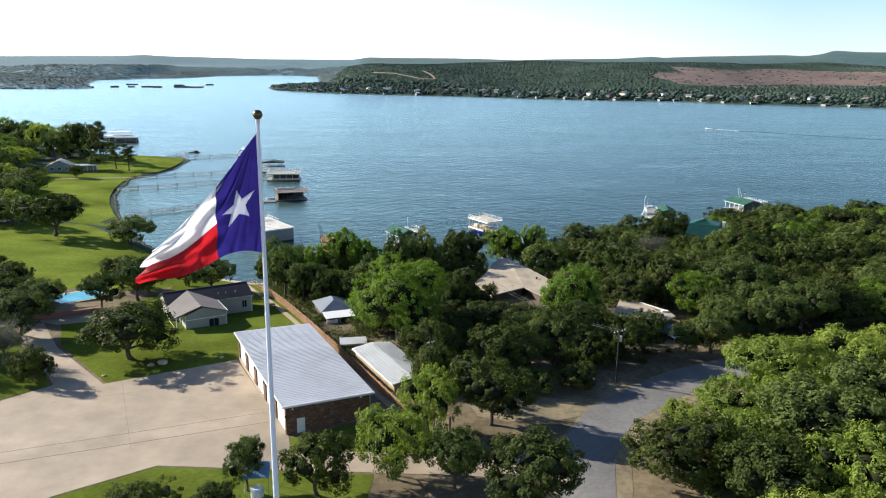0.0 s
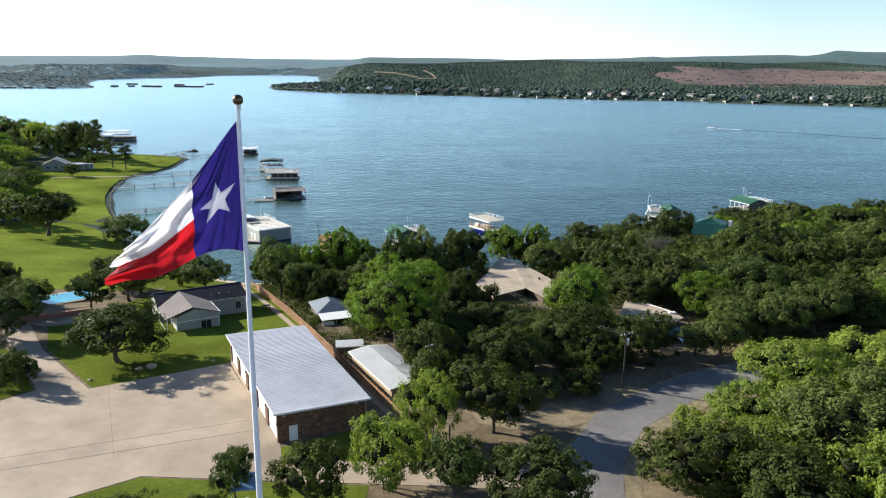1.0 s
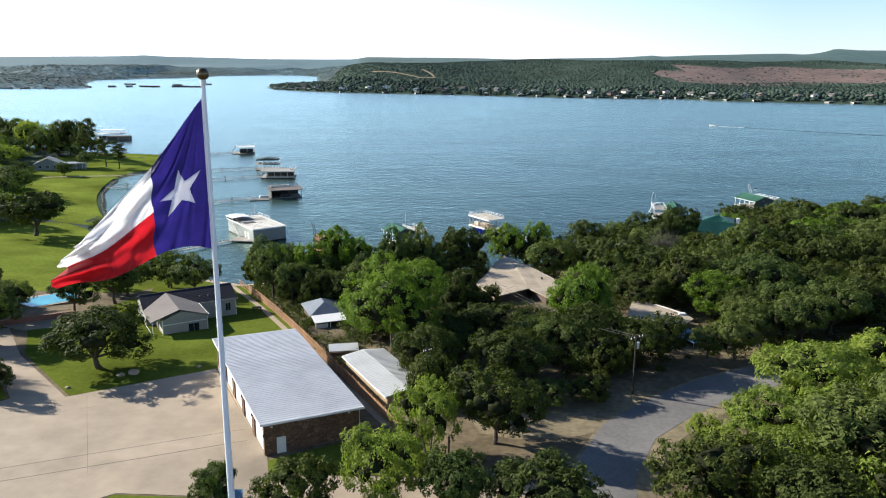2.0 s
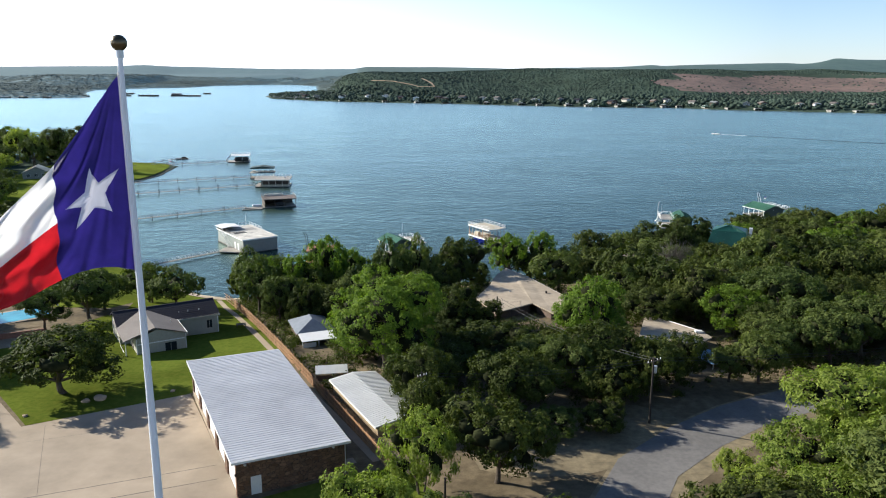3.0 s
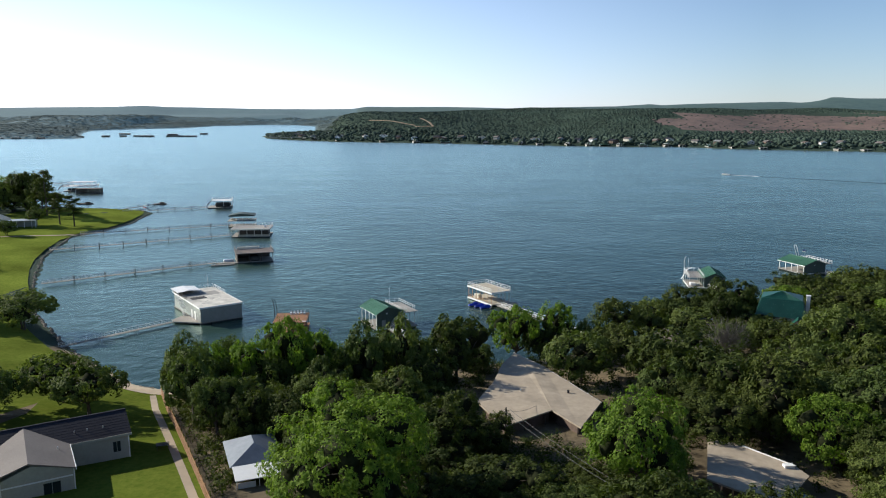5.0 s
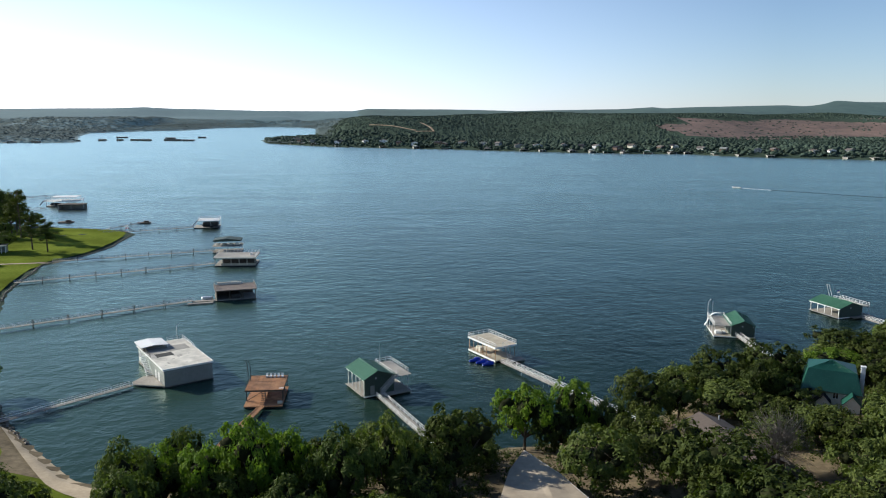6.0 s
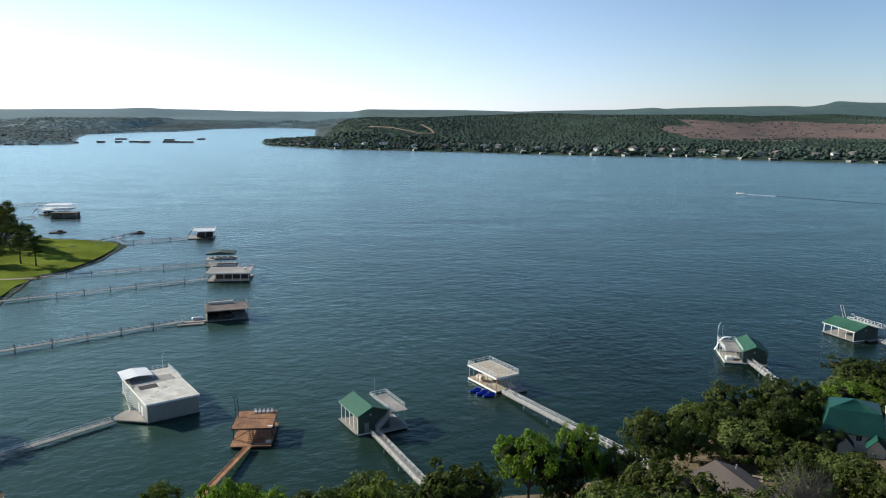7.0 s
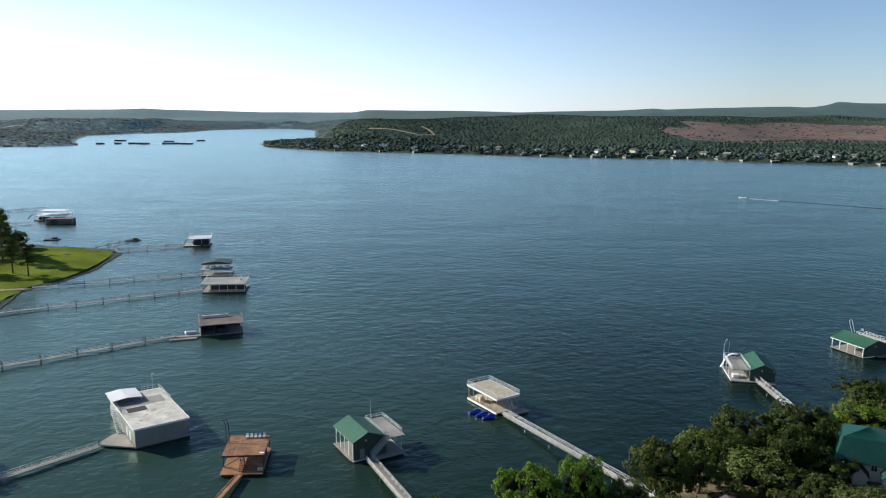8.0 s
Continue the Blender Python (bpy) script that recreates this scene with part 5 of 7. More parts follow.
def gangway(name, a, b, width=1.3, label="pale floating gangway with rails", trestle=False, material="wood_grey", rails="white", za=0.8, zb=0.7, rail_h=0.9):
    a, b = Vector((*a, za)), Vector((*b, zb))
    d = b - a
    g = thing(name, a.x, a.y, 0, math.degrees(math.atan2(d.y, d.x)), label, "gangway", "gangways to the docks")
    n = Vector((d.x, d.y, 0)).length
    bm = bmesh.new()
    slab(bm, [(0, -width / 2, za), (n, -width / 2, zb), (n, width / 2, zb), (0, width / 2, za)], 0.14)
    part("deck", bm, material, g)
    for s in (-1, 1):
        y = s * (width / 2 - 0.05)
        bm = bmesh.new()
        k = max(2, round(n / 2.2))
        for i in range(k + 1):
            x, z = n * i / k, za + (zb - za) * i / k
            rod(bm, (x, y, z), (x, y, z + rail_h), 0.035, n=5)
            if trestle and i < k:
                x2, z2 = n * (i + 1) / k, za + (zb - za) * (i + 1) / k
                rod(bm, (x, y, z), (x2, y, z2 + rail_h), 0.025, n=4)
        rod(bm, (0, y, za + rail_h), (n, y, zb + rail_h), 0.04, n=5)
        rod(bm, (0, y, za + rail_h / 2), (n, y, zb + rail_h / 2), 0.03, n=5)
        part("rail", bm, rails, g)
    k = max(2, round(n / 9))
    for i in range(1, k):
        x = n * i / k
        for y in (-width / 2, width / 2):
            part("pile", rods(((x, y, -2.5), (x, y, za + 1.3 if rails == "steel" else min(za, zb) - 0.05)), r=0.1 if rails == "steel" else 0.07), "wood_dark" if rails == "steel" else "steel", g)
    return g


def floats(parent, x0, x1, y0, y1, h=0.45):
    part("float_deck", boxes((x0, x1, y0, y1, 0.32, h), bevel=0.02), "wood_grey", parent)
    rows = []
    k = max(2, int((x1 - x0) / 2.4))
    for i in range(k):
        a = x0 + (x1 - x0) * i / k
        rows.append((a + 0.1, a + (x1 - x0) / k - 0.1, y0 + 0.1, y1 - 0.1, -0.35, 0.32))
    # near-black floats carry the shade of the gap below the deck
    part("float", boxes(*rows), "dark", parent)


def boat(x, y, rot, label, hull="white", cover="pvc_blue", length=5.4, name="boat", z=0.0):
    b = thing(name, x, y, z, rot, label, "boat")
    bm = bmesh.new()
    secs = []
    for k in range(7):
        f = k / 6
        w = 1.05 * (1 - 0.85 * max(0, f - 0.45) ** 1.6 / 0.55 ** 1.6)
        secs.append([bm.verts.new((-length / 2 + length * f, sx * w * q, zz + 0.28 * f * f)) for sx, q, zz in ((-1, 1, 0.75), (-1, 0.7, 0.05), (0, 0, -0.2), (1, 0.7, 0.05), (1, 1, 0.75))])
    for p, q in zip(secs, secs[1:]):
        for i in range(4):
            bm.faces.new((p[i], p[i + 1], q[i + 1], q[i]))
        bm.faces.new((p[4], p[0], q[0], q[4]))
    bm.faces.new(secs[0])
    bm.faces.new(secs[-1][::-1])
    bmesh.ops.recalc_face_normals(bm, faces=bm.faces)
    part("hull", bm, hull, b)
    part("cockpit", boxes((-length * 0.38, length * 0.12, -0.7, 0.7, 0.72, 0.92), bevel=0.06), cover, b)
    part("windscreen", boxes((length * 0.12, length * 0.16, -0.65, 0.65, 0.85, 1.3)), "glass", b)
    part("motor", boxes((-length / 2 - 0.35, -length / 2, -0.25, 0.25, 0.1, 1.0), bevel=0.06), "dark", b)
    return b


R = 36
bh = thing("boathouse", -59.9, 242.4, 0, R, "large grey metal boathouse with a pale flat roof deck", "boathouse")
floats(bh, -0.2, 11.2, -0.2, 22.2)
part("wall", boxes((0, 11, 0, 0.15, 0.45, 4.2), (0, 0.15, 0.15, 22, 0.45, 4.2), (10.85, 11, 0.15, 22, 0.45, 4.2), (0.15, 10.85, 21.85, 22, 0.45, 4.2)), "grey_wall", bh)
seam = [(x, x + 0.05, -0.03, 0, 0.5, 4.15) for x in np.arange(0.4, 11, 0.6)]
part("wall_seam", boxes(*seam), "grey_wall", bh)
part("roof_deck", boxes((-0.2, 11.2, -0.2, 22.2, 4.2, 4.45), bevel=0.03), "deck_pale", bh, "pale stained roof deck")
part("edge_trim", boxes((-0.24, 11.24, -0.26, -0.2, 4.1, 4.5), (-0.28, -0.2, -0.2, 22.2, 4.1, 4.5), (11.2, 11.27, -0.2, 22.2, 4.1, 4.5)), "white", bh)
part("mat", boxes((1.2, 5.2, 9.6, 12.4, 4.45, 4.48)), "dark", bh, "dark worn mat")
part("mat", boxes((0.3, 10.0, 12.9, 17.4, 4.45, 4.475)), "deck_grey", bh, "grey carpet strip")
for k in range(16):
    x, y = random.uniform(0.8, 8.5), random.uniform(2.5, 9.3)
    part("patch", boxes((x, x + random.uniform(0.2, 0.7), y, y + random.uniform(0.2, 0.5), 4.45, 4.456)), "deck_grey", bh)
part("upper_wall", boxes((-0.1, 0.1, 15.5, 21.8, 4.45, 5.3), (0.1, 5.4, 21.6, 21.8, 4.45, 5.3)), "wood_dark", bh)
ub = bmesh.new()
slab(ub, [(-0.8, 16.0, 5.45), (2.4, 16.0, 5.75), (2.4, 22.6, 5.75), (-0.8, 22.6, 5.45)], 0.1)
slab(ub, [(2.4, 16.0, 5.75), (5.8, 16.0, 5.35), (5.8, 22.6, 5.35), (2.4, 22.6, 5.75)], 0.1)
part("shade_roof", ub, "white", bh, "white shade roof")
for x in (-0.5, 5.5):
    for y in (16.3, 22.0):
        part("shade_post", boxes((x, x + 0.1, y, y + 0.1, 4.3, 5.4)), "white", bh)
railing(bh, [(10.9, 12.0, 4.45), (10.9, 21.9, 4.45), (7.0, 21.9, 4.45)], 1.0, 1.2, "white", 0.04)
railing(bh, [(-0.1, 10.5, 4.45), (-0.1, 15.5, 4.45)], 1.0, 1.0, "wood_dark", 0.045)
part("stair", boxes(*[(-1.6, -0.3, 8.5 + 0.42 * k, 8.9 + 0.42 * k, 0.45 + 0.31 * k, 0.52 + 0.31 * k) for k in range(13)]), "white", bh)
part("stair_rail", rods(((-1.6, 8.5, 1.4), (-1.6, 14.0, 5.3)), ((-1.6, 8.5, 0.45), (-1.6, 14.0, 4.4)), ((-1.6, 8.5, 0.45), (-1.6, 8.5, 1.4)), ((-1.6, 14, 4.4), (-1.6, 14, 5.4)), ((-1.6, 11, 2.4), (-1.6, 11, 3.3)), r=0.05), "white", bh)
sd = bmesh.new()
slab(sd, [(-0.2, 0.0, 0.62), (-0.2, 9.0, 0.62), (-2.2, 9.5, 0.62), (-5.4, 6.8, 0.62), (-5.4, 5.0, 0.62)], 0.3)
part("side_deck", sd, "wood_grey", bh, "grey side deck")
panel_door(bh, 0.0, 4.2, 0.5, 0.95, 2.05, "-x", "white")
panel_door(bh, 0.0, 6.8, 0.5, 0.95, 2.05, "-x", "white")
part("light_mast", rods(((9.5, 21.8, 4.4), (9.5, 21.8, 8.2)), ((9.5, 21.8, 8.2), (10.2, 21.8, 8.35)), r=0.04), "white", bh)
gangway("gangway", (-85.5, 221.2), (-67.6, 242.6), 1.4, "long pale floating gangway with a low rail", rail_h=0.75)

bd = thing("swim_dock", -38.7, 230.6, 0, 5, "weathered swim dock with a rusty brown upper deck", "dock")
floats(bd, -0.2, 7.7, 0, 11.4)
part("lower_deck", boxes((-0.3, 7.8, -0.2, 11.6, 0.45, 0.6)), "rust_deck", bd)
for k in range(27):
    part("plank", boxes((-0.4 + 0.3 * k, -0.13 + 0.3 * k, 2.6, 11.9, 3.1, 3.16)), "rust_deck", bd)
part("joist", boxes((-0.45, 7.75, 2.55, 2.75, 2.8, 3.1), (-0.45, 7.75, 11.6, 11.8, 2.8, 3.1), (-0.45, -0.25, 2.75, 11.6, 2.8, 3.1), (7.5, 7.7, 2.75, 11.6, 2.8, 3.1)), "wood_dark", bd)
for x in (-0.2, 3.7, 7.4):
    for y in (3.0, 7.2, 11.3):
        part("post", boxes((x, x + 0.15, y, y + 0.15, 0.5, 3.0)), "wood_dark", bd)
railing(bd, [(-0.3, 2.7, 3.16), (-0.3, 11.8, 3.16), (7.6, 11.8, 3.16), (7.6, 8.0, 3.16)], 0.95, 1.7, "dark", 0.03)
part("slide_rail", rods(*[((x, 8.6, 3.1), (x - 0.1, 9.6, 4.8)) for x in (-0.7, -0.1)], *[((x - 0.1, 9.6, 4.8), (x - 0.5, 10.8, 6.3)) for x in (-0.7, -0.1)], *[((x - 0.5, 10.8, 6.3), (x - 1.0, 11.4, 7.1)) for x in (-0.7, -0.1)], r=0.08), "dark", bd)
part("ladder", rods(((3.6, 2.4, 0.6), (3.0, 2.6, 3.2)), ((4.3, 2.4, 0.6), (3.7, 2.6, 3.2)), r=0.05), "wood_dark", bd)
for k in range(5):
    part("deck_chair", boxes((2.9 + k * 0.85, 3.4 + k * 0.85, 10.4, 11.1, 3.16, 3.55), (2.9 + k * 0.85, 3.4 + k * 0.85, 11.05, 11.12, 3.55, 3.95)), "white", bd)
part("storage_box", boxes((6.6, 7.6, 1.0, 1.6, 0.6, 1.1), bevel=0.05), "cream", bd)
part("stair", boxes(*[(3.0 + 0.02 * k, 4.0 + 0.02 * k, 0.9 + 0.24 * k, 1.15 + 0.24 * k, 0.62 + 0.3 * k, 0.68 + 0.3 * k) for k in range(8)]), "wood_dark", bd)
part("brace", rods(((-0.2, 3.1, 0.6), (3.7, 3.1, 2.9)), ((7.5, 3.1, 0.6), (7.5, 7.2, 2.9)), r=0.07, n=5), "wood_dark", bd)
part("towel", boxes((6.7, 7.7, 3.3, 3.8, 3.16, 3.2), bevel=0.02), "white", bd)
gangway("gangway", (-38.5, 204.0), (-35.2, 230.4), 1.3, "weathered brown plank gangway", material="rust_deck", rails="wood", za=1.6, rail_h=0.12)


def green_boathouse(name, x, y, rot, house0, house1, deck0, deck1, length, eave, ridge, label, mast=True, mid=None, land_w=1.6):
    g = thing(name, x, y, 0, rot, label, "boathouse", "green-roofed boathouses")
    lo, hi = min(house0, deck0), max(house1, deck1)
    floats(g, lo, hi, 0, length)
    part("float_rim", boxes((lo - 0.06, lo, 0, length, 0.2, 0.5), (lo, hi, -0.06, 0, 0.2, 0.46), (hi, hi + 0.06, 0, length, 0.2, 0.5)), "white", g)
    mid = (house0 + house1) / 2 if mid is None else mid
    gable_wall(g, house0 + 0.1, house1 - 0.1, 0.2, 0.35, eave, ridge - 0.15, "green_wall", base=0.45, xr=mid)
    inner = house1 - 0.25 if deck0 > house0 else house0 + 0.1
    part("side_wall", boxes((inner, inner + 0.15, 0.35, length - 0.3, 0.45, eave)), "green_wall", g)
    outer = house0 + 0.1 if deck0 > house0 else house1 - 0.25
    for k in range(5):
        yy = 0.4 + (length - 0.7) * k / 4
        part("post", boxes((outer, outer + 0.13, yy, yy + 0.13, 0.45, eave)), "white", g)
    part("catwalk", boxes((outer - 0.6, outer + 0.6, 0.3, length, 0.45, 0.55)), "wood_grey", g)
    part("fascia", boxes((outer - 0.33, outer - 0.27, -0.3, length + 0.3, eave - 0.35, eave - 0.1)), "white", g)
    gable_roof(g, house0, house1, 0, length, eave, ridge, "green_roof", over=0.35, thick=0.1, ribs=0.6, xr=mid)
    part("ridge_cap", boxes((mid - 0.15, mid + 0.15, -0.3, length + 0.3, ridge + 0.09, ridge + 0.17)), "green_roof", g)
    dz = eave - 0.2
    part("sun_deck", boxes((deck0, deck1, 0.3, length, dz - 0.18, dz)), "deck_grey", g, "grey upper sun deck")
    for xx in (deck0 + 0.1, deck1 - 0.2):
        for k in range(4):
            yy = 0.4 + (length - 0.8) * k / 3
            part("post", boxes((xx, xx + 0.1, yy, yy + 0.1, 0.45, dz - 0.18)), "white", g)
    railing(g, [(deck0 + 0.1, 0.4, dz), (deck0 + 0.1, length, dz), (deck1 - 0.1, length, dz), (deck1 - 0.1, 0.4, dz)], 1.0, 1.3, "white", 0.045)
    if deck0 > house0 and mast:
        # a stair climbs across the front to the sun deck
        n, x0, x1 = 13, mid + 0.6, deck0 + 0.9
        tread = [(x0 + (x1 - x0) * k / n, x0 + (x1 - x0) * (k + 1) / n, -1.0, -0.1, 0.55 + (dz - 0.6) * (k + 1) / n, 0.61 + (dz - 0.6) * (k + 1) / n) for k in range(n)]
        part("stair", boxes(*tread), "deck_grey", g)
        part("stair_rail", rods(*[((x0, y, 0.55 + u), (x1, y, dz + u)) for y in (-1.0, -0.1) for u in (0.0, 0.5, 1.0)], *[((x, -1.0, 0.5), (x, -1.0, 1.5)) for x in (x0,)], ((x1, -1.0, dz), (x1, -1.0, dz + 1)), r=0.045), "white", g)
        part("stair_landing", boxes((deck0 + 0.4, deck1, -1.1, 0.3, dz - 0.15, dz - 0.01)), "deck_grey", g)
        part("door", boxes((mid - 1.6, mid - 0.6, 0.12, 0.2, 0.5, 2.55)), "grey_wall", g)
    part("landing", boxes((mid - 0.4, hi - 0.2, -land_w, 0.0, 0.3, 0.5)), "wood_grey", g)
    part("light", boxes((mid - 0.4, mid - 0.1, 0.05, 0.2, eave - 0.3, eave - 0.1)), "white", g)
    if mast:
        part("mast", rods(((deck0 + (deck1 - deck0) * 0.3, length, dz), (deck0 + (deck1 - deck0) * 0.3, length, dz + 4.2)), r=0.035), "steel", g)
    return g


green_boathouse("green_boathouse", -14.2, 236.9, 30, 0, 7.4, 6.9, 11.0, 9.6, 4.4, 5.9, "boathouse with a green gable roof and a side sun deck", mid=3.1)
gangway("gangway", (2.5, 207.0), (-10.9, 237.0), 1.6, "white railed gangway over the water", True, za=2.4, zb=0.8)
wd = thing("party_dock", 21.3, 265.2, 0, 33, "two-storey tan dock with a railed roof deck", "dock")
wd.matrix_basis = wd.matrix_basis @ Matrix.Diagonal((0.86, 0.82, 1, 1))
floats(wd, -7.4, 0, 0, 14.2)
part("lower_deck", boxes((-7.5, 0.1, -0.1, 14.3, 0.45, 0.62)), "deck_cream", wd)
part("float_edge", boxes((-7.56, -7.5, -0.1, 14.3, 0.2, 0.66)), "white", wd)
part("upper_deck", boxes((-7.6, 0.2, -0.3, 14.4, 3.75, 3.98), bevel=0.03), "deck_cream", wd, "cream upper deck")
part("upper_fascia", boxes((-7.68, -7.6, -0.3, 14.4, 3.6, 4.05), (0.2, 0.28, -0.3, 14.4, 3.6, 4.05), (-7.6, 0.2, -0.38, -0.3, 3.6, 4.05)), "white", wd)
for x in (-7.3, -0.2):
    for k in range(7):
        y = 0.1 + k * 2.3
        part("post", boxes((x, x + 0.13, y, y + 0.13, 0.6, 3.75)), "wood", wd)
railing(wd, [(-7.5, -0.2, 3.98), (-7.5, 14.3, 3.98), (0.1, 14.3, 3.98), (0.1, -0.2, 3.98), (-5.0, -0.2, 3.98)], 1.05, 1.8, "white", 0.045)
railing(wd, [(-7.4, 3.0, 0.6), (-7.4, 14.1, 0.6)], 0.9, 1.5, "wood", 0.04)
part("locker", boxes((-6.6, -5.2, 9.0, 11.5, 0.62, 1.9), bevel=0.04), "cream", wd)
part("table", boxes((-4.4, -2.8, 5.0, 6.4, 1.25, 1.33), (-3.7, -3.5, 5.6, 5.8, 0.62, 1.25)), "wood", wd)
part("stair", boxes(*[(-4.6, -3.6, -2.8 + 0.25 * k, -2.5 + 0.25 * k, 0.6 + 0.3 * k, 0.66 + 0.3 * k) for k in range(11)]), "wood_grey", wd)
part("stair_rail", rods(((-4.6, -2.8, 1.5), (-4.6, 0, 4.9)), ((-3.6, -2.8, 1.5), (-3.6, 0, 4.9)), r=0.05), "white", wd)
part("landing", boxes((-6.0, 1.4, -3.2, -0.1, 0.3, 0.5)), "wood_grey", wd)
gangway("gangway", (43.5, 213.5), (18.0, 260.6), 1.6, "long white railed gangway over the water", True, za=3.0, zb=0.7)
for k, (x, y) in enumerate(((10.9, 262.9), (12.5, 261.4), (14.0, 260.0))):
    j = thing("jet_ski", x, y, 0.1, 118, "blue covered jet ski tied to a dock", "jet ski", "jet skis at the dock")
    hb = bmesh.new()
    prism(hb, [(-0.5, 0), (0.5, 0), (0.6, 0.35), (0.25, 0.75), (-0.25, 0.75), (-0.6, 0.35)], -1.5, 1.5)
    for v in hb.verts:
        if v.co.y > 0:
            v.co.x *= 0.45
            v.co.z *= 0.7
    part("hull", hb, "pvc_blue", j)
    part("handlebar", rods(((-0.35, 0.4, 0.95), (0.35, 0.4, 0.95)), ((0, 0.4, 0.6), (0, 0.4, 0.95)), r=0.04), "dark", j)
    part("seat", boxes((-0.2, 0.2, -1.1, 0.1, 0.7, 0.95), bevel=0.05), "pvc_blue", j)

g2 = green_boathouse("green_boathouse", 79.0, 285.4, -9, 4.7, 11.0, 0, 4.7, 11.5, 3.6, 5.0, "boathouse with a green roof and a white railed deck")
part("lamp_pole", rods(((0.2, 11.3, 0.5), (0.1, 11.4, 6.4)), ((0.1, 11.4, 6.4), (0.25, 11.3, 7.6)), ((0.25, 11.3, 7.6), (0.7, 11.1, 8.3)), r=0.06), "white", g2, "white curved lamp pole")
slide_bm = bmesh.new()
for (ax, az), (bx, bz) in zip([(3.4, 4.6), (2.4, 4.7), (1.4, 4.4), (0.6, 3.7), (0.1, 2.8), (-0.3, 1.6)], [(2.4, 4.7), (1.4, 4.4), (0.6, 3.7), (0.1, 2.8), (-0.3, 1.6), (-0.8, 0.9)]):
    slab(slide_bm, [(ax, 9.8, az), (bx, 9.8, bz), (bx, 10.6, bz), (ax, 10.6, az)], 0.22)
part("slide", slide_bm, "white", g2, "white water slide")
for k in range(7):
    part("deck_board_gap", boxes((0.6 + 0.55 * k, 0.66 + 0.55 * k, 0.4, 11.4, 3.4, 3.408)), "wood_dark", g2)
part("gear", boxes((0.8, 2.6, 2.0, 4.0, 0.45, 1.3), (2.9, 3.8, 2.6, 3.9, 0.45, 1.1), bevel=0.12), "white", g2, "white covered deck gear")
gangway("gangway", (84.2, 256.0), (85.4, 285.2), 1.5, "white railed gangway to a green boathouse", True, za=2.0, zb=0.8)
g3 = green_boathouse("green_boathouse", 124.4, 305.2, 20, 0, 9.5, 9.5, 12.5, 11.5, 3.4, 4.9, "boathouse with a broad green gable roof", mast=False)
part("slide_arch", rods(((6.2, 10.0, 4.7), (5.2, 10.5, 8.4)), ((7.2, 10.0, 4.7), (6.2, 10.5, 8.4)), ((5.2, 10.5, 8.4), (6.2, 10.5, 8.4)), r=0.09), "white", g3, "white slide frame")
part("staff", rods(((4.75, 5.0, 5.0), (4.75, 5.0, 7.8)), r=0.03), "steel", g3)
part("pennant", boxes((3.7, 4.75, 4.98, 5.0, 7.35, 7.8)), "flag_blue", g3)
part("pennant", boxes((3.7, 4.75, 4.98, 5.0, 6.95, 7.35)), "flag_white", g3)
gangway("gangway", (138.0, 272.0), (131.5, 304.0), 1.5, "white railed gangway to a far boathouse", True, za=2.0, zb=0.8)

d2 = thing("covered_dock", -72.3, 322.6, 0, 20, "dark timber covered dock with a railed upper deck", "dock")
floats(d2, 0, 13, 0, 9.5)
part("upper_deck", boxes((-0.3, 13.3, -0.3, 9.8, 3.5, 3.75)), "deck_brown", d2)
part("back_wall", boxes((0.2, 12.8, 9.2, 9.4, 0.45, 3.5), (0.2, 0.4, 0.3, 9.2, 0.45, 3.5)), "wood_dark", d2)
for x in (0.2, 4.3, 8.6, 12.7):
    part("post", boxes((x, x + 0.18, 0.2, 0.38, 0.45, 3.5)), "wood_dark", d2)
railing(d2, [(0, 0, 3.75), (0, 9.6, 3.75), (13.1, 9.6, 3.75), (13.1, 0, 3.75)], 1.1, 1.4, "wood_grey", 0.05)
part("bench", boxes((1.0, 9.0, 8.6, 9.2, 3.75, 4.6)), "cream", d2)
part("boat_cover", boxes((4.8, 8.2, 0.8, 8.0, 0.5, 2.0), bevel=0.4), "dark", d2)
part("side_float", boxes((-7.5, 0, 0.5, 2.4, 0.0, 0.45), (-9.0, -1.0, -2.0, -0.4, 0.0, 0.4)), "wood_grey", d2)
part("covered_craft", boxes((-4.5, -0.8, 2.6, 4.6, 0.1, 1.2), bevel=0.3), "steel", d2)
gangway("gangway", (-123.5, 285.5), (-79.5, 321.5), 1.5, "long trestle gangway with steel rails", True, rails="steel", za=1.0)

d3 = thing("party_barge_dock", -90.6, 381.0, 0, 6, "wide pale dock with a dark green canopy on top", "dock")
floats(d3, 0, 16.5, 0, 12.5)
part("upper_deck", boxes((-0.4, 16.8, -0.4, 12.8, 3.4, 3.7)), "deck_grey", d3)
part("fascia", boxes((-0.46, -0.4, -0.4, 12.8, 3.3, 3.75), (-0.46, 16.86, -0.46, -0.4, 3.3, 3.75)), "cream", d3)
part("half_wall", boxes((2.6, 16.2, 0.5, 0.6, 0.45, 1.3)), "deck_cream", d3)
# dark wall stands in for the shaded inside below the deck
part("wall", boxes((2.6, 16.2, 4.0, 4.2, 0.45, 3.4), (2.6, 2.8, 4.2, 12, 0.45, 3.4)), "wood_dark", d3)
for x in np.linspace(0.2, 16.2, 6):
    part("post", boxes((x, x + 0.2, 0.2, 0.4, 0.45, 3.4)), "cream", d3)
railing(d3, [(0, 5, 3.7), (0, 12.5, 3.7), (16.4, 12.5, 3.7), (16.4, 0.2, 3.7)], 1.0, 1.5, "white", 0.05)
part("chair", boxes((13.5, 14.5, 6, 7, 3.7, 4.6), bevel=0.1), "white", d3)
cd = thing("canopy_dock", -100.5, 411.0, 0, 8, "dock with a dark green canopy over lounge seats", "dock")
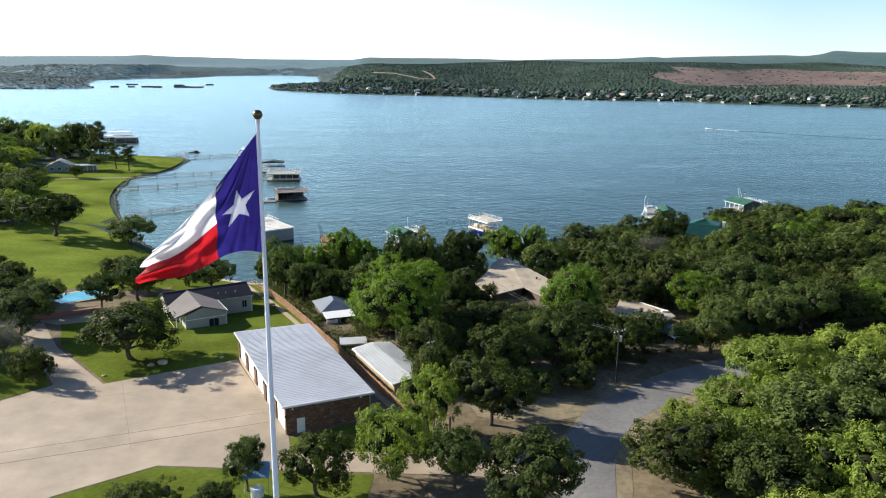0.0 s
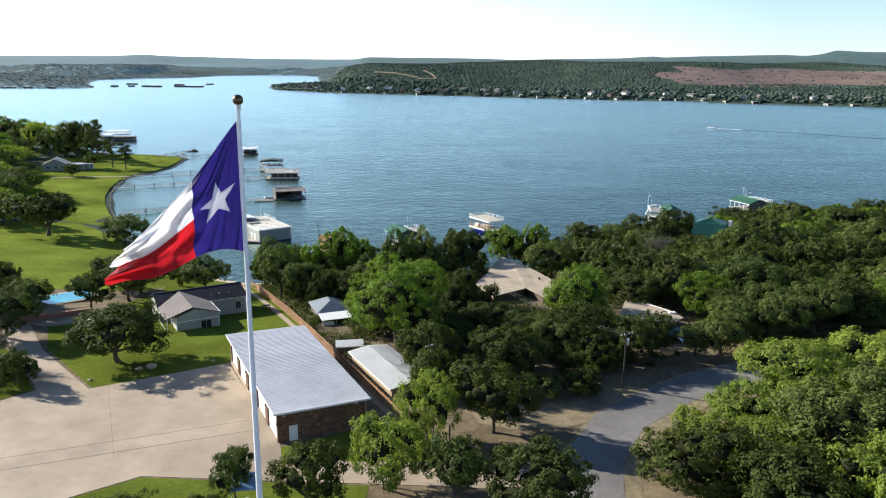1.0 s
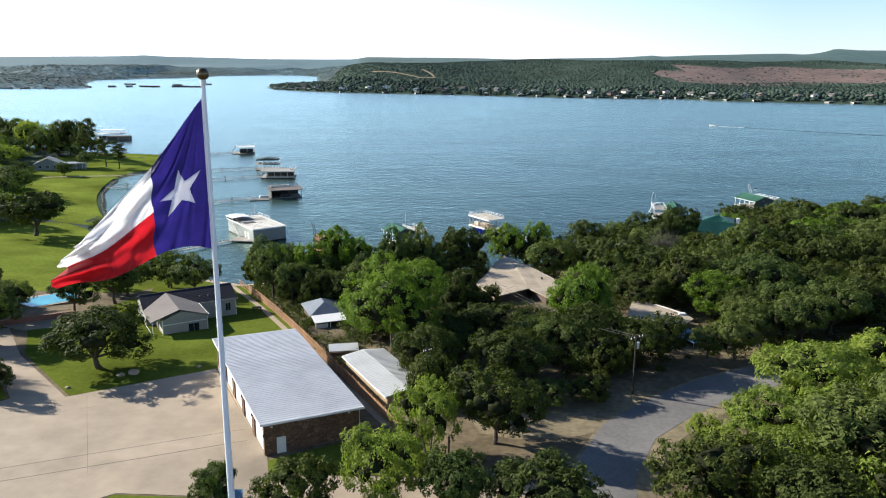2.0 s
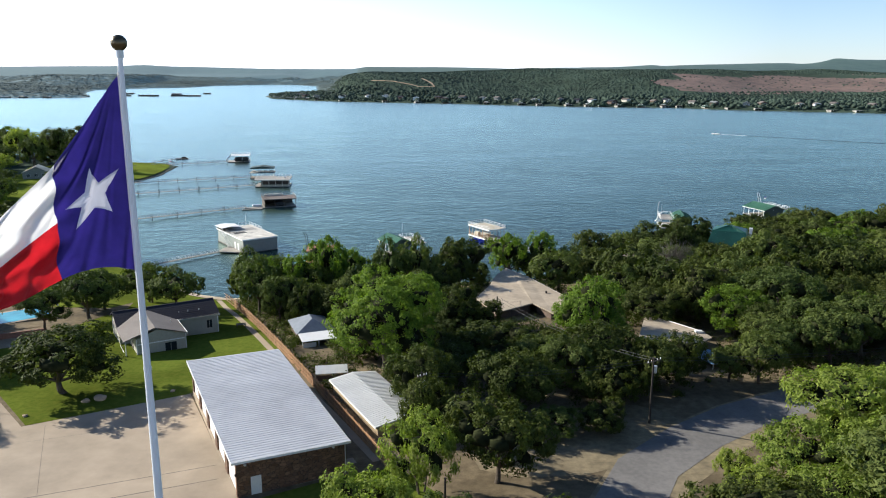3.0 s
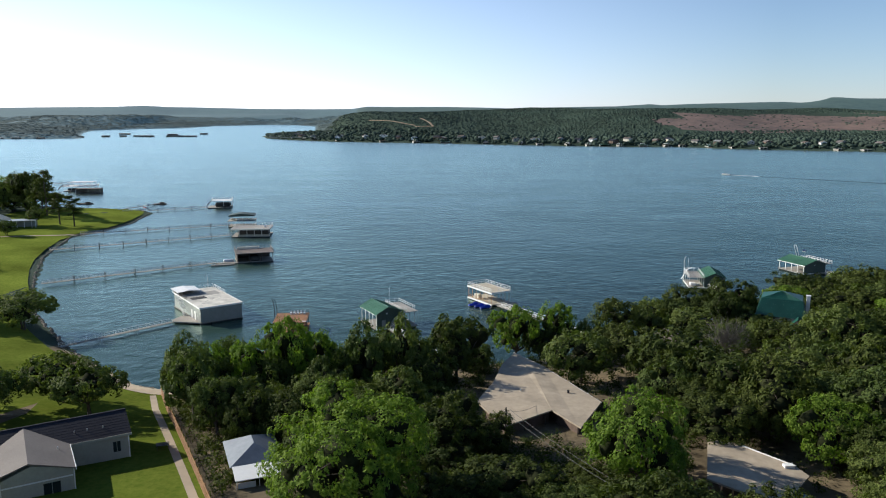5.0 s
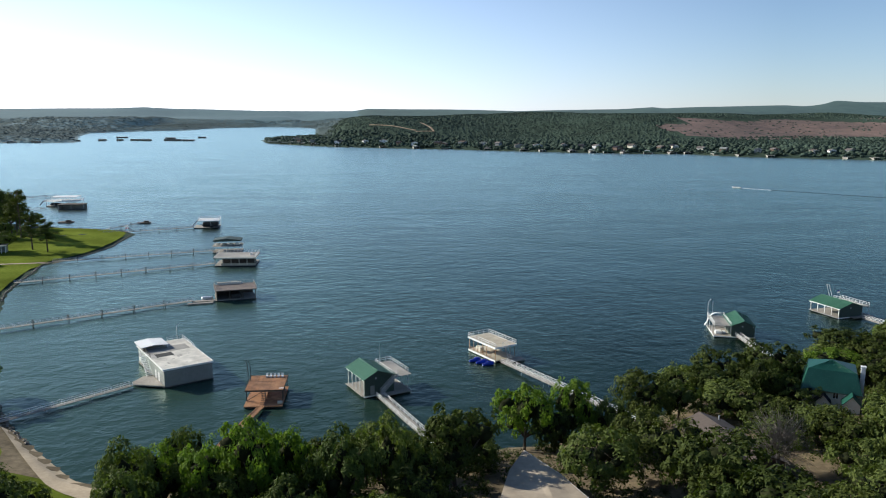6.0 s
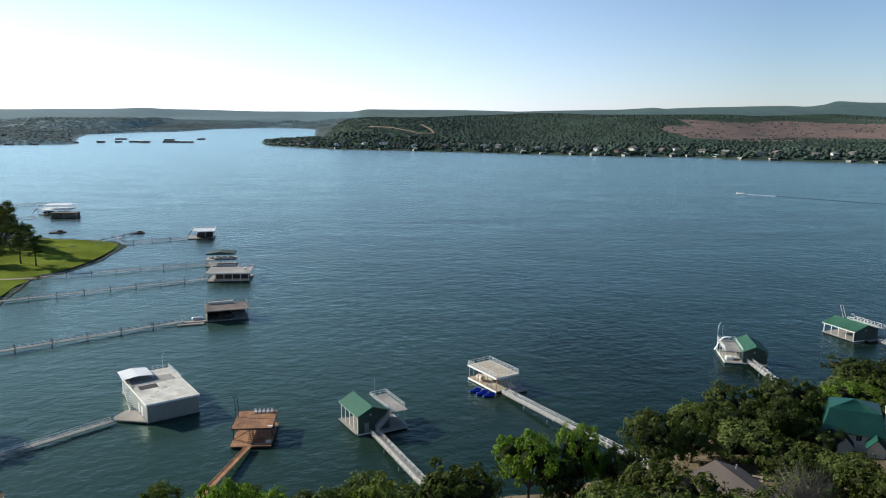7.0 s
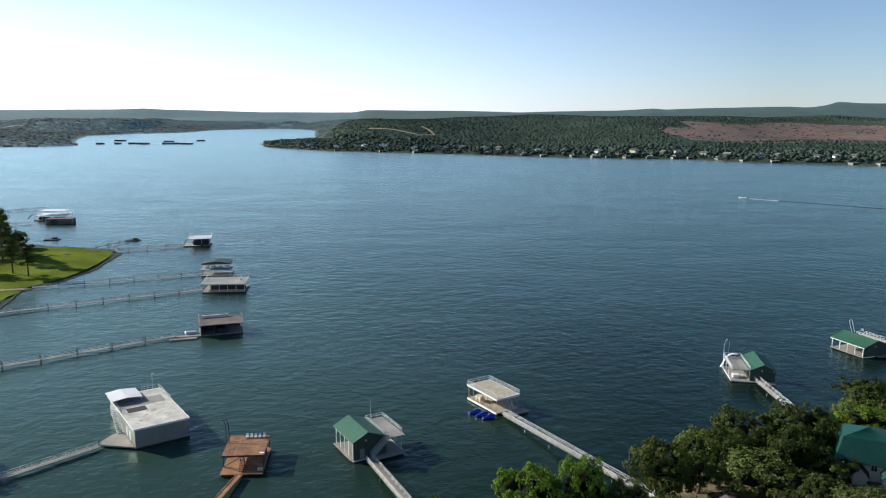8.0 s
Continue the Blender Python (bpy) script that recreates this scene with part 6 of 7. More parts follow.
floats(cd, 0, 12.5, 0, 9)
part("upper_deck", boxes((-0.2, 12.7, -0.2, 9.2, 2.9, 3.1)), "deck_grey", cd)
for x in (0.2, 6.0, 12.1):
    for y in (0.2, 8.6):
        part("post", boxes((x, x + 0.18, y, y + 0.18, 0.45, 2.9)), "cream", cd)
cb = bmesh.new()
prism(cb, [(0.2, 5.6), (6.0, 6.5), (12.4, 5.7), (12.4, 5.2), (0.2, 5.1)], 0.8, 8.4)
part("canopy", cb, "green_wall", cd, "dark green canopy")
for x in (0.6, 12.0):
    for y in (1.2, 8.0):
        part("canopy_post", rods(((x, y, 3.1), (x, y, 5.2)), r=0.06), "steel", cd)
for k in range(4):
    part("lounge", boxes((1.2 + 2.8 * k, 3.0 + 2.8 * k, 3, 4.4, 3.1, 4.0), bevel=0.1), "cream", cd)
gangway("gangway", (-152, 345.5), (-91.5, 385.0), 1.4, "long low gangway over shallow water", False, rails="steel", za=0.9)
gangway("gangway", (-159, 386), (-100.5, 415), 1.4, "long low gangway over shallow water", False, rails="steel", za=0.9)

d4 = thing("white_boat_lift", -133, 484.5, 0, 12, "white two-level boat lift dock", "dock")
floats(d4, 0, 13.5, 0, 11)
part("upper_deck", boxes((2.2, 13.7, 0, 11.2, 4.0, 4.25)), "white", d4)
for x in (0.3, 4.5, 9, 13.2):
    for y in (0.2, 10.8):
        part("post", rods(((x, y, 0.4), (x, y, 4.0 if x > 1 else 3.0)), r=0.09), "white", d4)
railing(d4, [(2.3, 0.1, 4.25), (2.3, 11, 4.25), (13.5, 11, 4.25), (13.5, 0.1, 4.25), (2.3, 0.1, 4.25)], 1.0, 1.5, "white", 0.05)
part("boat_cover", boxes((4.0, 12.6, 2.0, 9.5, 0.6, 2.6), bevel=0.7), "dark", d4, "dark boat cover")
part("slide", rods(((2.2, 1, 4.3), (0.3, 0.5, 2.6)), ((0.3, 0.5, 2.6), (-0.5, 0, 0.8)), r=0.35), "white", d4, "white slide")
gangway("gangway", (-172, 462), (-133, 485), 1.4, "long low gangway over shallow water", False, rails="steel", za=0.8)
boat(-124.5, 490, 102, "dark-covered motor boat under a dock", "dark", "dark", 7, z=0.5)


def far_dock(x, y, rot, w, l, roof, label, storey=True):
    d = thing("dock", x, y, 0, rot, label, "dock", "docks along the shores")
    floats(d, 0, w, 0, l)
    part("roof", boxes((-0.3, w + 0.3, -0.3, l + 0.3, 3.2, 3.5), bevel=0.05), roof, d)
    part("back_wall", boxes((0.2, w - 0.2, l - 0.3, l - 0.1, 0.45, 3.2), (0.2, 0.4, 0.3, l - 0.3, 0.45, 3.2)), "deck_grey", d)
    for xx in (0.1, w / 2, w - 0.3):
        part("post", boxes((xx, xx + 0.2, 0.1, 0.3, 0.45, 3.2)), "white", d)
    if storey:
        part("shade", boxes((w * 0.15, w * 0.7, l * 0.2, l * 0.9, 5.4, 5.65), bevel=0.08), "white", d)
        for xx in (w * 0.17, w * 0.68):
            part("shade_post", rods(((xx, l * 0.25, 3.4), (xx, l * 0.25, 5.4)), ((xx, l * 0.85, 3.4), (xx, l * 0.85, 5.4)), r=0.08), "white", d)
    return d


wl = thing("white_dock", -262, 578, 0, 8, "white two-level dock with railed decks off a wooded point", "dock")
floats(wl, 0, 20, 0, 13)
part("upper_deck", boxes((-0.4, 20.4, -0.4, 13.4, 3.3, 3.55), bevel=0.04), "white", wl)
part("shade_roof", boxes((3.0, 19.0, 1.0, 12.0, 6.0, 6.25), bevel=0.06), "white", wl, "white shade roof")
for x in (0.2, 5.0, 10.0, 15.0, 19.6):
    for y in (0.2, 12.6):
        part("post", boxes((x, x + 0.2, y, y + 0.2, 0.4, 3.3)), "white", wl)
for x in (3.2, 11.0, 18.6):
    for y in (1.2, 11.6):
        part("shade_post", rods(((x, y, 3.5), (x, y, 6.0)), r=0.1), "white", wl)
railing(wl, [(-0.2, -0.2, 3.55), (20.2, -0.2, 3.55), (20.2, 13.2, 3.55), (-0.2, 13.2, 3.55), (-0.2, -0.2, 3.55)], 1.05, 1.6, "white", 0.06)
part("boat_cover", boxes((2.0, 8.5, 2.0, 6.0, 0.5, 2.0), (11.0, 18.0, 2.0, 6.0, 0.5, 2.0), bevel=0.4), "dark", wl, "dark boat covers")
part("slide", rods(((0.2, 2.0, 4.2), (-2.2, 1.6, 3.4)), ((-2.2, 1.6, 3.4), (-4.0, 1.2, 1.0)), r=0.4), "white", wl, "white slide")
far_dock(-246, 562, 8, 16, 7, "wood_dark", "low dark covered dock off a wooded point", False)
gangway("gangway", (-285, 545), (-255, 563), 1.5, "low grey gangway off a wooded point", rails="steel")
gangway("gangway", (-330, 600), (-285, 640), 1.5, "low grey gangway off a wooded point", rails="steel")
for x, y, w, lab in ((-171, 501.5, 7.5, "small dark swim raft on the lake"), (-216, 502, 8, "low grey swim raft near the shore")):
    r = thing("swim_raft", x, y, 0, 10, lab, "raft", "swim rafts")
    part("deck", boxes((0, w, 0, 4.5, 0.25, 0.5), bevel=0.04), "wood_dark", r)
    part("float", boxes((0.2, w - 0.2, 0.2, 1.2, -0.3, 0.25), (0.2, w - 0.2, 3.3, 4.3, -0.3, 0.25)), "dark", r)
    part("box", boxes((w * 0.5, w * 0.85, 1.5, 3.2, 0.5, 1.4), bevel=0.1), "wood_dark", r)
gangway("gangway", (-178, 470), (-168, 501), 0.8, "narrow low gangway to a raft", rails="steel", rail_h=0.3)

# motor boat under way and its wake
mb = boat(258, 741, 139, "white motor boat crossing the lake", "white", "white", 7.5, "motor_boat")
wk = bmesh.new()
for k in range(14):
    x, y = -5 - k * 1.7, (random.random() - 0.5) * 1.2
    r = 1.2 + 0.05 * k
    ring = [wk.verts.new((x + r * 1.6 * math.cos(a), y + r * (0.8 + 0.3 * random.random()) * math.sin(a), 0.06 + 0.02 * (k % 3))) for a in np.linspace(0, 2 * math.pi, 9)[:-1]]
    wk.faces.new(ring)
part("wake", wk, "foam", mb, "white churned wake")
M["trail"] = surf("smooth_wake_trail", (0.004, 0.014, 0.016), (0.006, 0.018, 0.020), 0.2, 0.6, bump=0.1, gloss=0.1)
tr = bmesh.new()
slab(tr, [(-26, -1.2, 0.05), (-26, 1.2, 0.05), (-320, 6.0, 0.05), (-320, 1.0, 0.05)], 0.02)
part("trail", tr, "trail", mb, "dark smooth wake trail")
slide = thing("slide_tower", -163, 468.5, 0.7, 30, "small white and red slide tower on a point", "slide")
part("frame", rods(((0, 0, -0.5), (0, 0, 2.6)), ((1.2, 0, -0.5), (1.2, 0, 2.6)), ((0, 1.2, -0.5), (0, 1.2, 2.6)), ((1.2, 1.2, -0.5), (1.2, 1.2, 2.6)), r=0.08), "white", slide)
part("platform", boxes((-0.1, 1.3, -0.1, 1.3, 1.7, 1.85)), "flag_red", slide)
part("canopy", boxes((-0.2, 1.4, -0.2, 1.4, 2.6, 2.8), bevel=0.05), "white", slide)
part("chute", rods(((1.2, 0.6, 1.7), (3.4, 0.6, 0.2)), r=0.3), "white", slide)

# ---- trees ----
rng = np.random.default_rng(7)


def sprays(name, p, aim, size, material, cores=None):
    """Small leaf sprays at the points p, each facing about its aim; cores are dark lumps for the shade inside a crown.
    """
    n = len(p)
    nrm = aim + rng.normal(size=(n, 3)) * 0.34
    nrm /= np.linalg.norm(nrm, axis=1)[:, None]
    t = np.cross(nrm, rng.normal(size=(n, 3)))
    t /= np.linalg.norm(t, axis=1)[:, None]
    b = np.cross(nrm, t)
    s = size * (0.55 + 0.9 * rng.random((n, 1)))
    co = np.stack([p - t * s * 0.75, p - b * s * 0.42 + nrm * s * 0.2, p + (t * 0.75 + b * 0.5) * s], axis=1).reshape(-1, 3)
    fa = np.arange(len(co)).reshape(-1, 3)
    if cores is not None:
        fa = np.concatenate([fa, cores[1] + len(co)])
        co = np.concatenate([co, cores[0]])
    me = bpy.data.meshes.new(name)
    me.vertices.add(len(co))
    me.vertices.foreach_set("co", co.astype(np.float32).ravel())
    me.loops.add(fa.size)
    me.loops.foreach_set("vertex_index", fa.astype(np.int32).ravel())
    me.polygons.add(len(fa))
    me.polygons.foreach_set("loop_start", np.arange(0, fa.size, 3, dtype=np.int32))
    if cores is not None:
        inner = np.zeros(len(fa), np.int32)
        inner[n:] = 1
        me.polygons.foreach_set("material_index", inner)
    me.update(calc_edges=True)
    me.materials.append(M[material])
    me.materials.append(M["crown_shade"])
    return me


def leaf_mesh(name, centres, radii, per, size, material, flat=0.75):
    """Leaf sprays scattered in round clumps."""
    n = len(centres) * per
    d = rng.normal(size=(n, 3))
    d /= np.linalg.norm(d, axis=1)[:, None]
    p = np.repeat(centres, per, axis=0) + d * rng.random((n, 1)) ** 0.45 * np.repeat(radii, per)[:, None] * np.array([1, 1, flat])
    return sprays(name, p, d + np.array([0, 0, 0.35]), size, material)


def ball_mesh():
    bm = bmesh.new()
    bmesh.ops.create_icosphere(bm, subdivisions=1, radius=1)
    bm.verts.index_update()
    v, f = np.array([x.co[:] for x in bm.verts]), np.array([[x.index for x in g.verts] for g in bm.faces])
    bm.free()
    return v, f


LUMP = ball_mesh()


def tree(label, r, h, trunk_h, clumps, per, size, material, category="tree", lean=0.3, stems=1, clump_r=0.17, droop=0.0, bark="bark", lobes=7, dense=0.72):
    """A tapered trunk with limbs to several rounded boughs, each covered with clumps of leaf sprays. Crown radius r, full height h."""
    t = new("tree")
    tagged(t, label, category)
    ax = np.array([r, r, (h - trunk_h * 0.4) / 2])
    mid = np.array([0, 0, h - ax[2]])
    turn = rng.random() * 6.3
    cs, rs = [np.array([0, 0, 0.12])], [0.58]
    for k in range(lobes):
        a, u = turn + k * 2.4 + rng.normal() * 0.25, -0.62 + 1.25 * rng.random()
        q = 0.50 + 0.16 * rng.random()
        cs.append(np.array([q * math.cos(a) * math.sqrt(1 - u * u), q * math.sin(a) * math.sqrt(1 - u * u), q * u]))
        rs.append(0.32 + 0.14 * rng.random())
    cs, rs = np.array(cs), np.array(rs)
    # clumps over the boughs, where no other bough covers them
    n = clumps * 6
    which = rng.choice(len(cs), n, p=rs ** 2 / (rs ** 2).sum())
    d = rng.normal(size=(n, 3))
    d /= np.linalg.norm(d, axis=1)[:, None]
    c = cs[which] + d * (rs[which] * (0.80 + 0.24 * rng.random(n)))[:, None]
    gap = np.linalg.norm(c[:, None] - cs[None], axis=2) - 0.82 * rs[None]
    gap[np.arange(n), which] = 1
    ok = (gap.min(axis=1) > 0) & (d[:, 2] > -0.85)
    c, d = c[ok][:clumps], d[ok][:clumps]
    cr = r * clump_r * (0.6 + 0.8 * rng.random(len(c)))
    m = len(c) * per
    D = np.repeat(d, per, axis=0)
    e = rng.normal(size=(m, 3)) + D * 0.7
    e /= np.linalg.norm(e, axis=1)[:, None]
    p = np.repeat(mid + c * ax, per, axis=0) + e * rng.random((m, 1)) ** 0.45 * np.repeat(cr, per)[:, None] * np.array([1, 1, 0.8])
    p[:, 2] -= droop * rng.random(m) ** 2 * np.repeat(cr, per)
    # dark lumps within the boughs stand in for shade between the leaves
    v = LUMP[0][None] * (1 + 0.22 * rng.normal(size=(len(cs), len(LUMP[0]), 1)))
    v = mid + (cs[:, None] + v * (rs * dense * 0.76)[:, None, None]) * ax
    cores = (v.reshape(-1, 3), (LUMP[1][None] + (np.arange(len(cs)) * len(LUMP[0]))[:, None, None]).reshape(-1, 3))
    bm = bmesh.new()
    for s in range(stems):
        a0 = 2 * math.pi * s / stems + rng.random()
        base = Vector((0.35 * (stems > 1) * math.cos(a0), 0.35 * (stems > 1) * math.sin(a0), -0.4))
        fork = Vector((lean * (1 + stems * 0.5) * math.cos(a0), lean * (1 + stems * 0.5) * math.sin(a0), trunk_h + 0.1 * h))
        r0 = 0.04 * h / math.sqrt(stems)
        bend = base.lerp(fork, 0.5) + Vector((0.1, 0.1, 0))
        rod(bm, base, bend, r0, r0 * 0.75, 9)
        rod(bm, bend, fork, r0 * 0.75, r0 * 0.6, 9)
        for k in range(s, len(cs), stems):
            tip = Vector(mid + cs[k] * ax)
            elbow = fork.lerp(tip, 0.5) + Vector((0, 0, -0.06 * r))
            rod(bm, fork, elbow, r0 * 0.5, r0 * 0.32, 6)
            rod(bm, elbow, tip, r0 * 0.32, r0 * 0.1, 5)
            for j in range(2):
                rod(bm, tip, Vector(mid + c[int(rng.random() * len(c))] * ax).lerp(tip, 0.4), r0 * 0.12, r0 * 0.04, 4)
    part("trunk", bm, bark, t)
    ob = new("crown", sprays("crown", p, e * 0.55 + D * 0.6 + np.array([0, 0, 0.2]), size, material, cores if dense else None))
    ob.parent = t
    t["r"], t["h"] = r, 0.9 * h          # the topmost boughs end below the full oval
    return t


def bare_tree(label, r, h):
    """A grey tree with more twigs than leaves."""
    t = tree(label, r, h, h * 0.3, 40, 30, 0.2, "leaf_grey", bark="twig", dense=0.0)
    bm = bmesh.new()
    for k in range(420):
        a, u = rng.random() * 2 * math.pi, rng.random() * 1.3
        d = Vector((math.cos(a) * math.cos(u), math.sin(a) * math.cos(u), math.sin(u)))
        p = Vector((0, 0, h * 0.35)) + d * r * rng.random() * 0.55
        q = p + (d + Vector(rng.normal(size=3) * 0.35)) * r * 0.42
        rod(bm, p, q, 0.035, 0.012, 3)
        for j in range(3):
            rod(bm, p.lerp(q, 0.4 + 0.2 * j), q + Vector(rng.normal(size=3) * 0.6), 0.016, 0.006, 3)
    part("twig_crown", bm, "twig", t, "bare grey twigs")["kind"] = "stuff"
    return t


def pine(label, r, h):
    t = new("pine_tree")
    tagged(t, label, "pine tree")
    bm = bmesh.new()
    rod(bm, (0, 0, -0.4), (0.2, 0, h), 0.017 * h, 0.05, 9)
    cs, rs = [], []
    for k in range(34):
        z = h * (0.36 + 0.64 * rng.random())
        a = rng.random() * 2 * math.pi
        q = r * (0.35 + 0.65 * rng.random()) * (1.15 - (z / h - 0.42) * 1.1)
        cs.append((q * math.cos(a), q * math.sin(a), z))
        rs.append(r * 0.36)
        rod(bm, (0.1, 0, z - 0.4), cs[-1], 0.07, 0.02, 5)
    part("trunk", bm, "bark", t)
    ob = new("crown", leaf_mesh("crown", np.array(cs), np.array(rs), 95, 0.30, "leaf_oak", flat=0.6))
    ob.parent = t
    t["r"], t["h"] = r, h
    return t


KIND = dict(
    oak=[tree("dense dark green live oak", 5.0, 8.2, 0.6, 105, 42, 0.33, "leaf_oak"), tree("broad spreading dark green oak", 5.0, 7.4, 0.5, 100, 44, 0.33, "leaf_oak", stems=2, lobes=9),
         tree("rounded dark green oak tree", 5.0, 8.8, 0.7, 110, 40, 0.33, "leaf_oak", clump_r=0.15, lobes=6), tree("ragged dark green cedar elm", 5.0, 8.6, 0.9, 95, 46, 0.33, "leaf_oak", lobes=5, dense=0.6)],
    mid=[tree("mid-green elm with a ragged crown", 5.0, 8.6, 1.2, 100, 44, 0.32, "leaf_grey", lobes=6, dense=0.62), tree("grey-green broad-leaved shade tree", 5.0, 7.6, 1.0, 105, 42, 0.32, "leaf_grey", stems=2, lobes=8, dense=0.62)],
    bright=[tree("lush bright green shade tree", 5.0, 8.0, 0.8, 120, 40, 0.28, "leaf_bright", clump_r=0.15), tree("leafy bright green young tree", 5.0, 8.4, 0.9, 105, 42, 0.30, "leaf_bright", lobes=6)],
    light=[tree("feathery light green mesquite tree", 5.0, 7.2, 0.9, 105, 42, 0.29, "leaf_light", stems=3, droop=0.5, lobes=9, dense=0.55), tree("light yellow-green shrubby tree", 5.0, 6.6, 0.7, 110, 42, 0.29, "leaf_light", stems=3, lobes=8, dense=0.6)],
    bare=[bare_tree("half-bare grey tree full of dry twigs", 5.0, 7.5)],
    pine=[pine("tall thin pine on the lake shore", 3.2, 14.0)],
)
NEAR_KIND = dict(
    oak=[tree("dense dark green live oak", 5.0, 8.2, 0.5, 170, 55, 0.225, "leaf_oak", clump_r=0.14, lobes=9), tree("broad spreading dark green oak", 5.0, 7.6, 0.5, 165, 58, 0.225, "leaf_oak", stems=2, clump_r=0.15, lobes=10),
         tree("ragged dark green oak", 5.0, 8.6, 0.7, 160, 58, 0.225, "leaf_oak", clump_r=0.14, lobes=6, dense=0.62)],
    mid=[tree("grey-green elm with a ragged crown", 5.0, 8.4, 0.9, 165, 56, 0.215, "leaf_grey", clump_r=0.14, lobes=8, dense=0.62)],
    bright=[tree("lush bright green shade tree", 5.0, 8.0, 0.6, 200, 55, 0.19, "leaf_bright", clump_r=0.125, lobes=9)],
    light=[tree("feathery light green mesquite tree", 5.0, 7.0, 0.8, 170, 55, 0.195, "leaf_light", stems=3, droop=0.6, clump_r=0.14, lobes=10, dense=0.55), tree("light yellow-green shrubby tree", 5.0, 6.6, 0.6, 170, 55, 0.195, "leaf_light", stems=3, clump_r=0.14, lobes=9, dense=0.6)],
    great=[tree("tall spreading bright green pecan tree", 10.0, 16.5, 0.9, 520, 48, 0.26, "leaf_bright", clump_r=0.085, lobes=13)],
)
protos = [t for ts in NEAR_KIND.values() for t in ts] + [t for ts in KIND.values() for t in ts]
PLANTED = []


def plant(kind, x, y, r, h=None, group="trees by the lake"):
    if kind == "oak" and y > 160 and x > -50 and rng.random() < (0.5 if x < 12 else 0.12):
        kind = "mid"
    # paler kinds on the point stand in for haze over its oaks
    if kind == "oak" and x < -140 and y > 230:
        kind = ("oak", "mid", "mid", "light", "bright")[int(rng.random() * 5)]
    ts = NEAR_KIND[kind] if kind in NEAR_KIND and (y < 165 or kind not in KIND) else KIND[kind]
    t = ts[int(rng.random() * len(ts))]
    k = r / t["r"]
    kz = (h / t["h"]) if h else k * (0.9 + 0.25 * rng.random())
    if not h and y > 195 and x > 34:
        kz *= 0.76          # low shore oaks
    m = pose(x, y, land(x, y), 0, 0, rng.random() * 360) @ Matrix.Diagonal((k, k * (0.92 + 0.16 * rng.random()), kz, 1))
    t = copy_thing(t, m)
    t["group"] = group
    PLANTED.append((x, y, r))
    return t


def grove(rows, group):
    for kind, x, y, r, h in rows:
        plant(kind, x, y, r, h, group)


grove([("mid", -22.7, 77.5, 2.8, 6.8), ("oak", -14.1, 76.5, 4.7, 8.0), ("light", -6.0, 81.0, 5.2, 8.5), ("light", -1.2, 93.0, 4.4, 9.0), ("mid", 2.2, 77.5, 4.4, 8.0),
       ("oak", 11.0, 73.5, 6.2, 9.5), ("oak", 7.2, 95.0, 6.0, 10.0), ("oak", -32.0, 70.0, 3.6, 5.5), ("oak", -24.5, 70.5, 2.8, 5.0)], "trees along the drive")
grove([("light", 52.2, 106.0, 8.0, 10.0), ("mid", 48.6, 85.0, 8.6, 11.0), ("oak", 29.5, 81.0, 6.6, 8.5), ("light", 40.8, 93.7, 6.0, 8.0), ("light", 65.8, 108.4, 7.0, 9.5), ("light", 47.9, 73.6, 7, 9.5),
       ("oak", 37.7, 73.5, 6.6, 9), ("light", 33.5, 94.0, 2.4, 4.5), ("mid", 60, 92, 8, 11), ("light", 72, 96, 7.5, 10), ("mid", 56, 78, 7, 10), ("light", 68, 84, 7, 9)], "trees beside the lane")
grove([("oak", 10.6, 112.5, 5.6, 9.5), ("oak", 12.0, 118.0, 4.6, 8.0), ("mid", 19.5, 120.0, 5.0, 8.5), ("oak", 24.5, 116.5, 4.6, 7.5), ("oak", -1.8, 114.5, 5.2, 9.5), ("oak", -0.6, 107.5, 4.2, 8.0), ("oak", 23.8, 122.8, 7.0, 10.5), ("bright", 26.0, 141.0, 7.4, 12.0), ("oak", 36.5, 125.8, 4.6, 8.0), ("great", -7.8, 130.5, 10.0, 15.4),
       ("oak", 9.6, 134.5, 6.5, 6.5), ("oak", 1.5, 124.5, 5.5, 6.5), ("mid", 17.0, 127.5, 5.0, 6.5), ("oak", -36.5, 166.5, 5.0, 12.4), ("mid", -41.0, 177.0, 5.2, 13.0), ("oak", -31.0, 160.5, 4.2, 9.5), ("oak", -26.0, 157.0, 3.6, 8.0), ("oak", 3.0, 150, 5, 9)], "trees among the houses")
grove([("oak", -65.6, 110.5, 3.6, 6.0), ("mid", -80.0, 132.2, 6.4, 9.0), ("oak", -54.0, 121.0, 8.6, 10.0), ("mid", -68.6, 160.5, 6.8, 10.0), ("mid", -81.2, 143.5, 5.0, 8.5), ("mid", -73.1, 152.0, 4.8, 8.0),
       ("mid", -55.5, 172.0, 6.0, 9.5), ("bare", -74.4, 117.0, 4.6, 7.0), ("mid", -64.0, 179.4, 6.0, 9.0), ("oak", -90, 146, 6, 9), ("oak", -95, 156, 6, 9), ("mid", -70, 170, 5, 8.5), ("oak", -78, 174, 5, 8.0),
       ("bare", -80, 112, 5, 7.0), ("oak", -88, 122, 6, 8.5)], "garden trees")
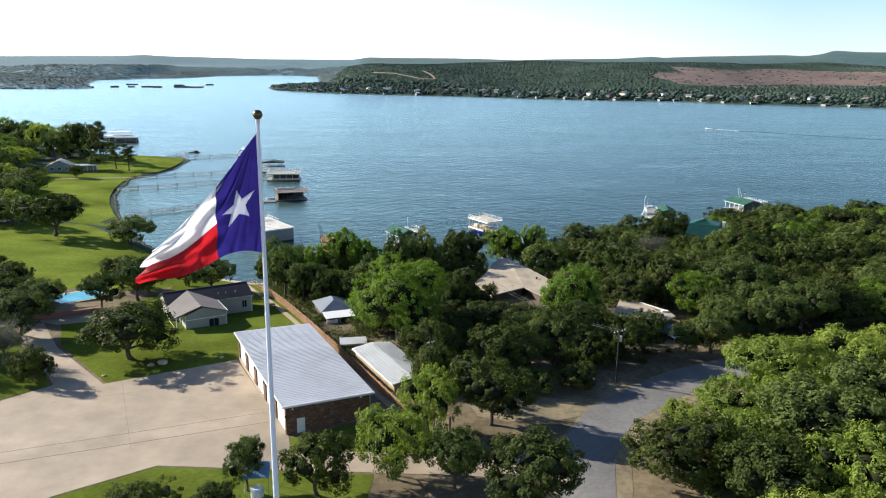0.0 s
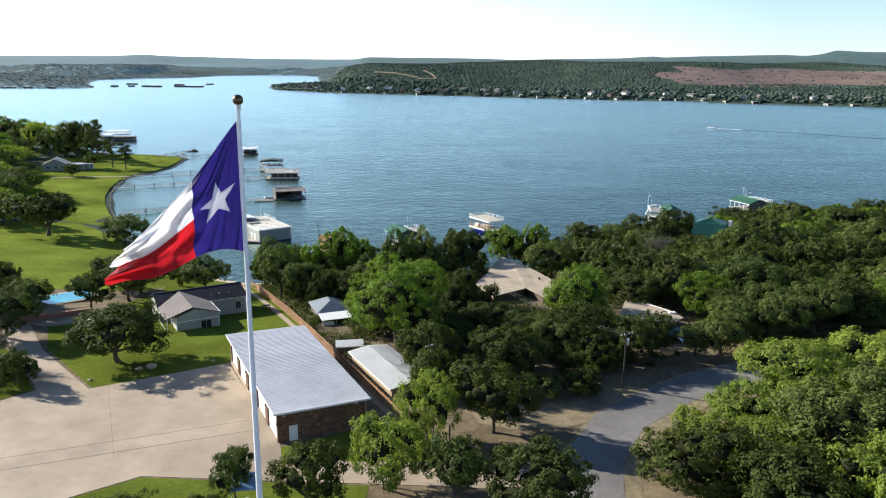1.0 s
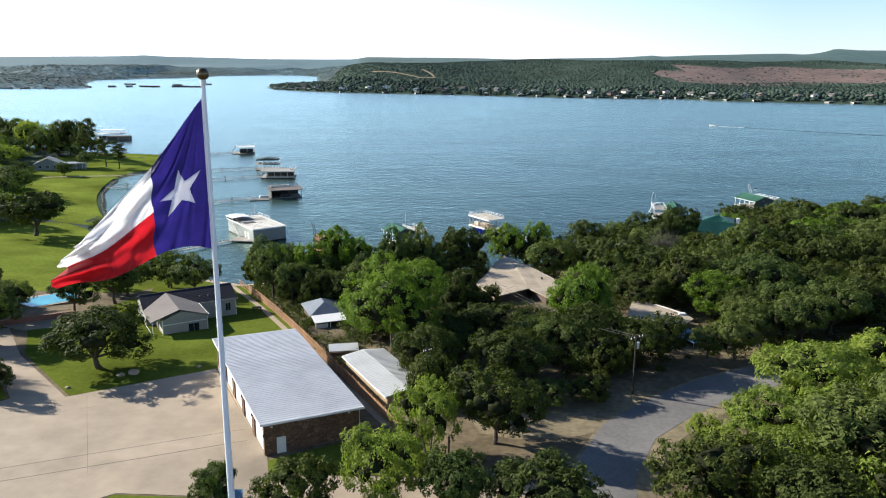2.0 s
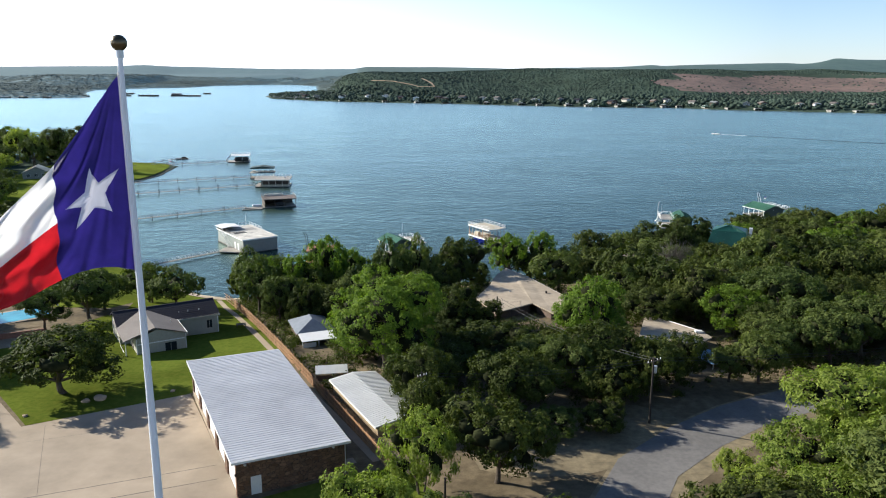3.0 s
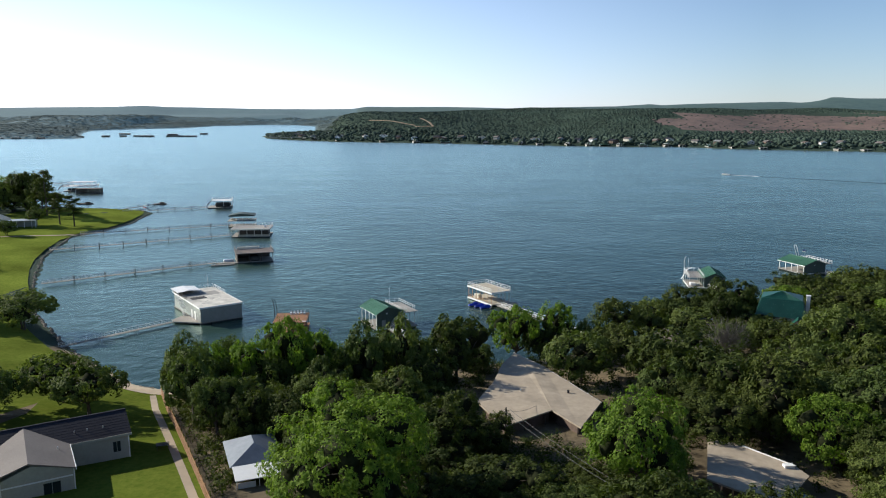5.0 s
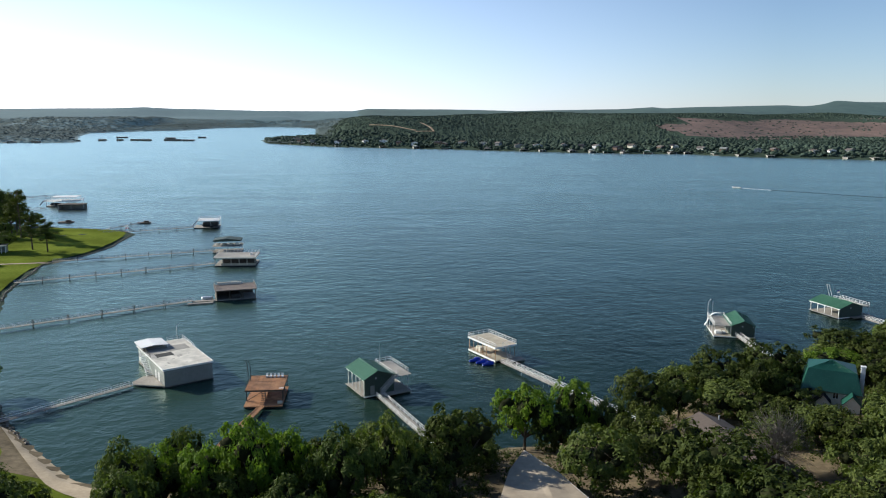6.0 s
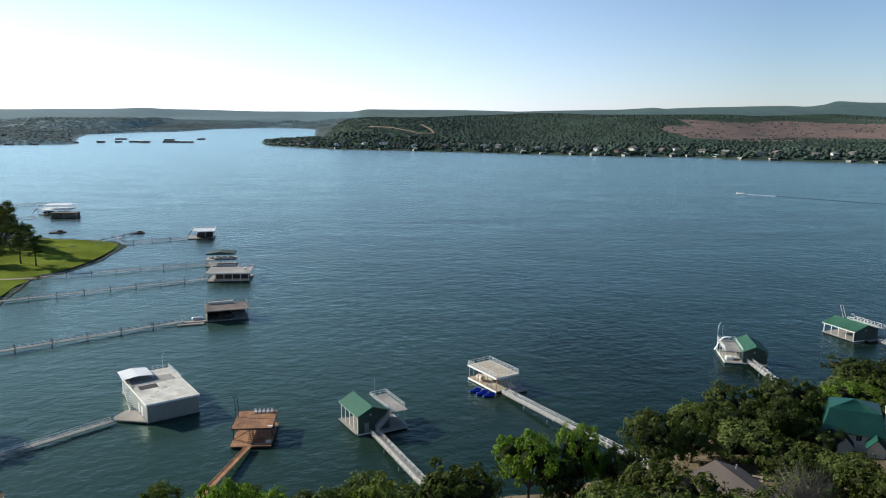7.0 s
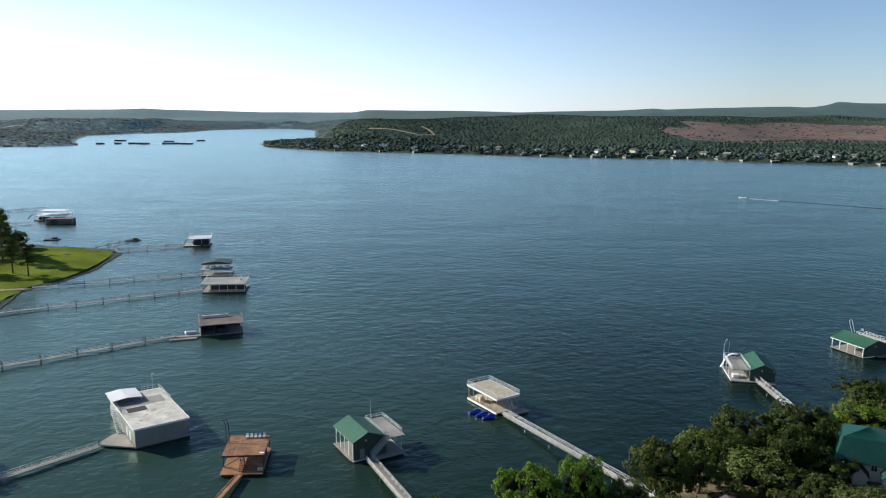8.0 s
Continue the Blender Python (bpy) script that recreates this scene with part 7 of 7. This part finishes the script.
grove([("mid", -47.6, 195.5, 2.6, 6.5), ("bright", -39.8, 184.0, 4.8, 10.2), ("oak", -38.2, 194.2, 3.6, 10.0), ("bright", -30.0, 179.5, 5.2, 11.4), ("bright", -24.0, 180.0, 5.2, 14.8), ("bright", -20.0, 184.5, 3.8, 11.2),
       ("oak", -18.2, 189.0, 3.4, 6.5), ("mid", -10.8, 177.5, 5.0, 14.0), ("mid", -5.0, 181.5, 4.8, 14.2), ("oak", 5.2, 189.0, 6.6, 13.0), ("oak", 0.5, 184.0, 4.4, 9.0), ("bright", 17.8, 208.0, 5.8, 12.6), ("bright", 27.2, 210.8, 4.8, 12.4),
       ("oak", 22.6, 206.0, 4.2, 9.5), ("oak", 33.4, 210.5, 3.8, 8.5), ("oak", 41.6, 218.0, 6.0, 11.2), ("mid", 52.8, 231.0, 4.8, 9.5), ("oak", 61.0, 234.5, 7.0, 10.6), ("oak", 71.3, 232.5, 6.8, 11.4), ("bright", 88.9, 240.5, 6.4, 8.0),
       ("oak", 99.0, 243.0, 6.0, 8.5), ("oak", 59.0, 229.0, 5.4, 8.5), ("oak", 69.5, 231.0, 5.6, 8.5), ("mid", 49.5, 222.5, 4.6, 8.0), ("oak", 39.2, 192.7, 6.8, 9.5), ("oak", 27.6, 187.0, 7.0, 9.5), ("oak", 36.0, 201.0, 4.8, 9.0),
       ("bare", 55.4, 191.4, 5.8, 9.0), ("oak", 61.5, 204.2, 4.2, 7.0), ("mid", 64.5, 182.6, 5.4, 8.5), ("oak", 87.5, 214.0, 4.8, 8.0), ("oak", 66.5, 212.0, 3.6, 5.5), ("oak", 67.6, 225.6, 4.4, 9.8)], "shore trees")
grove([("oak", -45.0, 184.5, 3.4, 7.5), ("mid", -38.5, 180.5, 4.6, 9.0), ("oak", -26.0, 176.5, 4.4, 8.5), ("mid", -17.0, 172.0, 4.4, 9.0), ("oak", 0.5, 176.0, 4.6, 8.5), ("oak", 40.0, 172.0, 5.5, 9.5), ("oak", 68.0, 193.0, 6.0, 9.0),
       ("oak", 79.0, 199.0, 6.5, 9.0), ("oak", -16, 163, 4.5, 8.5), ("oak", -4.0, 165, 5.4, 9.0)], "shore trees")
grove([("oak", -128.0, 240.0, 11.5, 14.0), ("mid", -100.5, 233.5, 7.6, 9.5), ("oak", -151.0, 258.0, 10.0, 11.0), ("oak", -164.0, 276.0, 9.0, 10.0), ("mid", -182.0, 322.0, 11.0, 11.0), ("oak", -196.0, 332.0, 10.0, 12.0),
       ("oak", -172.0, 300.0, 8.0, 9.0), ("mid", -209.0, 372.0, 8.0, 7.0), ("oak", -233.0, 415.0, 10.0, 9.5), ("mid", -226.0, 452.0, 9.0, 9.0), ("oak", -188.0, 404.0, 5.5, 8.5), ("oak", -205.0, 396.0, 3.5, 5.0),
       ("oak", -240.0, 486.0, 10.0, 15.0), ("oak", -262.0, 505.0, 12.0, 17.0), ("oak", -290.0, 520.0, 13.0, 19.0), ("oak", -316.0, 540.0, 12.0, 18.0), ("oak", -250.0, 440.0, 11.0, 12.0), ("oak", -214.0, 470.0, 7.0, 9.0)], "woods on the point")
grove([("oak", -206.0, 364.0, 7.0, 6.0), ("mid", -222.0, 388.0, 6.0, 6.0), ("mid", -186.0, 376.0, 4.0, 6.5), ("mid", -190.0, 322.0, 8.0, 9.0), ("oak", -234.0, 473.0, 9.0, 20.0), ("oak", -213.0, 452.0, 6.5, 18.0),
       ("oak", -248.0, 463.0, 9.0, 20.0), ("oak", -246.0, 424.0, 9.0, 13.0), ("oak", -285.0, 500.0, 11.0, 20.0), ("mid", -228.0, 440.0, 7.5, 17.0), ("oak", -222.0, 458.0, 8.0, 21.0), ("oak", -208.0, 436.0, 4.5, 9.0)], "woods on the point")
grove([("pine", -200.0, 437.0, 6.0, 23.0), ("pine", -179.0, 408.0, 4.8, 15.0), ("pine", -170.5, 404.5, 4.8, 14.5), ("pine", -207.0, 446.0, 5.6, 21.0)], "pines on the point")

# woods that fill the slope, kept clear of roofs, lanes and lawns
CLEAR = [(-21.5, 139, 5), (-22, 109, 19), (-48, 152, 15), (12, 166, 9), (20, 164, 8), (14, 178, 8), (16, 188, 5), (18, 150, 7), (40, 141, 9), (37, 130, 6), (44, 134, 6), (50, 199, 9), (84, 222, 9), (-11, 116, 9), (-23, 146, 8), (-13, 53, 8), (-84, 160, 9), (-75, 142, 8), (53, 210, 6), (28, 110, 5), (2, 87, 4), (50, 174, 5), (54, 184, 6), (59, 190, 6), (79, 208, 8), (74, 212, 5), (38, 106, 6)]


def to_line(x, y, line):
    best = 1e9
    for (ax, ay), (bx, by) in zip(line, line[1:]):
        ex, ey = bx - ax, by - ay
        t = min(1, max(0, ((x - ax) * ex + (y - ay) * ey) / (ex * ex + ey * ey)))
        best = min(best, math.hypot(x - ax - t * ex, y - ay - t * ey))
    return best


def fill(outline, n, gap, kinds, rr, group, squat=0.0):
    xs, ys = [p[0] for p in outline], [p[1] for p in outline]
    made = 0
    for _ in range(n * 60):
        if made >= n:
            break
        x, y = min(xs) + rng.random() * (max(xs) - min(xs)), min(ys) + rng.random() * (max(ys) - min(ys))
        a = np.array([x]), np.array([y])
        if inside_distance(*a, outline)[0] < 0 or inside_distance(*a, NEAR_SHORE)[0] < 1.5:
            continue
        if abs(x) > 0.64 * (y + 14):
            continue
        r = rr[0] + rng.random() * (rr[1] - rr[0])
        if any(math.hypot(x - p, y - q) < gap * (r + s) for p, q, s in PLANTED) or any(math.hypot(x - p, y - q) < s + r * 0.5 for p, q, s in CLEAR):
            continue
        if to_line(x, y, ROAD) < 4.2 + r * 0.55 or to_line(x, y, FENCE) < 2.5 + 0.5 * r:
            continue
        plant(kinds[int(rng.random() * len(kinds))], x, y, r, r * squat if squat else None, group)
        made += 1


fill([(30, 118), (60, 128), (130, 138), (190, 150), (230, 290), (150, 276), (95, 256), (62, 238), (44, 222), (36, 160)], 130, 0.52, ("oak", "oak", "oak", "mid", "mid", "bright"), (5.0, 8.0), "woods on the slope")
fill([(36, 60), (140, 60), (170, 128), (90, 124), (58, 114), (38, 98), (28, 80)], 22, 0.52, ("light",), (4.0, 7.0), "woods beside the lane")
fill([(-4, 100), (22, 106), (34, 122), (30, 150), (6, 158), (-12, 150), (-12, 132)], 22, 0.48, ("oak", "oak", "mid"), (2.6, 4.4), "trees among the houses", 1.25)
fill([(-20, 150), (8, 158), (12, 200), (0, 206), (-40, 196), (-36, 178)], 20, 0.55, ("oak", "mid", "oak"), (3.5, 6.0), "shore trees")
fill([(-130, 262), (-300, 250), (-420, 420), (-420, 600), (-330, 550), (-240, 480), (-225, 400), (-180, 310)], 24, 0.6, ("oak", "oak", "mid"), (7.0, 11.0), "woods on the point")
fill([(-100, 100), (-180, 100), (-200, 230), (-150, 200), (-110, 168), (-92, 150)], 10, 0.6, ("oak", "mid"), (5.0, 8.0), "garden trees")

fill([(-21, 138), (-12, 132), (-10, 160), (-22, 190), (-44, 188), (-33, 160)], 12, 0.5, ("oak", "mid", "oak"), (3.0, 4.8), "trees along the fence")
fill([(44, 116), (56, 124), (76, 132), (76, 150), (50, 150), (44, 128)], 10, 0.5, ("oak", "mid", "light"), (3.5, 5.5), "trees along the lane")
fill([(-120, 236), (-200, 232), (-235, 300), (-240, 420), (-205, 396), (-190, 350), (-168, 300), (-140, 262)], 8, 0.5, ("mid", "oak", "mid"), (6.5, 10.0), "woods on the point")

# low undergrowth in the woods
def undergrowth(outline, n, label, clear=True):
    xs, ys = [p[0] for p in outline], [p[1] for p in outline]
    x, y = rng.uniform(min(xs), max(xs), n * 3), rng.uniform(min(ys), max(ys), n * 3)
    ok = (inside_distance(x, y, outline) > 0) & (inside_distance(x, y, NEAR_SHORE) > 0.5) & (np.abs(x) < 0.64 * (y + 14))
    for p, q, s in CLEAR if clear else [(-20.5, 149, 6.5), (-16, 127, 3.6), (-21.5, 140, 4.5)]:
        ok &= np.hypot(x - p, y - q) > s * 0.8
    ok &= np.array([to_line(a, b, ROAD) > 4.6 and to_line(a, b, FENCE) > (1.5 if clear else 0.8) for a, b in zip(x, y)])
    x, y = x[ok][:n], y[ok][:n]
    r = 0.6 + 1.1 * rng.random(len(x))
    c = np.stack([x, y, heights(x, y) + r * 0.45], -1)
    return tagged(new("undergrowth", leaf_mesh("undergrowth", c, r, 60, 0.26, "leaf_oak", flat=0.8)), label, "undergrowth", kind="stuff")


undergrowth([(30, 118), (60, 128), (130, 138), (190, 150), (230, 290), (150, 276), (95, 256), (62, 238), (44, 222), (36, 160)], 1700, "dark undergrowth beneath the slope woods")
undergrowth([(36, 60), (140, 60), (170, 128), (90, 124), (58, 114), (38, 98), (30, 80)], 700, "light brush beneath the lane trees")
# brush added to darken ground that lies in the bungalow's roof shade
undergrowth([(0, 126), (22, 126), (34, 136), (30, 150), (12, 157), (2, 146)], 420, "added brush darkening shaded ground round a bungalow", False)
undergrowth([(-17, 122), (-14, 122), (-12, 134), (-20, 150), (-30, 172), (-42, 186), (-46, 183), (-31, 152)], 420, "dark brush along a cedar fence", False)
undergrowth([(-12, 112), (20, 112), (34, 126), (38, 160), (44, 218), (0, 206), (-44, 194), (-36, 172), (-20, 142)], 1000, "dark undergrowth among the houses")

# ---- white house on the point ----
ph = thing("point_house", -207, 389, land(-198, 392) + 0.3, 20, "white-roofed lake house among trees", "house")
gable_wall(ph, 0, 12, 0, 10, 3.0, 5.4, "grey_wall", base=-3)
gable_roof(ph, 0, 12, 0, 10, 3.0, 5.8, "cream", ribs=0.8)
part("veranda_roof", boxes((12.3, 24, 0.5, 8, 2.6, 2.8)), "steel", ph)
for x in (13, 16, 19, 22, 23.6):
    part("veranda_post", boxes((x, x + 0.2, 0.6, 0.8, -2, 2.6)), "white", ph)
part("veranda_wall", boxes((12.2, 23.5, 4, 7.5, -2, 2.6)), "grey_wall", ph)
for x in (2.5, 6, 9.5):
    window(ph, x, 0, 1.6, 1.6, 1.3)
sw = thing("sea_wall", 0, 0, 0, 0, "low stone sea wall along the shore lawn", "wall")
wallb = bmesh.new()
line = [(-75, 212.5), (-86, 224.0), (-112, 258), (-133, 299), (-148, 333), (-161.3, 382), (-154.5, 400), (-152, 425), (-157.4, 462), (-166.5, 474.5), (-196, 482.5)]
for (ax, ay), (bx, by) in zip(line, line[1:]):
    k = int(math.hypot(bx - ax, by - ay) / 0.9)
    for i in range(k):
        f, g = i / k, (i + 0.92) / k
        x, y = ax + (bx - ax) * f, ay + (by - ay) * f
        d = 0.3 + 0.25 * rng.random()
        bmesh.ops.create_icosphere(wallb, subdivisions=1, radius=0.42 * (0.8 + 0.5 * rng.random()), matrix=Matrix.Translation((x + rng.normal() * 0.25, y + rng.normal() * 0.25, 0.15)) @ Matrix.Diagonal((1, 1, 0.75, 1)))
part("stones", wallb, "wet_stone", sw)["kind"] = "stuff"

# ---- the far shore ----
def blob_field(name, pts, sizes, material, label, fine=True):
    """Far tree crowns as rough lumps, joined into one."""
    bm = bmesh.new()
    if fine:
        bmesh.ops.create_icosphere(bm, subdivisions=1, radius=1)
    else:
        bmesh.ops.create_cone(bm, cap_ends=False, segments=5, radius1=1.0, radius2=0.45, depth=1.3)
    bm.verts.ensure_lookup_table()
    bm.verts.index_update()
    bmesh.ops.triangulate(bm, faces=bm.faces)
    v0 = np.array([v.co[:] for v in bm.verts])
    f0 = np.array([[v.index for v in f.verts] for f in bm.faces])
    bm.free()
    n, nv = len(pts), len(v0)
    jit = 1 + 0.32 * rng.normal(size=(n, nv, 1)).clip(-1.5, 1.5)
    co = pts[:, None, :] + v0[None] * jit * sizes[:, None, :]
    fa = (f0[None] + (np.arange(n) * nv)[:, None, None]).reshape(-1, 3)
    me = bpy.data.meshes.new(name)
    me.vertices.add(n * nv)
    me.vertices.foreach_set("co", co.astype(np.float32).ravel())
    me.loops.add(fa.size)
    me.loops.foreach_set("vertex_index", fa.astype(np.int32).ravel())
    me.polygons.add(len(fa))
    me.polygons.foreach_set("loop_start", np.arange(0, fa.size, 3, dtype=np.int32))
    me.update(calc_edges=True)
    me.materials.append(M[material])
    return tagged(new(name, me), label, "woods", kind="stuff")


def far_points(n, x0, x1, y0, y1, keep):
    x, y = x0 + rng.random(n) * (x1 - x0), y0 + rng.random(n) * (y1 - y0)
    d = inside_distance(x, y, FAR_SHORE)
    ok = keep(x, y, d, heights(x, y))
    x, y = x[ok], y[ok]
    return np.stack([x, y, heights(x, y)], -1)


def on_bare(x, y, z):
    b = x / y
    return (b > 0.275 + 0.02 * wavy(x, y, 60.0)) & (z > 22) & (z < 58) & (y > 1450)


TRACKS = [[(-165, 1765), (-120, 1745), (-60, 1700)], [(-52, 1800), (-30, 1740), (-22, 1700), (-60, 1690)]]


def off_track(x, y):
    return np.array([min(to_line(a, b, t) for t in TRACKS) > 7 if -200 < a < 20 and 1650 < b < 1850 else True for a, b in zip(x, y)], bool)


for t in TRACKS:
    draped("track", ribbon(t, 5.5), "track", 0.5, "pale dirt track up a wooded ridge", "track", 12)
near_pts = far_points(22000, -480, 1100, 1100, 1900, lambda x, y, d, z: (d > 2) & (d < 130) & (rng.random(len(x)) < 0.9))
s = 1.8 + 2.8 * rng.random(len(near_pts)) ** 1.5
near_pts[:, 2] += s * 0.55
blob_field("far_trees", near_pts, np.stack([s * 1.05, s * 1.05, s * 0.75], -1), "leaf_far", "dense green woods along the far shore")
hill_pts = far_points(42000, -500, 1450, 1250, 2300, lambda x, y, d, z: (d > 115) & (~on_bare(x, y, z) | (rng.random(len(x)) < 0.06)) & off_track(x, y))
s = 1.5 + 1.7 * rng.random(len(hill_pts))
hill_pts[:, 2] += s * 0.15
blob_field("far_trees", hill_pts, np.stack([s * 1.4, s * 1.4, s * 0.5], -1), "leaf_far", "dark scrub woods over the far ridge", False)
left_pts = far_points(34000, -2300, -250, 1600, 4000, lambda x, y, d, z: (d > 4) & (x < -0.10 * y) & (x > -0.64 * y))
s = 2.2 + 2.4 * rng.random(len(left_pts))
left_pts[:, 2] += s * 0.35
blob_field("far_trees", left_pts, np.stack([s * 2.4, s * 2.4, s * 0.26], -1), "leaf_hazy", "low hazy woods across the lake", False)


def far_house(x, y, rot, w, l, wallm, roofm):
    h = thing("far_house", x, y, land(x, y) + 2.0, rot, "small lakeside house on the far shore", "house", "houses on the far shore")
    gable_wall(h, 0, w, 0, l, 3.4, 5.4, wallm, base=-4)
    gable_roof(h, 0, w, 0, l, 3.4, 5.4, roofm, over=0.8, thick=0.3)
    for k in range(2):
        window(h, w * (0.3 + 0.4 * k), 0, 2.2, 1.8, 1.6)


for x in np.linspace(-330, 760, 34):
    x = float(x + rng.normal() * 8)
    ys = np.arange(1150, 1800, 4.0)
    d = inside_distance(np.full(ys.shape, x), ys, FAR_SHORE)
    inside = ys[d > 0]
    if not len(inside):
        continue
    shore = float(inside[0])
    back = 10 + 34 * rng.random()
    far_house(x, shore + back, float(rng.uniform(-30, 60)), 9 + 7 * rng.random(), 8 + 4 * rng.random(),
              ("white", "cream", "brown_wall", "grey_wall")[int(rng.random() * 4)], ("grey_wall", "shingle_brown", "shingle_tan", "shingle_dark")[int(rng.random() * 4)])
    if rng.random() < 0.75:
        far_dock(x + 6, shore - 12, float(rng.uniform(-15, 30)), 10 + 5 * rng.random(), 9, ("deck_grey", "green_roof", "wood_dark", "deck_grey")[int(rng.random() * 4)], "small boat dock along the far shore", rng.random() < 0.5)
for x, y, w, roof, storey in ((-958, 1660, 26, "roof_metal", False), (-915, 1668, 16, "deck_pale", True), (-866, 1676, 14, "deck_grey", False), (-826, 1770, 13, "wood_dark", False), (-792, 1822, 16, "deck_grey", True),
                              (-757, 1838, 12, "wood_dark", False), (-728, 1846, 26, "deck_grey", False), (-700, 1836, 22, "deck_grey", True), (-652, 1850, 40, "slate_tin", False), (-610, 1846, 28, "roof_metal", False),
                              (-700, 1990, 24, "roof_metal", False), (-640, 2060, 18, "deck_grey", False), (-840, 2030, 26, "deck_pale", False)):
    far_dock(x, y, float(rng.uniform(-6, 10)), w, 12, roof, "marina dock across the lake", storey)
for t in protos:
    for o in list(t.children_recursive) + [t]:
        bpy.data.objects.remove(o)
